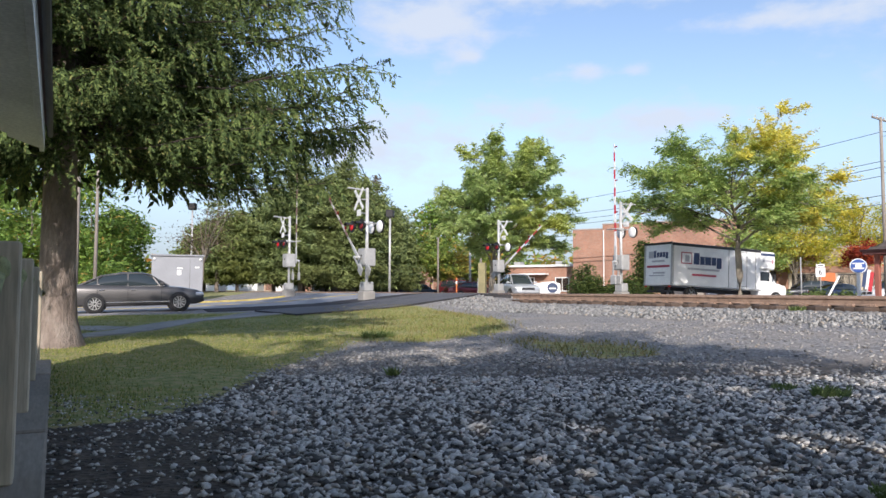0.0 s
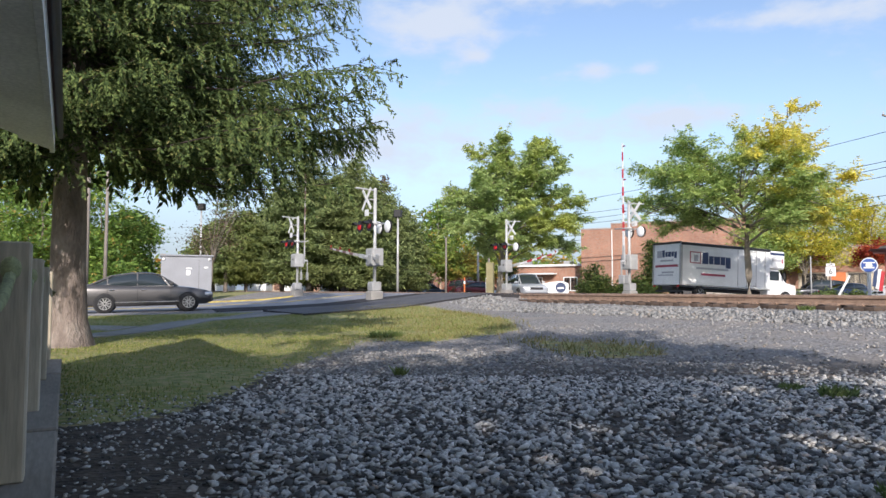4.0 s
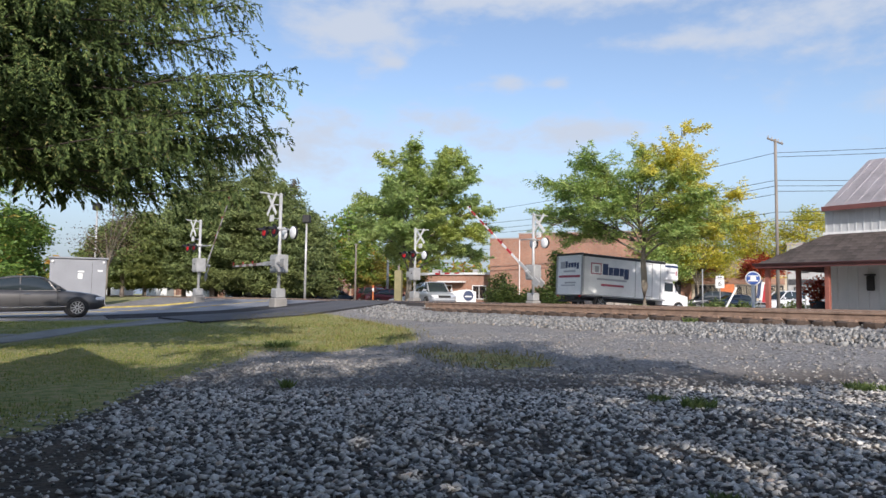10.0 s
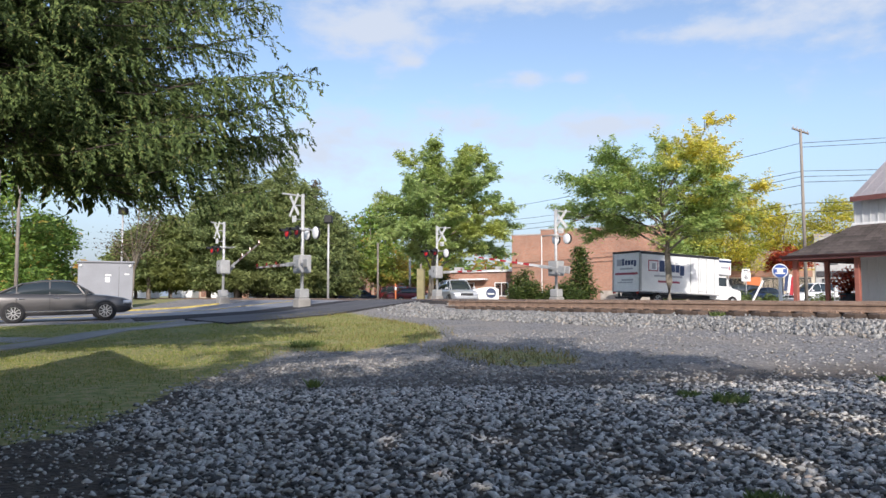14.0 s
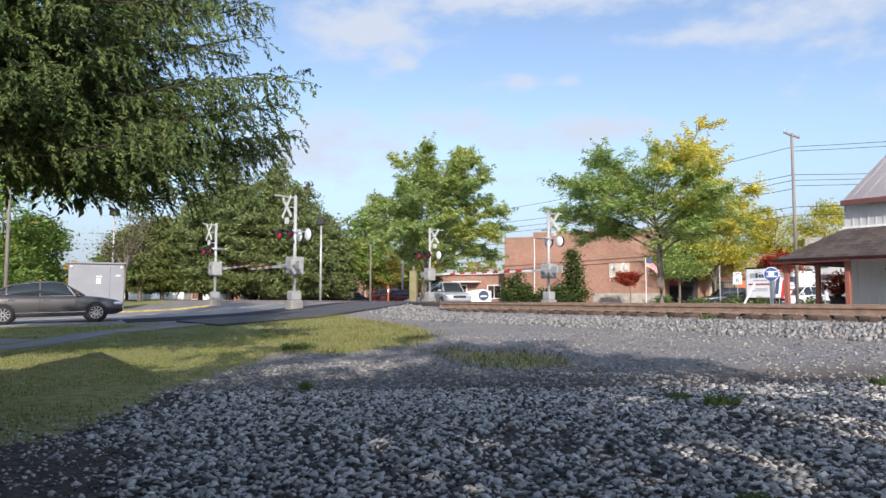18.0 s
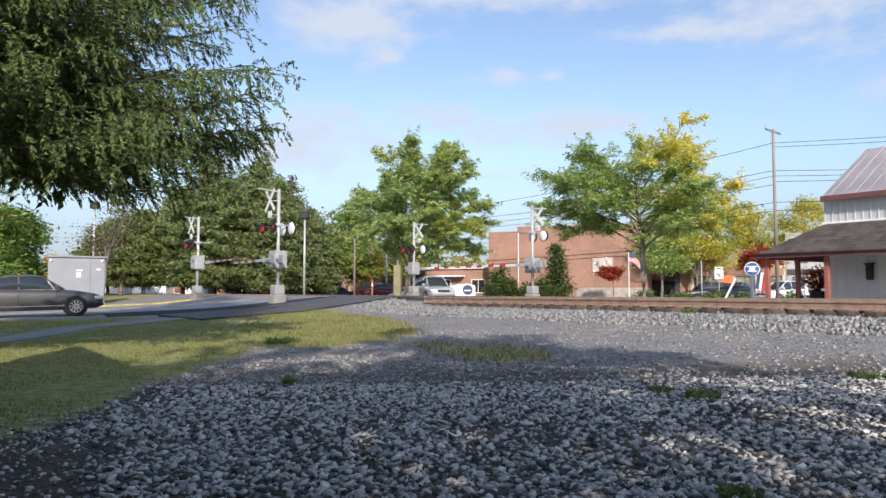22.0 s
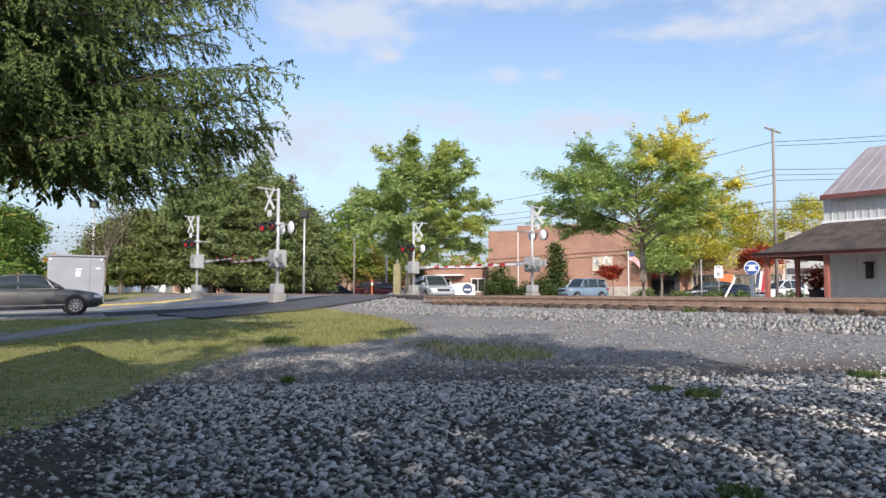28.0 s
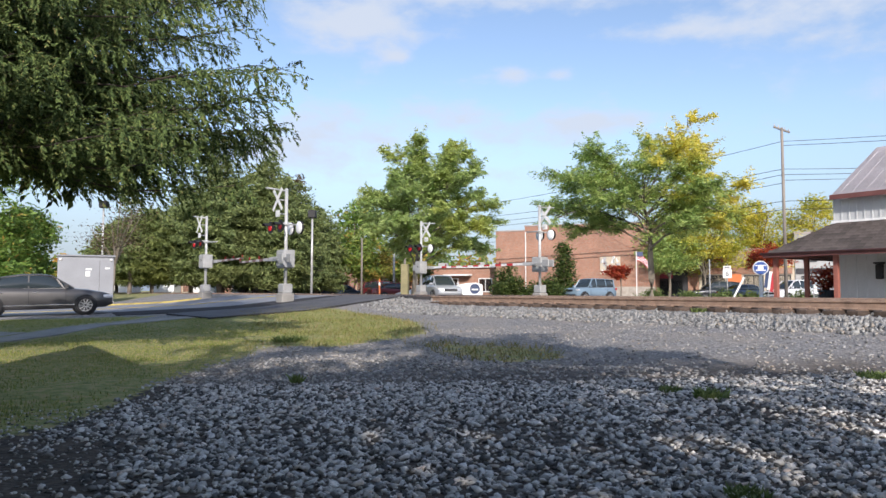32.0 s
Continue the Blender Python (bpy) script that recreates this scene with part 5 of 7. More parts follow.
def conifer(x, y, height, radius, seed, material, label, base=0.5, name="fir_tree", layers=22, size=0.22, per=40, bare=0.0, sag=0.25, dome=False):
    rng = np.random.default_rng(seed)
    t = thing(name, pose(x, y, gz(x, y)), label, "tree")
    bm = bmesh.new()
    rod(bm, (0, 0, -0.1), (0, 0, height * 0.98), 0.09 + height * 0.013, 0.02, 8, False)
    part("trunk", bm, M_bark, t, "", True)
    cent, bm = [], bmesh.new()
    for i in range(layers):
        h = i / (layers - 1)
        z = base + (height - base) * (h ** 0.92) * 0.97
        rad = radius * (math.sqrt(max(0.0, 1 - h ** 2.2)) if dome else (1 - h) ** 0.8) * rng.uniform(0.75, 1.1) + 0.12
        if h < 0.12:
            rad *= 0.8
        n = max(4, int(9 * (1 - h)) + 3)
        for k in range(n):
            a = k * math.tau / n + rng.uniform(-0.4, 0.4)
            rr = rad * rng.uniform(0.7, 1.12)
            e = Vector((rr * math.cos(a), rr * math.sin(a), z - sag * rr * 0.6 + 0.12 * rr * rng.uniform(-1, 1)))
            limb(bm, [Vector((0, 0, z)), e], 0.035, 0.01, 4)
            m = max(1, int(rr / 0.55))
            for j in range(m):
                if rng.random() > bare:
                    cent.append(e * ((j + 0.9) / m) + Vector((0, 0, z * (1 - (j + 0.9) / m))))
    tagged(part("branchwork", bm, M_twig, t), kind="stuff")
    c = np.array([v[:] for v in cent])
    leaf_cloud("crown", c, 0.3, per, size, rng, material, t, 0.35, 0.55, 3.0)
    return t


def bush(x, y, size, seed, material, label, name="bush", clumps=60, per=40, leaf=0.14, spread=0.3, z=None, lobes=1.0):
    rng = np.random.default_rng(seed)
    b = thing(name, pose(x, y, gz(x, y) if z is None else z), label, "bush")
    bm = bmesh.new()
    cent = []
    for k in range(clumps):
        p = rng.normal(size=3)
        p /= np.linalg.norm(p)
        r = rng.uniform(0.35, 1.0)
        v = Vector((p[0] * size[0] * r, p[1] * size[1] * r, size[2] * 0.5 + p[2] * size[2] * 0.48 * r))
        v.z *= 0.85 + 0.3 * noise.noise(Vector((v.x, v.y, seed)) * 0.6) * lobes
        cent.append(v)
        if k % 6 == 0:
            limb(bm, [Vector((v.x * 0.15, v.y * 0.15, -0.05)), v * 0.6, v], 0.03 + size[2] * 0.008, 0.01, 5)
    tagged(part("stemwork", bm, M_twig, b), kind="stuff")
    leaf_cloud("foliage", np.array([v[:] for v in cent]), spread, per, leaf, rng, material, b, 0.1, 0.8)
    return b


def big_spruce(x, y, height, profile, seed, label, trunk=0.3, fine_to=8.2, extra=(), step=0.34, around=19, open_side=None):
    """Spruce: whorls of sagging boughs, flat side branches and hanging branchlets, all set with finger twigs.
    profile: reach of the boughs by height; extra: single boughs (azimuth, length, height at trunk, height at tip)."""
    rng = np.random.default_rng(seed)
    t = thing("spruce_tree", pose(x, y, gz(x, y)), label, "tree")
    bm = bmesh.new()
    segs = [(-0.15, trunk * 1.95), (0.12, trunk * 1.5), (0.45, trunk * 1.2), (1.2, trunk * 1.05), (2.4, trunk * 0.98), (4, trunk * 0.85), (height * 0.5, trunk * 0.5), (height, 0.02)]
    rings = []
    for z, r in segs:
        ring = []
        for i in range(26):
            a = i * math.tau / 26
            rr = r * (1 + (0.16 if z < 0.3 else 0.04) * noise.noise((math.cos(a) * 2.2, math.sin(a) * 2.2, z * 0.7 + seed)))
            ring.append((rr * math.cos(a), rr * math.sin(a), z))
        rings.append(ring)
    loft(bm, rings, cap=False)
    part("trunk", bm, M_bark, t, "pale scaly grey-brown trunk", True)
    bm = bmesh.new()
    P, Q, G = [], [], []        # side branches: foot, vector, coarse or fine

    def bough(a, rr, zb, zt, fine, thin):
        d = Vector((math.cos(a), math.sin(a), 0))
        side = Vector((-d.y, d.x, 0))
        pts = [Vector((0, 0, zb))] + [d * rr * s + side * rng.normal() * 0.05 * rr * s + Vector((0, 0, zb + (zt - zb) * (1.5 * s - 0.5 * s ** 3) - 0.07 * rr * math.sin(math.pi * s))) for s in (0.2, 0.4, 0.6, 0.8, 1.0)]
        limb(bm, pts, 0.01 + 0.0045 * rr, 0.004, 5)
        if fine and open_side is not None and math.cos(a - open_side) < -0.25:
            fine = False
        m = int(rr / (0.24 if fine else 0.3)) + 2
        for j in range(m):
            s = 0.16 + 0.84 * (j + rng.random()) / m
            i = min(int(s * 5), 4)
            p = pts[i].lerp(pts[i + 1], s * 5 - i)
            # ragged gaps, wider towards the bare inside
            if noise.noise(p * 0.85 + Vector((seed, 0, 0))) < -0.34 - 0.3 * s + thin:
                continue
            ln = (0.4 + 0.7 * min(1.0, 1.75 * (1 - s))) * rng.uniform(0.65, 1.15) * min(1.0, 0.4 + rr * 0.16)
            for sg in (-1, 1):
                q = side * sg * ln * rng.uniform(0.35, 0.9) + d * ln * rng.uniform(0.4, 0.9) + Vector((0, 0, ln * rng.uniform(-0.4, 0.3)))
                P.append(p[:])
                Q.append(q[:])
                G.append(fine)
                for f in (0.3, 0.6, 0.9) if fine else (0.6,):       # hanging branchlets
                    if rng.random() < 0.62:
                        hl = rng.uniform(0.12, 0.42) * (1.0 if fine else 1.6)
                        P.append((p + q * f)[:])
                        Q.append((d.x * hl * 0.4 + rng.normal() * 0.22 * hl, d.y * hl * 0.4 + rng.normal() * 0.22 * hl, -hl * 0.85))
                        G.append(fine)
        P.append(pts[4][:])
        Q.append((pts[5] - pts[4] + d * 0.22 + Vector((0, 0, 0.05)))[:])
        G.append(fine)

    z = profile[0][0]
    while z < height - 0.4:
        fine = z < fine_to
        n = max(4, int((around if fine else around * 0.6) * (1 - 0.55 * z / height)))
        for k in range(n):
            rr = interp(z, profile) * rng.uniform(0.62, 1.03)
            zz = z + rng.uniform(-0.25, 0.4)
            bough(rng.uniform(0, math.tau), rr, zz + 0.13 * rr, zz, fine, 0.1 if z < profile[0][0] + 0.5 else 0.0)
        z += (step if fine else step * 2.0) * rng.uniform(0.8, 1.2)
    for a, rr, zb, zt in extra:
        bough(a, rr, zb, zt, True, -0.1)
    tagged(part("branchwork", bm, M_twig, t, "", True), kind="stuff")
    P, Q, G = np.array(P), np.array(Q), np.array(G)
    V = []
    for fine in (True, False):
        p, q = P[G == fine], Q[G == fine]
        if not len(p):
            continue
        ln = np.linalg.norm(q, axis=1)
        cnt = np.maximum(6, (ln / (0.014 if fine else 0.09)).astype(int))
        p, q, ln = np.repeat(p, cnt, 0), np.repeat(q, cnt, 0), np.repeat(ln, cnt)[:, None]
        n = len(p)
        f = rng.uniform(0.02, 1.0, (n, 1))
        o = p + q * f
        o[:, 2:] -= 0.12 * ln * f * f
        d = q / ln
        face = np.repeat(unit(rng.normal(size=(len(cnt), 3)) * 0.45 + np.array([0.1, -0.5, 0.8])), cnt, 0)      # each spray lies in its own plane
        w = unit(np.cross(d, face))
        sg = np.where(rng.random((n, 1)) < 0.5, -1.0, 1.0)
        u = unit(d * rng.uniform(0.75, 1.1, (n, 1)) + w * sg * rng.uniform(0.2, 0.75, (n, 1)) + rng.normal(size=(n, 3)) * 0.13)
        L = rng.uniform(0.06, 0.12, (n, 1)) * (1 - 0.4 * f) * (1.0 if fine else 3.0)
        b = rng.uniform(0.0095, 0.0135, (n, 1)) * (1.0 if fine else 4.0)
        r = unit(np.cross(u, face + rng.normal(size=(n, 3)) * 0.35))
        for roll in (r,):
            V.append(np.stack([o, o + u * L * 0.35 + roll * b, o + u * L, o + u * L * 0.35 - roll * b], 1).reshape(-1, 3))
    V = np.concatenate(V)
    raw_mesh("crown", V, np.arange(len(V)).reshape(-1, 4), M_spruce, "drooping dark green needle sprays", "", t, "")
    return t


big_spruce(-7.86, 10.75, 16.5, [(3.05, 4.3), (3.5, 4.75), (4.3, 5.15), (4.9, 4.65), (5.8, 4.8), (7.5, 4.4), (10, 3.2), (16.5, 0.1)], 21, "large old spruce with drooping dark green branches on the lawn", 0.262, extra=((0.12, 4.5, 3.5, 2.75), (-0.3, 4.7, 3.6, 2.95), (-0.12, 5.2, 4.6, 3.9), (-0.55, 4.8, 3.7, 3.1), (-0.2, 5.25, 4.9, 4.2), (-0.05, 5.2, 5.2, 4.5)), open_side=-0.6)
big_spruce(2.2, -1.9, 9.8, [(3.7, 3.7), (4.4, 4.5), (6, 3.6), (9.8, 0.1)], 33, "tall spruce behind the viewpoint whose boughs shade the gravel", 0.24, 0.0, ((1.76, 6.45, 4.75, 3.88), (1.6, 6.5, 4.8, 3.95), (1.45, 6.3, 4.85, 4.0)), 0.34, 11)
# two more spruces, never in view, added to widen the shade on the gravel
for bx, by, hh, sd in ((-0.4, -6.6, 11.0, 34), (4.0, -6.0, 10.2, 35)):
    big_spruce(bx, by, hh, [(2.9, 4.4), (4.2, 4.7), (6, 3.9), (hh, 0.1)], sd, "added unseen spruce that casts shade over the yard", 0.22, 0.0, (), 0.34, 11)


def locust(x, y, height, crown, base_z, trunk_r, seed, material, label, limbs=15, lean=(0, 0), per=64, leaf=0.12, peak=None, thin=0.0, flat=0.86):
    """Honey locust: a vase of rising limbs whose side shoots carry flat feathery sprays."""
    rng = np.random.default_rng(seed)
    t = thing("locust_tree", pose(x, y, gz(x, y)), label, "tree")
    fork = Vector((lean[0] * 0.1, 0, base_z))
    bm = bmesh.new()
    rod(bm, (0, 0, -0.1), (0, 0, 0.25), trunk_r * 1.5, trunk_r * 1.08, 12, False)
    limb(bm, [Vector((0, 0, 0.25)), fork * 0.5 + Vector((0.04, 0, 0)), fork], trunk_r * 1.08, trunk_r * 0.82, 12)
    part("trunk", bm, M_trunk, t, "", True)
    bm, bm2 = bmesh.new(), bmesh.new()
    O, D = [], []
    hgt = height - base_z
    lead = Vector((lean[0] * 0.7, lean[1] * 0.7, base_z + hgt * (flat - 0.18)))
    limb(bm, [fork, fork.lerp(lead, 0.33) + Vector((0.2, 0.1, 0)), fork.lerp(lead, 0.66) + Vector((-0.15, 0.1, 0)), lead], trunk_r * 0.75, 0.05, 8)
    for k in range(limbs):
        a = k * 2.39996 + rng.uniform(-0.25, 0.25)
        up = (k + 0.5) / limbs
        up = min(1.0, max(0.02, up + rng.uniform(-0.06, 0.06)))
        out = interp(up, [(0, 0.72), (0.25, 1.0), (0.55, 0.95), (0.8, 0.68), (1.0, 0.3)]) * rng.uniform(0.84, 1.0)
        end = Vector((crown[0] * out * math.cos(a) + lean[0], crown[1] * out * math.sin(a) + lean[1], base_z + hgt * (0.12 + flat * up)))
        if peak and k == limbs - 1:
            end = Vector((peak[0], peak[1], height))
        foot = fork.lerp(lead, min(0.92, 0.75 * up + rng.uniform(-0.05, 0.1)))
        pts = [foot] + [foot.lerp(end, s) + Vector((0, 0, hgt * 0.1 * math.sin(math.pi * s) * (1 - up))) + Vector(rng.normal(size=3) * 0.1) for s in (0.25, 0.5, 0.75)] + [end]
        limb(bm, pts, trunk_r * (0.42 - 0.2 * up), 0.012, 6)
        ln = (end - foot).length
        for j in range(int(5 + ln * 3.4)):
            s = 0.16 + 0.84 * rng.random() ** 0.85
            i = min(int(s * 4), 3)
            p = pts[i].lerp(pts[i + 1], s * 4 - i)
            rad = (end - fork)
            rad.z *= 0.3
            d = (rad.normalized() * 0.75 + Vector((rng.normal() * 0.65, rng.normal() * 0.65, rng.uniform(-0.15, 0.5)))).normalized()
            q = p + d * rng.uniform(0.5, 1.25) * (1.35 - 0.6 * s)
            limb(bm2, [p, p.lerp(q, 0.5) + Vector((0, 0, 0.08)), q], 0.02, 0.007, 4)
            for f in (0.35, 0.7, 1.0):
                if noise.noise(q * 0.8 + Vector((seed, 0, 0))) < -0.28 + thin:
                    continue
                e = (d * 0.7 + Vector((rng.normal() * 0.6, rng.normal() * 0.6, rng.uniform(-0.12, 0.3)))).normalized()
                O.append(p.lerp(q, f)[:])
                D.append((e * rng.uniform(0.45, 0.85))[:])
        for _ in range(4):      # feathery end shoots
            O.append(end[:])
            D.append(((end - pts[3]).normalized() * 0.6 + Vector(rng.normal(size=3) * 0.3))[:])
    tagged(part("branchwork", bm, M_trunk, t, "", True), kind="stuff")
    tagged(part("twigwork", bm2, M_twig, t, "", True), kind="stuff")
    o, d = np.repeat(np.array(O), per, 0), np.repeat(np.array(D), per, 0)
    n = len(o)
    ln = np.linalg.norm(d, axis=1, keepdims=True)
    h = d / ln
    w = unit(np.cross(h, rng.normal(size=(n, 3)) * 0.25 + np.array([0, 0, 1.0])))
    f = rng.uniform(-0.15, 1.05, (n, 1))
    sg = rng.normal(size=(n, 1))
    c = o + d * f + w * sg * 0.17 * (1.15 - 0.6 * np.abs(f)) + rng.normal(size=(n, 3)) * 0.05
    c[:, 2:] -= 0.09 * np.abs(sg) + 0.08 * f * f
    u = unit(w * np.sign(sg) + h * rng.uniform(0.2, 0.9, (n, 1)) + np.array([0, 0, -0.35]) + rng.normal(size=(n, 3)) * 0.25)
    v = unit(np.cross(u, rng.normal(size=(n, 3)) * 0.6 + np.array([0, 0, 1.0])))
    s = leaf * rng.uniform(0.55, 1.3, (n, 1))
    V, F = quads(c, u * s, v * s / 2.7)
    raw_mesh("crown", V, F, material, "", "", t, "")
    return t


locust(-2.5, 48, 10.9, (5.1, 4.6), 2.1, 0.2, 4, M_locust, "rounded green honey locust beyond the crossing", 30, (1.0, 0), 56, 0.14, None, -0.2)
locust(10.15, 35.6, 9.5, (5.2, 4.4), 2.75, 0.17, 7, M_locust_yellow, "spreading honey locust turning yellow beside the tracks", 26, (-0.5, 0), 54, 0.105, (2.3, 0.3), -0.06, 0.74)
for cx, cy, hh, rr, sd in ((-28.4, 62, 6.6, 3.2, 1), (-25.6, 60, 7.2, 3.6, 2), (-22.6, 61, 9.4, 3.8, 3), (-19.8, 60, 12.0, 4.4, 5), (-17.0, 64, 12.6, 4.6, 6), (-21.8, 67, 11.2, 4.2, 7), (-14.6, 62, 10.6, 3.8, 8), (-13.4, 70, 9.2, 3.2, 9), (-31.5, 66, 6.8, 3.2, 11)):
    conifer(cx, cy, hh, rr, sd, M_conifer_pale if cx < -24 else M_conifer, "rounded pale green pine behind the cabinet" if cx < -24 else "tall dense dark green pine in a row behind the crossing", 1.2, "pine_tree", 24, 0.2, 52, 0.06, 0.12, True)
conifer(-17.3, 68, 14.4, 1.9, 13, M_conifer, "slim green fir standing over the pines", 3.0, "fir_tree", 20, 0.26, 16, 0.3)
conifer(-26.6, 58, 8.6, 2.2, 12, M_conifer, "sparse layered young pine", 2.0, "pine_tree", 9, 0.22, 30, 0.2, 0.1)
conifer(-17.4, 80, 14.2, 2.4, 14, M_brownfir, "thin fir with browned needles", 3.0, "fir_tree", 20, 0.3, 14, 0.3)
broadleaf(-11.5, 85, 11.5, (3.6, 3.0), 4.0, 0.2, 15, M_bush, "round green tree behind the parked cars", "leafy_tree", 8, 150, 34, 0.3, (0, 0), 0.6)
broadleaf(-8.6, 72, 7.2, (3.6, 3), 1.6, 0.15, 16, M_midtree, "small tree with green and orange leaves", "leafy_tree", 8, 150, 34, 0.24, (0, 0), 0.5)
broadleaf(-5.2, 78, 5.6, (3.4, 3), 1.8, 0.15, 17, M_midtree, "small tree with green and orange leaves", "leafy_tree", 8, 150, 34, 0.24, (0, 0), 0.5)
broadleaf(-4.5, 96, 7.6, (5.0, 3.6), 2.5, 0.2, 18, M_bush, "dark green tree far behind the crossing", "leafy_tree", 8, 150, 34, 0.34, (0, 0), 0.7)
for cx, cy, hh, rx, sd in ((-27.2, 41, 8.8, 2.7, 21), (-30.5, 40, 9.6, 3.4, 22), (-35, 42, 10.5, 4.0, 23), (-27.4, 45, 6.2, 1.6, 24)):
    broadleaf(cx, cy, hh, (rx, rx), 0.6, 0.17, sd, M_bush, "dense broad-leaved tree with glossy green leaves", "leafy_tree", 9, 230, 60, 0.16, (0, 0), 0.45)
for cx, cy, sd in ((-27.0, 37.5, 31), (-24.6, 38.5, 32), (-30.5, 36, 33), (-34.5, 35, 34)):
    bush(cx, cy, (1.9, 1.5, 2.6), sd, M_bush, "leafy green shrub at the foot of the trees", "shrub", 70, 40, 0.15)
broadleaf(-24.2, 50, 8.8, (2.8, 2.0), 2.4, 0.1, 36, M_brownfir, "half-bare tree with thin twigs and brown leaves", "bare_tree", 11, 60, 10, 0.1, (0.4, 0), 0.6)
for cx, cy, hh, rx, sd, mt in ((24.5, 68, 10.2, 4.4, 41, M_yellowtree), (30.5, 70, 9.8, 4.2, 42, M_yellowtree), (36.0, 70, 10.5, 4.0, 43, M_yellowtree), (20.5, 66, 6.8, 3.0, 44, M_locust_yellow)):
    broadleaf(cx, cy, hh, (rx, rx * 0.8), 2.4, 0.14, sd, mt, "street tree with golden yellow autumn leaves", "street_tree", 9, 200, 70, 0.16, (0, 0), 0.5)
for cx, cy, hh, rr, sd in ((10.0, 62, 5.0, 1.25, 51),):
    conifer(cx, cy, hh, rr, sd, M_cedar, "small conical arborvitae by the brick wall", 0.05, "arborvitae", 15, 0.2, 40)
for cx, cy, hh, sd in ((4.3, 60, 2.6, 52), (5.0, 60, 2.9, 53), (-1.8, 56, 2.4, 54)):
    conifer(cx, cy, hh, 0.45, sd, M_cedar, "slim clipped green arborvitae by the shops", 0.05, "arborvitae", 10, 0.16, 26)
for k in range(6):
    bush(4.1 + k * 0.79, 53.6 + 0.35 * (k % 2), (0.75, 0.7, 1.9 + 0.35 * math.sin(k * 2.1)), 60 + k, M_cedar, "uneven green hedge shrub before the brick wall", "hedge_shrub", 34, 36, 0.12, 0.22)
broadleaf(15.1, 62.5, 3.3, (1.25, 1.0), 2.0, 0.07, 70, M_redleaf, "small tree with bright red autumn leaves", "red_maple", 6, 50, 30, 0.14, (0, 0), 0.25)
broadleaf(25.6, 57, 4.9, (2.0, 1.6), 2.6, 0.08, 71, M_redleaf, "small tree with deep red autumn leaves", "red_maple", 7, 60, 30, 0.14, (0, 0), 0.3)
bush(19.2, 36.0, (0.62, 0.62, 1.35), 77, M_redleaf, "dark red flowering plant in a planter beside the porch", "red_plant", 44, 40, 0.09, 0.16, 1.0)
_pot = thing("planter", pose(19.2, 36.0, gz(19.2, 36.0)), "dark round planter beside the porch", "planter")
_bm = bmesh.new()
rod(_bm, (0, 0, -0.05), (0, 0, 0.86), 0.34, 0.44, 18)
rod(_bm, (0, 0, 0.861), (0, 0, 0.94), 0.48, 0.48, 18)
part("pot", _bm, M_gutter, _pot)
for cx, cy, sd in ((24.5, 49.0, 72), (16.8, 50, 73), (14.5, 51, 74), (19.5, 50.5, 75), (21.3, 50.2, 76)):
    bush(cx, cy, (0.9, 0.6, 1.0), sd, M_weed, "low bright green flower bed shrub", "flower_bed_shrub", 26, 36, 0.12, 0.2)
# ---------------------------------------------------------------- buildings
def wall_box(parent, name, x0, x1, y0, y1, z0, z1, material, label="", bevel=0.0):
    bm = bmesh.new()
    box(bm, (x1 - x0, y1 - y0, z1 - z0), ((x0 + x1) / 2, (y0 + y1) / 2, (z0 + z1) / 2), bevel=bevel)
    return part(name, bm, material, parent, label)


def window_part(parent, x0, x1, z0, z1, y, frame_m, panes=1):
    """A glazed opening on a front that faces -y."""
    w = wall_box(parent, "window", x0, x1, y + 0.02, y + 0.06, z0, z1, M_glass, "dark reflecting glass")
    for a, b, c, d in ((x0 - 0.08, x1 + 0.08, z0 - 0.09, z0), (x0 - 0.08, x1 + 0.08, z1, z1 + 0.09), (x0 - 0.08, x0, z0, z1), (x1, x1 + 0.08, z0, z1)):
        wall_box(w, "window_frame", a, b, y - 0.05, y + 0.03, c, d, frame_m)
    for k in range(1, panes):
        xm = x0 + (x1 - x0) * k / panes
        wall_box(w, "mullion", xm - 0.03, xm + 0.03, y - 0.03, y + 0.02, z0, z1, frame_m)
    return w


def facing(p, q):
    """Pose at p with +x towards q (a front that faces -y of this frame, towards the viewer)."""
    return pose(p[0], p[1], 0.05, 0, 0, math.degrees(math.atan2(q[1] - p[1], q[0] - p[0])))


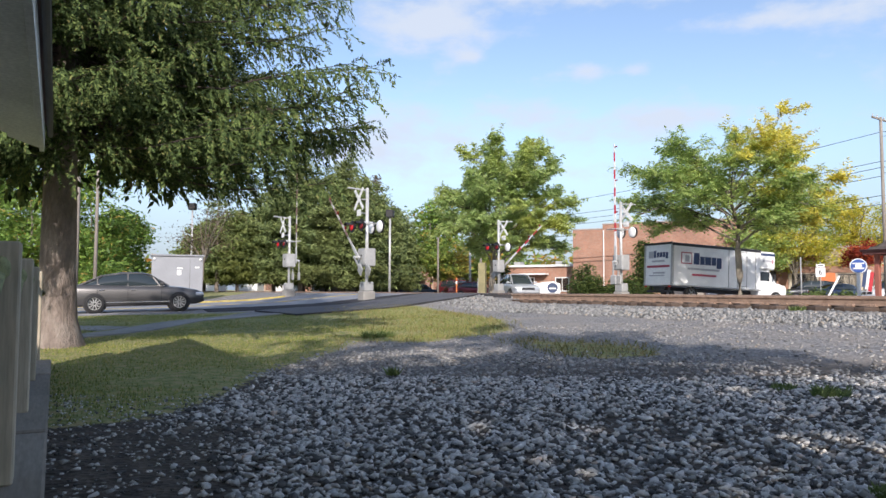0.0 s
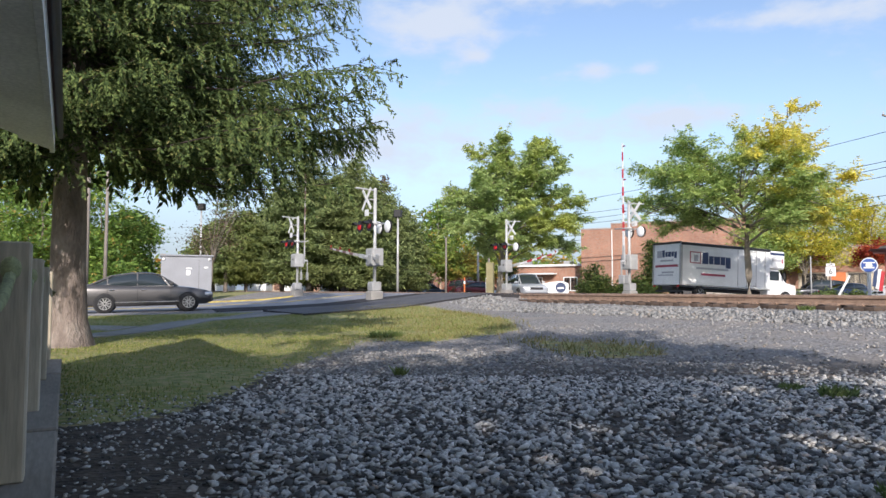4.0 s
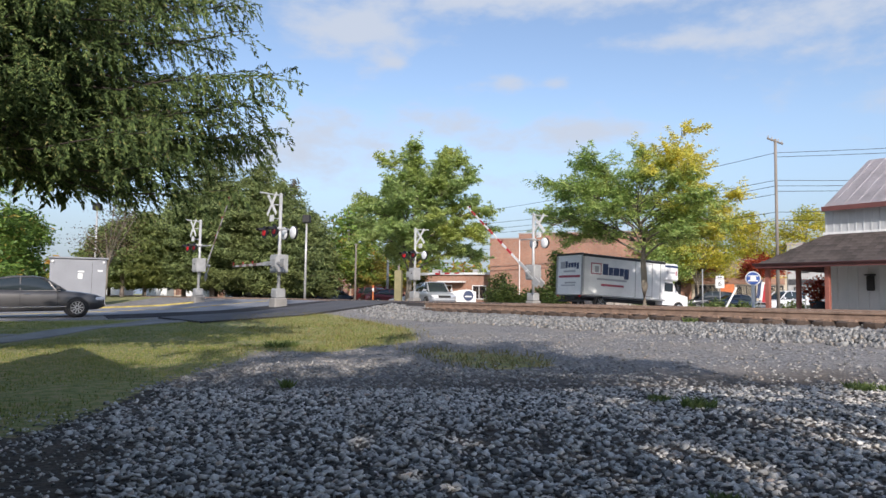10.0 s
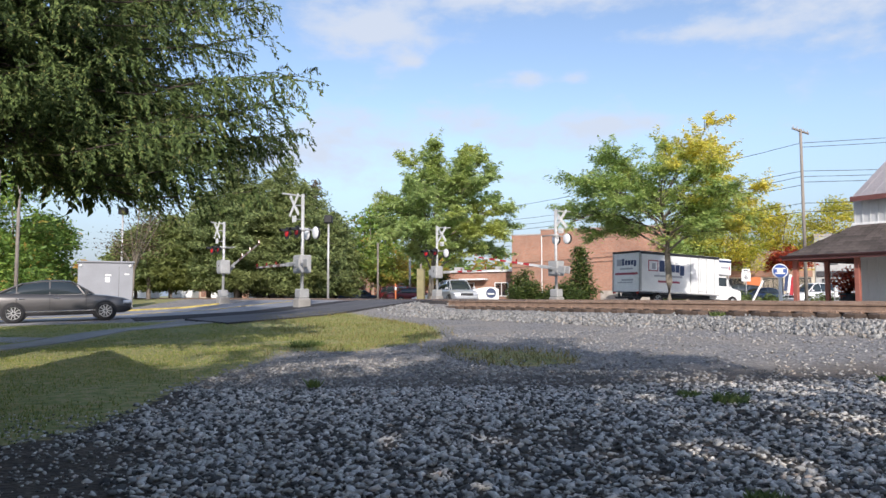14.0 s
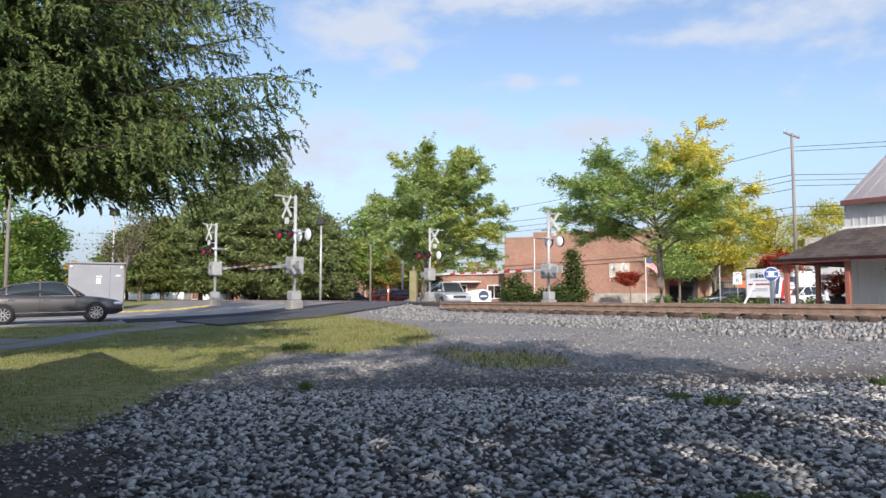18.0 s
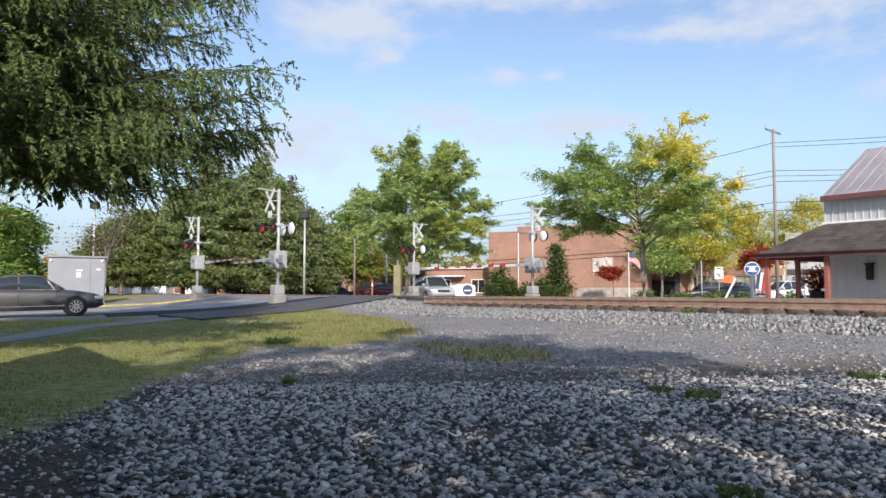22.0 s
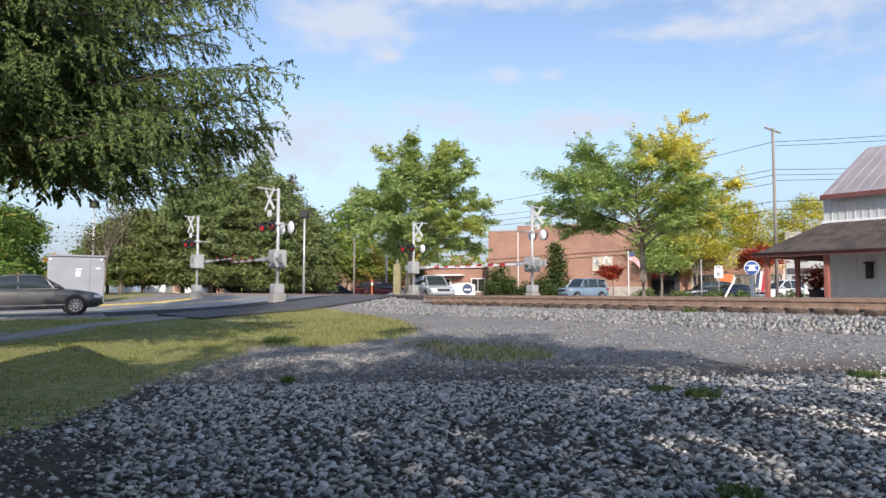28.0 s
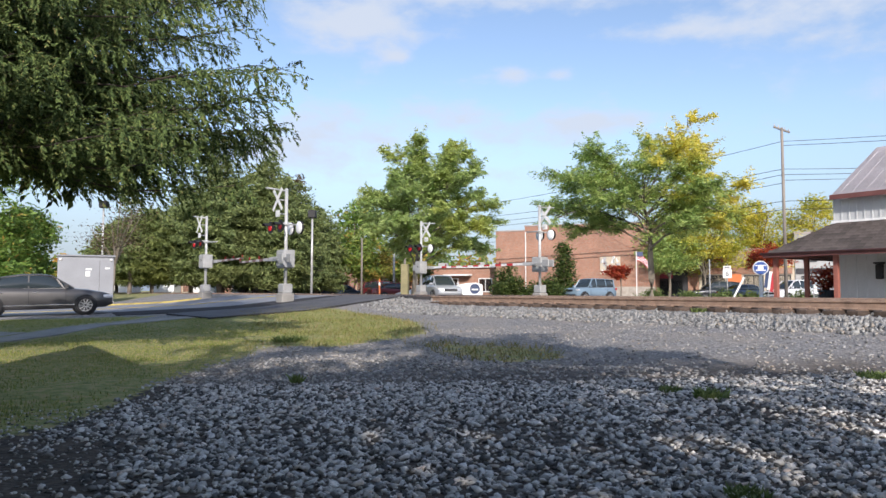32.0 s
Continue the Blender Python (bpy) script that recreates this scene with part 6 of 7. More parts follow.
def brick_hall():
    b = thing("brick_building", facing((4.6, 71.0), (19.0, 65.5)), "tall plain red brick building with a pale stone base", "building")
    wall_box(b, "wall", 0, 15.4, 0, 14, 0, 6.9, M_brick, "plain red brick wall")
    wall_box(b, "parapet", 3.0, 15.4, 0, 14, 6.904, 7.35, M_brick)
    wall_box(b, "coping", -0.06, 2.95, -0.06, 14, 6.904, 7.02, M_coping)
    wall_box(b, "coping", 2.95, 15.46, -0.06, 14, 7.354, 7.46, M_coping)
    wall_box(b, "stone_base", 8.8, 15.45, -0.08, 0.0, 0, 1.35, M_stonebase, "pale stone base band")
    m = wall_box(b, "mural", 10.4, 12.3, -0.07, -0.004, 2.55, 4.2, M_beige, "pale painted mural board")
    rng = random.Random(3)
    for k in range(14):
        bm = bmesh.new()
        xx, zz = 10.6 + rng.random() * 1.5, 2.75 + rng.random() * 1.25
        box(bm, (rng.uniform(0.1, 0.22), 0.01, rng.uniform(0.3, 0.7)), (0, 0, 0))
        part("mural_stroke", bm, (M_case, M_white, M_greyprint)[k % 3], m, at=pose(xx, -0.075 - 0.003 * (k % 4), zz, 0, rng.uniform(-50, 50), 0))
    for z in (4.35, 3.95):
        bm = bmesh.new()
        rod(bm, (0, -0.1, z - 0.25), (15.4, -0.1, z + 0.5), 0.02, seg=5)
        part("wall_cable", bm, M_wire, b)
    bm = bmesh.new()
    rod(bm, (3.1, -0.08, 0), (3.1, -0.08, 6.8), 0.05, seg=8)
    part("downpipe", bm, M_white, b, "pale downpipe")
    return b


brick_hall()


def low_shops():
    b = thing("brick_shop_row", facing((-9.0, 80.0), (6.0, 73.0)), "low red brick shop row with a pale roof edge", "building")
    wall_box(b, "wall", 0, 16.5, 0, 10, 0, 3.4, M_brick, "low red brick wall")
    wall_box(b, "roof_edge", -0.2, 16.7, -0.25, 10.2, 3.404, 3.62, M_white, "white roof edge")
    for k in range(4):
        window_part(b, 1.6 + k * 3.9, 3.0 + k * 3.9, 0.9, 2.2, -0.02, M_white, 2)
    for k in range(3):
        wall_box(b, "roof_vent", 2 + k * 5, 2.8 + k * 5, 3, 4, 3.62, 4.1, M_case, "small roof vent")
    wall_box(b, "awning", 9.5, 12.5, -1.0, -0.02, 2.55, 2.7, M_white, "white awning")
    return b


low_shops()


def left_hall():
    b = thing("brick_school", facing((-34.0, 86.0), (-8.0, 84.0)), "long low brick building behind the pines", "building")
    wall_box(b, "wall", 0, 26, 0, 8, 0, 3.9, M_brick, "red brick wall")
    wall_box(b, "fascia", -0.2, 26.2, -0.2, 8, 3.904, 4.25, M_beige, "pale fascia")
    for k in range(8):
        window_part(b, 1.2 + k * 3.1, 3.2 + k * 3.1, 0.8, 2.9, -0.02, M_beige, 2)
    for k in range(5):
        wall_box(b, "brick_column", 12.2 + k * 2.6, 12.75 + k * 2.6, -3.0, -2.5, 0, 3.3, M_brickdark, "dark brick porch column")
    wall_box(b, "porch_beam", 12, 23.5, -3.1, -2.4, 3.3, 3.6, M_beige)
    g = thing("low_wall", facing((-19.5, 66), (-15.5, 65.4)), "low grey screen wall", "wall")
    wall_box(g, "panel", 0, 4.2, 0, 0.2, 0, 1.6, M_case)
    wall_box(g, "coping", -0.05, 4.25, -0.05, 0.25, 1.604, 1.7, M_concrete)
    for k in range(6):
        v = thing("white_van" if k % 2 else "white_shed", facing((-44 + k * 4.0, 72 + k), (-40 + k * 4.0, 72 + k)), "low white shed between the tree trunks", "shed", "white sheds")
        wall_box(v, "wall", 0, 2.4, 0, 2, 0, 1.7, M_white)
        wall_box(v, "roof", -0.1, 2.5, -0.1, 2.1, 1.704, 1.85, M_case)


left_hall()


def shop(p, q, width, height, wall_m, label, bands, windows, name="shop_front"):
    b = thing(name, facing(p, q), label, "building", "row of shops")
    wall_box(b, "wall", 0, width, 0, 9, 0, height, wall_m)
    for x0, x1, z0, z1, mm, nm in bands:
        wall_box(b, nm, x0, x1, -0.14, -0.004, z0, z1, mm)
    for x0, x1, z0, z1, n in windows:
        window_part(b, x0, x1, z0, z1, -0.02, M_darkfront, n)
    wall_box(b, "coping", -0.05, width + 0.05, -0.1, 9.05, height + 0.004, height + 0.18, M_coping)
    return b


SH0, SH1 = (19.2, 71.5), (50.0, 62.0)
_d = (Vector(SH1) - Vector(SH0)).normalized()


def sh(s):
    p = Vector(SH0) + _d * s
    return (p.x, p.y)


shop(sh(0), sh(5), 4.6, 5.2, M_darkfront, "black painted shop front with a red sign", [(1.6, 3.2, 2.2, 2.9, M_maroon, "sign_board")], [(0.5, 4.1, 0.5, 2.0, 3)])
shop(sh(4.62), sh(9), 1.0, 5.6, M_brick, "narrow brick pier between shops", [], [], "brick_pier")
shop(sh(5.64), sh(12), 8.6, 4.9, M_beige, "beige shop front with an orange panel and awning band", [(0.2, 8.4, 2.6, 3.2, M_brick, "brick_band"), (0, 8.6, 3.2, 3.36, M_yellow_paint, "gutter_band"), (1.0, 2.6, 3.75, 4.2, M_maroon, "sign_board"), (2.6, 3.9, 1.5, 2.6, M_orange, "orange_panel")], [(0.4, 2.3, 0.5, 2.4, 2), (4.2, 5.8, 0.5, 2.4, 2), (6.2, 8.2, 0.5, 2.4, 2)])
shop(sh(14.3), sh(20), 5.6, 6.4, M_case, "grey shop front with white windows", [(0.1, 5.5, 2.6, 3.1, M_darkfront, "sign_band")], [(0.6, 2.4, 0.6, 2.3, 2), (3.0, 5.0, 0.6, 2.3, 2), (0.8, 1.8, 3.8, 5.2, 1), (3.4, 4.4, 3.8, 5.2, 1)])
shop(sh(20.0), sh(26), 9.0, 6.9, M_brick, "two-storey brick shop with pale bands", [(0.1, 8.9, 2.7, 3.3, M_beige, "sign_band"), (0.1, 8.9, 6.0, 6.3, M_beige, "cornice")], [(0.6, 3.0, 0.6, 2.4, 2), (3.8, 6.0, 0.6, 2.4, 2), (1.0, 2.1, 3.9, 5.4, 1), (3.6, 4.7, 3.9, 5.4, 1), (6.2, 7.3, 3.9, 5.4, 1)])


# the white depot with its wrap-around porch, parallel to the tracks
def depot():
    """Frame: origin at the porch eave corner, +x along the track, +y away from the viewer."""
    rot = math.degrees(math.atan2(TU.y, TU.x))
    EZ = 2.33
    d = thing("depot", pose(13.35, 30.05, 0.25, 0, 0, rot), "pale grey board-clad depot with a red-trimmed shingled porch", "building")
    L, PD, INX, HW = 26.0, 2.2, 0.9, 4.6
    wall_box(d, "porch_floor", 0.2, L, 0.2, 11.2, -0.3, 0.0, M_concrete, "concrete porch floor")
    wall = wall_box(d, "wall", INX + 0.9, L, PD + 0.3, PD + 8.6, 0.0, 4.75, M_siding, "pale grey board-and-batten wall")
    bm = bmesh.new()
    box(bm, (0.05, 0.025, 0.92), (0, 0, 0))
    batten = mesh_of("batten", bm, M_siding)
    for k in range(56):
        o = new("batten", batten)
        o.parent = wall
        o.matrix_basis = pose(INX + 0.93 + k * 0.3, PD + 0.285, 4.22)
    for k in range(40):
        o = new("batten", batten)
        o.parent = wall
        o.matrix_basis = Matrix.Translation((INX + 0.93 + k * 0.4, PD + 0.285, 1.2)) @ Matrix.Diagonal((1, 1, 2.5, 1))
    # porch posts
    def post(x, y, mm=M_redtrim):
        wall_box(d, "porch_post", x - 0.09, x + 0.09, y - 0.09, y + 0.09, 0, EZ - 0.12, mm, "brick-red square porch post", 0.012)
    for k in range(10):
        post(0.32 + k * 2.45, 0.4)
    post(0.32, 3.1)
    post(0.32, 10.6)
    wall_box(d, "eave_beam", 0.35, L, 0.36, 0.54, EZ - 0.12, EZ + 0.06, M_redtrim)
    wall_box(d, "eave_beam", 0.36, 0.54, 0.6, 10.8, EZ - 0.12, EZ + 0.06, M_redtrim)
    # porch roof: the long side and the end, meeting in a hip
    top, ix, iy = 3.66, INX + 0.9, PD + 0.3
    bm = bmesh.new()
    v = [bm.verts.new(p) for p in ((0, 0, EZ), (L, 0, EZ), (L, iy, top), (ix, iy, top), (0, 11.2, EZ), (ix, 8.8 + iy, top))]
    bm.faces.new((v[0], v[1], v[2], v[3]))
    bm.faces.new((v[4], v[0], v[3], v[5]))
    bmesh.ops.solidify(bm, geom=bm.faces[:], thickness=0.09)
    bmesh.ops.recalc_face_normals(bm, faces=bm.faces)
    roof = part("porch_roof", bm, M_shingle, d, "brown shingled porch roof")
    slope = math.degrees(math.atan2(top - EZ, iy))
    bm = bmesh.new()
    box(bm, (0.3, 0.3, 0.012), (0, 0, 0))
    sh_me = mesh_of("shingle", bm, M_shingle)
    rng = random.Random(8)
    n = 0
    for j in range(10):
        t = (j + 0.5) / 10
        for i in range(30):
            px = 0.15 + t * ix + i * 0.31 + (0.15 if j % 2 else 0)
            if px > L - 0.3 or n >= 300:
                continue
            o = new("shingle", sh_me)
            o.parent = roof
            o.matrix_basis = pose(px + 0.05, t * iy, EZ + t * (top - EZ) + 0.012 + rng.uniform(0, 0.006), slope + 1.6, 0, rng.uniform(-1.5, 1.5))
            n += 1
    for name, a, b, m in (("fascia", (-0.02, L), (-0.04, 0.02), M_darktrim),):
        wall_box(d, name, a[0], a[1], b[0], b[1], EZ - 0.16, EZ - 0.01, m, "dark red fascia board")
    wall_box(d, "fascia", -0.04, 0.02, 0.02, 11.2, EZ - 0.16, EZ - 0.01, M_darktrim, "dark red fascia board")
    bm = bmesh.new()
    rod(bm, (-0.1, -0.08, EZ - 0.01), (L, -0.08, EZ - 0.01), 0.05, seg=8)
    part("gutter", bm, M_darktrim, d, "dark red gutter", True)
    wall_box(d, "soffit", 0.05, L, 0.1, iy, EZ - 0.02, EZ + 0.0, M_soffit)
    wall_box(d, "flashing", ix - 0.1, L, iy - 0.05, iy - 0.004, top - 0.02, top + 0.09, M_white, "white flashing")
    # main roof
    x0, y0, ze, zr = INX + 1.0, PD - 0.15, 4.78, 7.45
    yr = y0 + HW + 0.1
    bm = bmesh.new()
    v = [bm.verts.new(p) for p in ((x0, y0, ze), (L, y0, ze), (L, yr, zr), (x0 + 0.05, yr, zr), (x0, 2 * yr - y0, ze), (L, 2 * yr - y0, ze))]
    bm.faces.new((v[0], v[1], v[2], v[3]))
    bm.faces.new((v[3], v[2], v[5], v[4]))
    bmesh.ops.solidify(bm, geom=bm.faces[:], thickness=0.1)
    bmesh.ops.recalc_face_normals(bm, faces=bm.faces)
    mroof = part("main_roof", bm, M_metalroof, d, "mauve-grey metal roof")
    sl = math.degrees(math.atan2(zr - ze, yr - y0))
    ln = math.hypot(zr - ze, yr - y0)
    bm = bmesh.new()
    box(bm, (0.018, ln, 0.009), (0, 0, 0))
    seam = mesh_of("roof_seam", bm, M_metalroof)
    for k in range(30):
        o = new("roof_seam", seam)
        o.parent = mroof
        o.matrix_basis = pose(x0 + 0.3 + k * 0.5, (y0 + yr) / 2, (ze + zr) / 2 + 0.012, sl, 0, 0)
    wall_box(d, "roof_fascia", x0 - 0.03, L, y0 - 0.05, y0 + 0.0, ze - 0.16, ze + 0.04, M_darktrim, "dark red roof fascia")
    bm = bmesh.new()
    v = [bm.verts.new((x0 + 0.25, y, z)) for y, z in ((PD + 0.3, 4.65), (2 * yr - y0 - 0.4, 4.65), (yr, zr - 0.15))]
    f = bm.faces.new(v)
    bmesh.ops.solidify(bm, geom=[f], thickness=0.1)
    part("gable", bm, M_siding, d)
    # doors and windows under the porch
    dr = wall_box(d, "door", INX + 6.9, INX + 8.0, PD + 0.2, PD + 0.296, 0.0, 2.05, M_redtrim, "dark red door")
    wall_box(dr, "door_pane", INX + 7.1, INX + 7.8, PD + 0.17, PD + 0.196, 1.0, 1.85, M_glass)
    w = wall_box(d, "window", INX + 4.7, INX + 6.3, PD + 0.24, PD + 0.29, 0.8, 2.0, M_glass)
    for a, b, c, e in ((4.6, 6.4, 0.7, 0.8), (4.6, 6.4, 2.0, 2.1), (4.6, 4.7, 0.8, 2.0), (6.3, 6.4, 0.8, 2.0), (5.46, 5.54, 0.8, 2.0)):
        wall_box(w, "window_frame", INX + a, INX + b, PD + 0.2, PD + 0.3, c, e, M_redtrim)
    lamp = wall_box(d, "wall_lamp", INX + 2.55, INX + 2.8, PD + 0.06, PD + 0.28, 1.25, 1.85, M_black, "black wall lantern", 0.03)
    wall_box(lamp, "lantern_cap", INX + 2.5, INX + 2.85, PD + 0.02, PD + 0.29, 1.86, 1.93, M_black)
    bn = thing("bench", pose(*(Matrix.Translation((13.6, 30, 0)) @ pose(0, 0, 0, 0, 0, rot) @ Vector((INX + 3.0, PD - 0.35, 0)))[:2], 0.25, 0, 0, rot), "dark slatted bench against the depot wall", "bench")
    for k in range(4):
        wall_box(bn, "slat", 0, 1.8, k * 0.11, k * 0.11 + 0.09, 0.43, 0.47, M_darkfront)
    wall_box(bn, "back_slat", 0, 1.8, 0.45, 0.48, 0.55, 0.66, M_darkfront)
    for x0 in (0.15, 1.6):
        wall_box(bn, "leg", x0, x0 + 0.06, 0.02, 0.48, 0.0, 0.428, M_darkfront)
        wall_box(bn, "leg", x0, x0 + 0.06, 0.482, 0.53, 0.0, 0.68, M_darkfront)
    return d


depot()


# ---------------------------------------------------------------- deck, rope posts and eave beside the viewpoint
def deck_side():
    """Frame: +x along the deck edge away from the viewer, parallel to the track; +y to the building side."""
    ux, uy = -0.58, 0.8146
    rot = math.degrees(math.atan2(uy, ux))
    fr = Matrix.Translation((-0.33, 0.0, 0)) @ pose(0, 0, 0, 0, 0, rot)
    dk = thing("timber_deck", fr.copy(), "low dark timber deck edged with stained planks", "deck")
    for k in range(8):
        wall_box(dk, "edge_plank", -3.2 + k * 1.6, -1.63 + k * 1.6, -0.06, 0.3, -0.05, 0.1 + 0.012 * (k % 2), M_deck, "", 0.012)
    for k in range(14):
        wall_box(dk, "deck_board", -3.0, 9.75, 0.315 + k * 0.16, 0.46 + k * 0.16, -0.02, 0.09 + 0.004 * (k % 3), M_deck, "", 0.006)
    for k in range(5):
        p = thing("rope_post", fr @ pose(1.62 + k * 1.98, 0.135, 0.1), "square weathered timber post with a hole for the rope", "post", "rope posts along the deck")
        bm = bmesh.new()
        box(bm, (0.15, 0.15, 1.05), (0, 0, 0.525), bevel=0.008)
        part("post", bm, M_wood, p)
        bm = bmesh.new()
        if k < 4:
            limb(bm, [Vector((s * 0.99 + 0.99, 0.0, 0.93 - 0.16 * (1 - s * s))) for s in [-1 + i / 6 for i in range(13)]], 0.024, 0.024, 7)
        else:
            limb(bm, [Vector((0, 0, 0.93)), Vector((0.12, -0.02, 0.9)), Vector((0.2, -0.05, 0.84)), Vector((0.16, -0.08, 0.78)), Vector((0.08, -0.09, 0.8))], 0.024, 0.02, 7)
        bmesh.ops.create_uvsphere(bm, u_segments=10, v_segments=6, radius=0.042, matrix=pose(-0.09, 0, 0.93) @ Matrix.Diagonal((1, 1, 1.3, 1)))
        part("rope", bm, M_rope, p, "thick mossy rope", True)
    st = thing("station_house", fr.copy(), "old house with a white boarded eave over the deck", "building")
    wall_box(st, "wall", -9.0, 3.4, 2.9, 9.0, 0, 2.85, M_soffit)
    ex, ez, bx, by = 9.35, 2.6, 4.1, 2.7       # the eave ends in a slanting edge from (ex, 0) to (bx, by)

    def slab(name, pts, z0, z1, material, label=""):
        bm = bmesh.new()
        loft(bm, [[(x, y, z) for x, y in pts] for z in (z0, z1)])
        return part(name, bm, material, st, label)
    slab("soffit", ((-9.6, 0.14), (ex - 0.1, 0.14), (bx, by), (-9.6, by)), ez, ez + 0.03, M_soffit, "white boarded soffit")
    slab("frieze_board", ((-9.6, 0.14), (ex - 0.12, 0.14), (ex - 0.66, 0.42), (-9.6, 0.42)), ez - 0.03, ez - 0.002, M_soffit, "pale frieze board")
    wall_box(st, "fascia", -9.6, ex, 0.085, 0.135, ez - 0.05, ez + 0.2, M_soffit, "white fascia board")
    bm = bmesh.new()
    rod(bm, (-9.6, 0.03, ez + 0.15), (ex, 0.03, ez + 0.15), 0.03, seg=8)
    part("gutter", bm, M_gutter, st, "dark gutter", True)
    bm = bmesh.new()
    v = [bm.verts.new(p) for p in ((-9.6, 0.0, ez + 0.22), (ex, 0.0, ez + 0.22), (bx, by, 3.45), (bx, 5.9, 4.25), (-9.6, 5.9, 4.25), (bx, 11.8, ez + 0.22), (-9.6, 11.8, ez + 0.22))]
    bm.faces.new((v[0], v[1], v[2], v[3], v[4]))
    bm.faces.new((v[4], v[3], v[5], v[6]))
    bmesh.ops.solidify(bm, geom=bm.faces[:], thickness=0.1)
    part("roof", bm, M_shingle, st, "dark shingle roof")


deck_side()


# ---------------------------------------------------------------- cabinet, poles, signs
def relay_cabinet():
    x, y = -21.5, 41.2
    c = thing("relay_cabinet", pose(x, y, gz(x, y), 0, 0, 27), "large grey aluminium relay cabinet beside the track", "cabinet")
    bm = bmesh.new()
    box(bm, (2.9, 2.2, 2.55), (0, 0, 1.4), bevel=0.02)
    part("body", bm, M_cabinet, c)
    wall_box(c, "plinth", -1.5, 1.5, -1.15, 1.15, -0.1, 0.124, M_concrete)
    wall_box(c, "roof_lip", -1.55, 1.55, -1.2, 1.2, 2.68, 2.78, M_cabinet, "", 0.02)
    wall_box(c, "notice", -0.02, 0.22, -1.112, -1.102, 1.55, 1.85, M_white, "small white notice")
    wall_box(c, "notice", -0.02, 0.3, -1.112, -1.102, 1.92, 2.0, M_white)
    wall_box(c, "notice", 1.0, 1.25, -1.112, -1.102, 1.98, 2.06, M_white)
    for xx in (-1.3, 1.3):
        bm = bmesh.new()
        bmesh.ops.create_uvsphere(bm, u_segments=8, v_segments=6, radius=0.08, matrix=pose(xx, -1.14, 2.5))
        part("lifting_eye", bm, M_white, c)
    wall_box(c, "door_gap", 0.7, 0.715, -1.108, -1.1, 0.3, 2.5, M_blacktrim)


relay_cabinet()


def lamp_pole(x, y, h, label):
    p = thing("lamp_post", pose(x, y, gz(x, y)), label, "lamp post", "box-headed lamp posts")
    bm = bmesh.new()
    rod(bm, (0, 0, 0), (0, 0, h), 0.09, 0.07, 10)
    part("pole", bm, M_steel, p, "pale straight pole", True)
    bm = bmesh.new()
    box(bm, (0.55, 0.55, 0.55), (0, 0, h + 0.2), bevel=0.04)
    part("lamp_head", bm, M_black, p, "dark square lamp head")


lamp_pole(-27.2, 54.5, 7.0, "pale lamp post behind the relay cabinet")
lamp_pole(-9.9, 50, 5.6, "pale lamp post behind the crossing")


def pole(x, y, h, r, label, mm=None, arm=None):
    p = thing("utility_pole", pose(x, y, gz(x, y)), label, "utility pole")
    bm = bmesh.new()
    rod(bm, (0, 0, -0.2), (0, 0, h), r, r * 0.75, 10)
    part("pole", bm, mm or M_pole, p, "", True)
    if arm:
        bm = bmesh.new()
        box(bm, (arm[0], 0.1, 0.12), (0, 0, h - 0.15), Matrix.Rotation(radians(arm[1]), 4, "Z"), 0.01)
        part("crossarm", bm, M_pole, p)
        for s in (-0.45, -0.2, 0.2, 0.45):
            bm = bmesh.new()
            a = radians(arm[1])
            rod(bm, (arm[0] * s * math.cos(a), arm[0] * s * math.sin(a), h - 0.09), (arm[0] * s * math.cos(a), arm[0] * s * math.sin(a), h + 0.1), 0.04, 0.03, 7)
            part("insulator", bm, M_case, p)
    return p


pole(23.75, 50, 12.6, 0.125, "tall weathered utility pole with a crossarm beside the depot", None, (2.6, 42))
pole(-24.3, 35.4, 9.0, 0.14, "wooden pole standing among the leafy trees")
pole(-23.3, 35.6, 8.2, 0.1, "brown pole among the leafy trees")
pole(-8.1, 64, 5.6, 0.1, "short wooden post behind the parked cars")
pole(-5.0, 62, 5.2, 0.12, "grey post at the car park", M_case)
pole(-4.3, 66, 5.4, 0.12, "brown post at the car park")
pole(20.4, 55.5, 3.4, 0.06, "thin street sign pole", M_case)


def cable(p, q, sag, r=0.02):
    p, q = Vector(p), Vector(q)
    bm = bmesh.new()
    pts = [p.lerp(q, t) - Vector((0, 0, 4 * sag * t * (1 - t))) for t in [i / 14 for i in range(15)]]
    limb(bm, pts, r, r, 5)
    return tagged(part("overhead_cable", bm, M_wire), "thin black overhead cable slung between poles", "cable", "overhead cables")


PT = Vector((23.75, 50, 0.1))
for h, lz, sag in ((11.6, 10.5, 0.6), (9.6, 9.2, 0.6), (9.2, 8.6, 0.7), (8.6, 8.0, 0.6), (7.3, 6.8, 0.6), (6.7, 6.2, 0.5)):
    cable(PT + Vector((0, 0, h)), (-2.0, 88.0, lz + 0.6), sag)
for h, sag, dz in ((11.6, 0.5, 0.2), (11.3, 0.6, 0.4), (9.6, 0.9, 0.3), (9.2, 0.7, 0.0), (8.8, 0.6, 0.0), (7.3, 0.5, 0.2), (6.7, 0.5, 0.2)):
    cable(PT + Vector((0, 0, h)), (62, 36, h + dz + 1.0), sag)


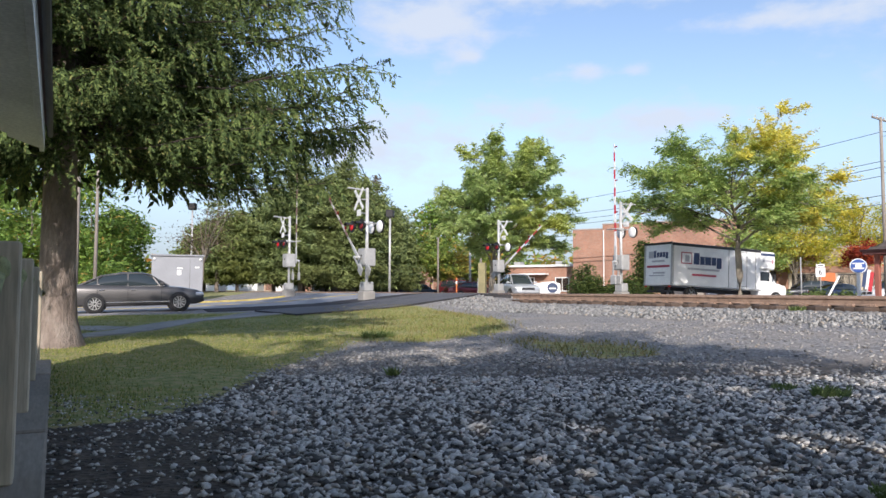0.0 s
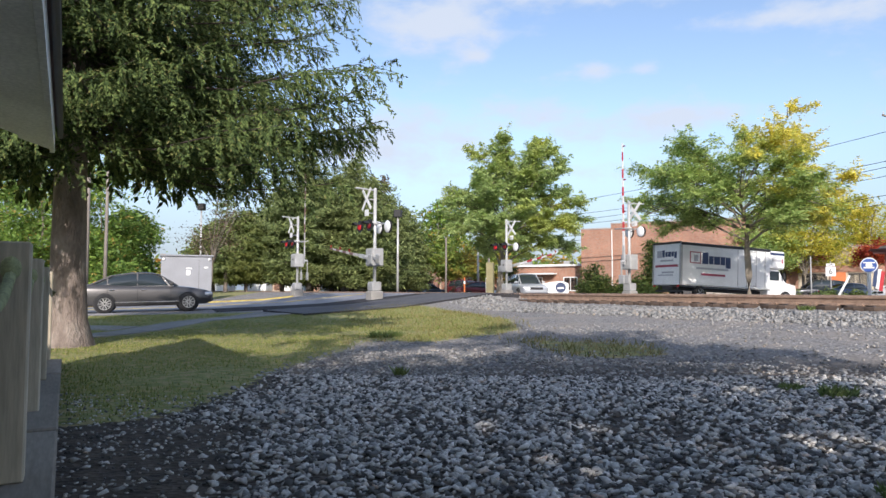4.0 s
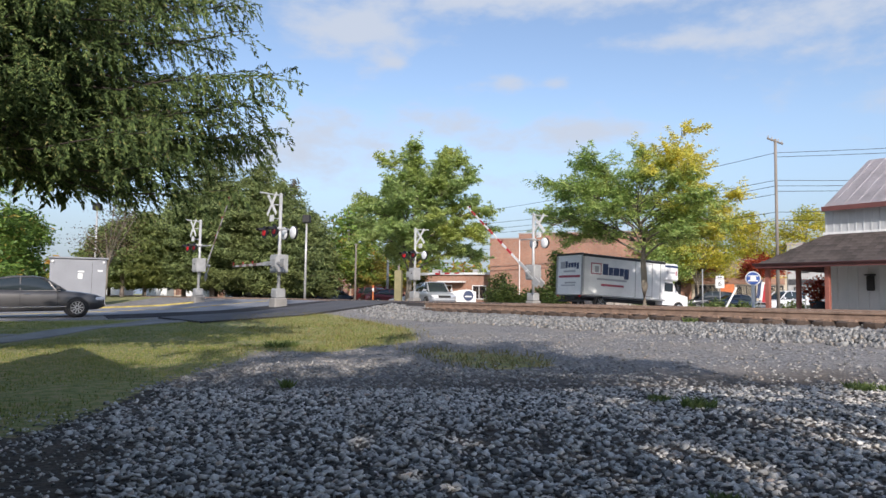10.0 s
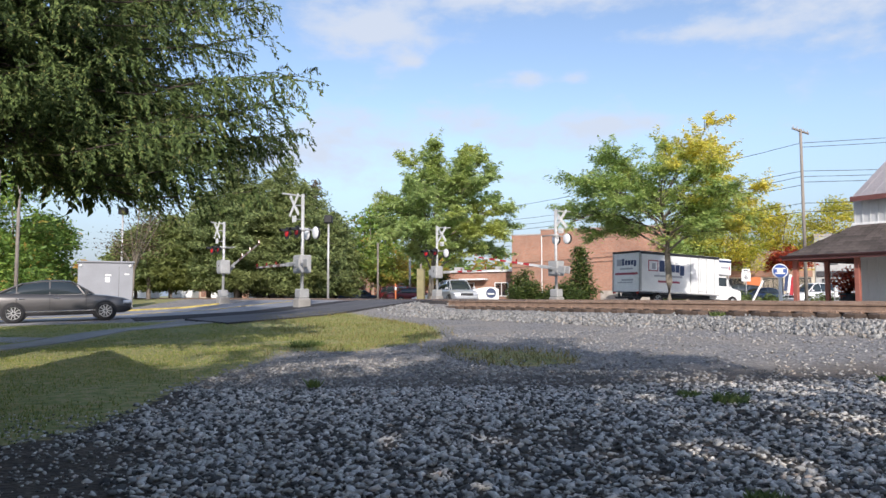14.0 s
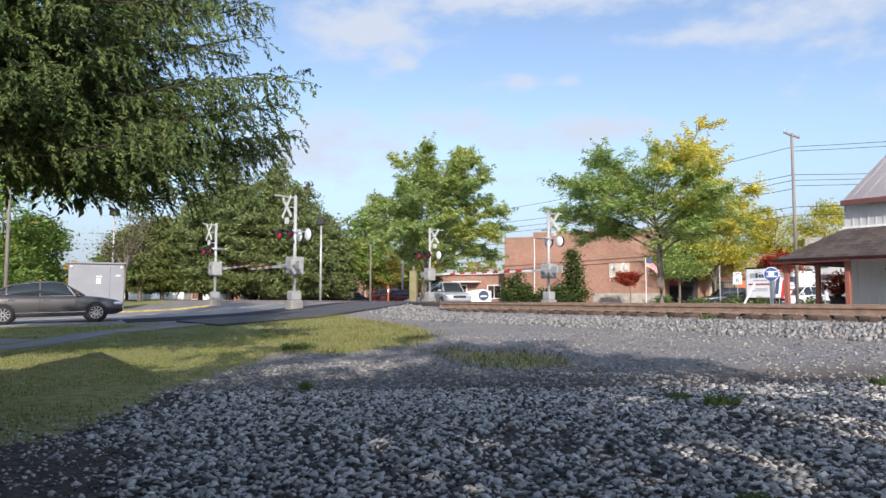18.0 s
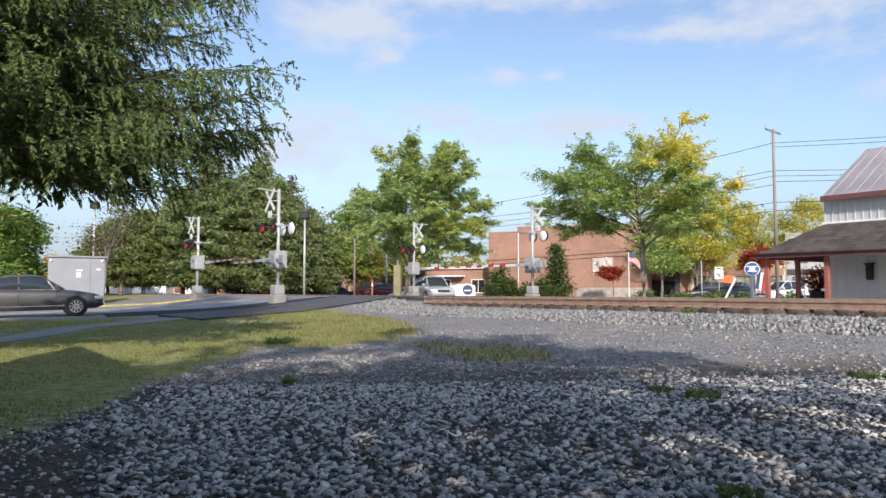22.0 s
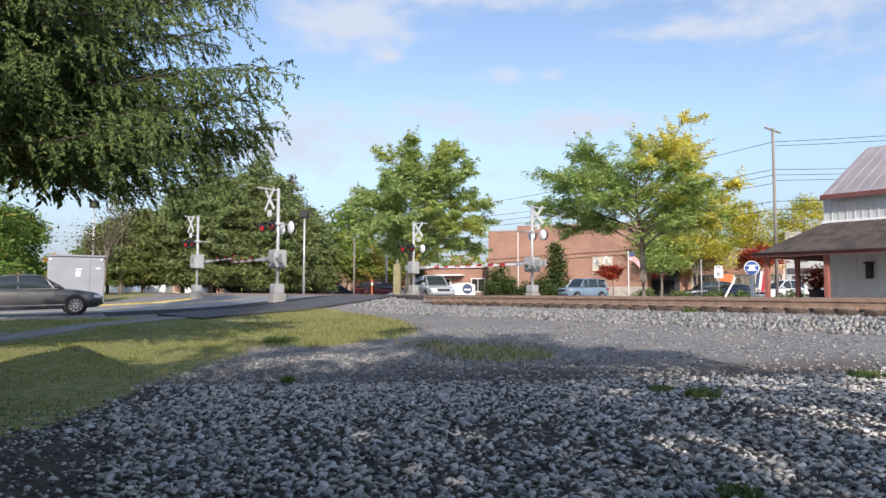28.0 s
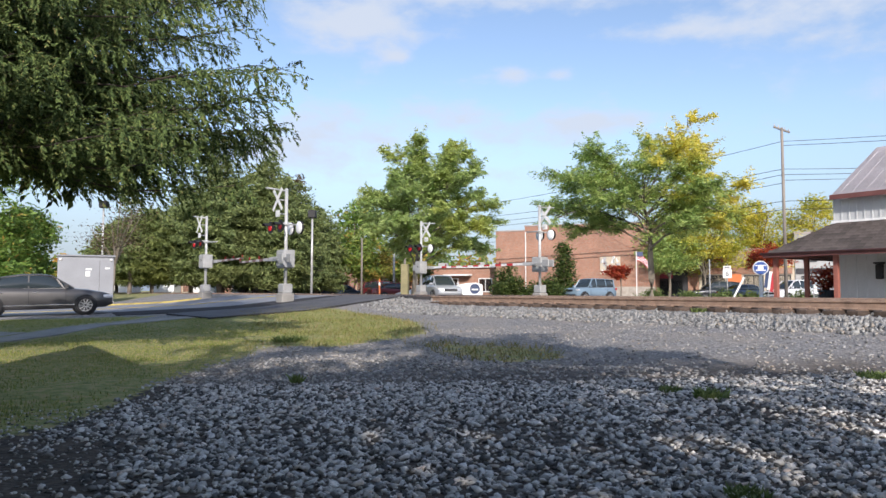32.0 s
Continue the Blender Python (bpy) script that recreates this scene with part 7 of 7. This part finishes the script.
def text_part(parent, body, size, m, material):
    cu = bpy.data.curves.new("numeral", "FONT")
    cu.body, cu.size, cu.align_x, cu.align_y, cu.extrude = body, size, "CENTER", "CENTER", 0.004
    ob = new("numeral", cu)
    dg = bpy.context.evaluated_depsgraph_get()
    me = bpy.data.meshes.new_from_object(ob.evaluated_get(dg))
    bpy.data.objects.remove(ob)
    me.materials.clear()
    me.materials.append(material)
    o = new("numeral", me)
    o.parent = parent
    o.matrix_basis = m
    return o


def signs():
    # white route shield with the number 6
    x, y = 20.4, 52.0
    s = thing("route_sign", pose(x, y, gz(x, y), 0, 0, -20), "white route sign with a black number 6", "road sign")
    bm = bmesh.new()
    rod(bm, (0, 0, 0), (0, 0, 2.9), 0.035, seg=8)
    part("post", bm, M_case, s)
    wall_box(s, "plate", -0.31, 0.31, -0.06, -0.035, 1.85, 2.5, M_white, "", 0.01)
    wall_box(s, "upper_plate", -0.27, 0.27, -0.06, -0.035, 2.54, 2.74, M_white)
    wall_box(s, "arrow_bar", -0.16, 0.16, -0.068, -0.062, 2.61, 2.67, M_black)
    text_part(s, "6", 0.52, pose(0, -0.066, 2.16, 90, 0, 0), M_black)
    # round blue sign on a white post
    x, y = 18.9, 43.0
    b = thing("round_sign", pose(x, y, gz(x, y), 0, 0, -20), "round blue and white sign on a pale post", "sign")
    bm = bmesh.new()
    rod(bm, (0, 0, 0), (0, 0, 2.2), 0.1, seg=10)
    part("post", bm, M_white, b, "white post")
    for r, yy, mm, nm in ((0.44, -0.13, M_white, "disc"), (0.385, -0.16, M_bluesign, "blue_face"), (0.17, -0.18, M_white, "emblem")):
        bm = bmesh.new()
        rod(bm, (0, yy, 2.3), (0, yy + 0.02, 2.3), r, seg=26)
        part(nm, bm, mm, b)
    wall_box(b, "emblem_bar", -0.28, 0.28, -0.19, -0.165, 2.12, 2.2, M_white)
    wall_box(b, "emblem_bar", -0.3, 0.3, -0.19, -0.165, 2.42, 2.48, M_white)
    # leaning white bar
    l = thing("leaning_bar", pose(19.6, 49.5, gz(19.6, 49.5), 0, 28, 0), "white bar leaning over the flower bed", "bar")
    bm = bmesh.new()
    rod(bm, (0, 0, -0.1), (0, 0, 2.1), 0.07, seg=8)
    part("bar", bm, M_white, l)
    # striped flag on a white pole
    f = thing("flag", pose(16.4, 60.0, gz(16.4, 60.0), 0, 0, 0), "striped red and white flag drooping from a pole", "flag")
    bm = bmesh.new()
    rod(bm, (-0.55, 0, 0), (-0.55, 0, 4.3), 0.035, seg=8)
    part("flagpole", bm, M_white, f)
    for k in range(9):
        bm = bmesh.new()
        n = 8
        loft(bm, [[(-0.5 + 1.3 * t, 0.1 * math.sin(t * 7) + yy, 4.25 - 1.35 * t * t - 0.3 * t - k * 0.085 * (1 - 0.3 * t) - dz) for yy, dz in ((-0.005, 0), (0.005, 0), (0.005, 0.08 * (1 - 0.3 * t)), (-0.005, 0.08 * (1 - 0.3 * t)))] for t in [i / n for i in range(n + 1)]])
        part("flag_stripe", bm, M_redband if k % 2 == 0 else M_whiteband, f)
    wall_box(f, "flag_canton", -0.5, 0.0, -0.03, -0.012, 3.85, 4.24, M_navy)
    # banner on the tall pole
    bn = thing("banner", pose(22.3, 49.7, gz(22.3, 49.7), 0, 0, -20), "hanging blue, white and red cloth banner", "banner")
    bm = bmesh.new()
    rod(bm, (0.05, 0.03, 0), (0.05, 0.03, 2.6), 0.025, seg=6)
    part("rod", bm, M_case, bn)
    for k, mm in enumerate((M_navy, M_white, M_redband)):
        bm = bmesh.new()
        box(bm, (0.22, 0.015, 1.3), (-0.28 + k * 0.2, 0.02 * (k % 2), 1.75 - 0.12 * k), Matrix(), 0.004)
        part("banner_strip", bm, mm, bn, "", at=pose(0, 0, 0, 0, 8, 0))
    # white arched board with a dark oval emblem, by the car park
    w = thing("arched_board", pose(1.1, 50.5, gz(1.1, 50.5), 0, 0, 0), "white arched board with a dark oval emblem", "sign")
    bm = bmesh.new()
    loft(bm, [[(x, yy, z) for x, z in [(-1.5, 0.0), (-1.5, 0.7), (-0.9, 1.15), (0, 1.35), (0.7, 1.4), (1.2, 1.25), (1.2, 0.0)]] for yy in (0, 0.15)])
    part("board", bm, M_white, w)
    bm = bmesh.new()
    rod(bm, (0.65, -0.05, 0.95), (0.65, -0.004, 0.95), 0.36, seg=22)
    part("emblem", bm, M_navy, w)
    wall_box(w, "emblem_bar", 0.42, 0.88, -0.07, -0.055, 0.85, 0.95, M_white)
    wall_box(w, "leg", -1.3, -1.2, 0.03, 0.12, -0.1, 0.0, M_case)
    for x, y, m1 in ((-4.9, 48.5, M_orange), (-3.35, 48.0, M_white)):
        p = thing("marker_post", pose(x, y, gz(x, y)), "slim orange and white marker post" if m1 is M_orange else "slim white marker post", "post", "marker posts")
        bm = bmesh.new()
        rod(bm, (0, 0, 0), (0, 0, 1.35), 0.05, seg=10)
        part("post", bm, m1, p)
        wall_box(p, "band", -0.056, 0.056, -0.056, 0.056, 0.9, 1.1, M_whiteband)
    k = thing("signal_case", pose(-2.75, 42.3, gz(-2.75, 42.3), 0, 0, -10), "tall tan signal case behind the mast", "case")
    wall_box(k, "body", -0.22, 0.22, -0.2, 0.2, 0, 2.0, M_tan, "", 0.03)
    n = thing("notice_board", pose(25.2, 47.5, gz(25.2, 47.5), 0, 0, -30), "framed notice board on two legs", "notice board")
    for x0 in (-0.75, 0.68):
        wall_box(n, "leg", x0, x0 + 0.07, -0.03, 0.03, 0, 1.9, M_case)
    wall_box(n, "panel", -0.68, 0.68, -0.02, 0.02, 0.7, 1.8, M_white)
    wall_box(n, "print", -0.5, 0.5, -0.03, -0.022, 0.95, 1.6, M_greyprint)


signs()


def far_woods():
    rng = np.random.default_rng(77)
    c = []
    for k in range(900):
        a = rng.uniform(-1.15, 0.9)
        d = rng.uniform(150, 190)
        h = 3 + 6.5 * (0.5 + 0.5 * noise.noise((a * 9, 0, 0))) * rng.random() ** 0.6
        c.append((d * math.sin(a), d * math.cos(a), h))
    leaf_cloud("far_woods", np.array(c), 1.8, 26, 0.9, rng, M_midtree, None, 0.1, 0.8)
    ob = bpy.data.objects["far_woods"]
    tagged(ob, "far line of green and rust-coloured woods", "woods", kind="stuff")


far_woods()


# ---------------------------------------------------------------- what moves
def motions():
    lift = {
        "A": ((0, 90), (5.3, 90), (6, 86), (7, 75), (8, 63), (9, 51), (10, 43), (11, 36), (12, 30), (13, 23), (14, 12), (14.8, 4), (15.6, 0), (32, 0)),
        "B": ((0, 38), (1, 33), (2, 26), (3, 17), (3.5, 12), (4.5, 4), (5.5, 1), (6.2, 0), (32, 0)),
        "C": ((0, 33), (1, 29), (2, 23), (3, 16), (3.5, 13), (4.5, 5), (5.5, 2), (6.5, 0), (32, 0)),
        "D": ((0, 90), (4.6, 90), (5.5, 83), (6, 77), (7, 69), (8, 59), (9, 48), (10, 39), (11, 31), (12, 24), (13, 17), (14, 8), (14.8, 3), (15.6, 0), (32, 0)),
    }
    for k, rows in lift.items():
        g, p, heading = GATES[k]
        walk(g, [(t, pose(*p, 0, 0, heading) @ pose(0, 0, 0, 0, -e, 0)) for t, e in rows])
    drive = ((0, 7.3, 41.3, 28.8), (12.3, 7.3, 41.3, 28.8), (13, 7.75, 41.55, 28.8), (13.5, 8.45, 41.93, 28.8), (14, 9.55, 42.55, 29.3), (14.5, 11.5, 43.7, 31), (15.5, 15.2, 46.7, 35), (16.5, 18.6, 50.2, 39), (17, 20.2, 52.2, 40), (17.5, 22.0, 54.3, 40), (18, 24.0, 56.6, 40), (18.5, 26.1, 59.0, 40), (20, 33, 67, 40), (23, 46, 82, 40), (32, 95, 140, 40))
    walk(TRUCK, [(t, pose(x, y, 0.42 - 0.3 * smooth(12.5, 17, t), 0, 2.6 * (1 - smooth(13, 17, t)), rz)) for t, x, y, rz in drive])
    pas = ((0, 14.6, 50.2, 172), (1, 10.4, 50.9, 172), (1.5, 8.2, 51.3, 171), (2, 6.1, 51.7, 169), (2.5, 4.4, 52.0, 167), (3, 2.5, 52.5, 165), (3.5, 0.4, 53.0, 166), (4.2, -1.4, 53.5, 168), (4.8, -1.7, 53.6, 168), (32, -1.7, 53.6, 168))
    walk(PASSING, [(t, pose(x, y, 0.12, 0, 0, rz)) for t, x, y, rz in pas])
    go = ((0, 95, 112), (18, 50, 82), (21, 33, 71.5), (23, 25.2, 66.2), (24, 21.3, 63.6), (24.5, 19.4, 62.4), (25, 17.5, 61.1), (25.5, 15.6, 59.9), (26.3, 13.2, 58.3), (27, 11.8, 57.4), (27.5, 11.3, 57.1), (28, 11.2, 57.0), (32, 11.2, 57.0))
    walk(BRONCO, [(t, pose(x, y, 0.12, 0, 0, RHEAD + 185)) for t, x, y in go])


motions()
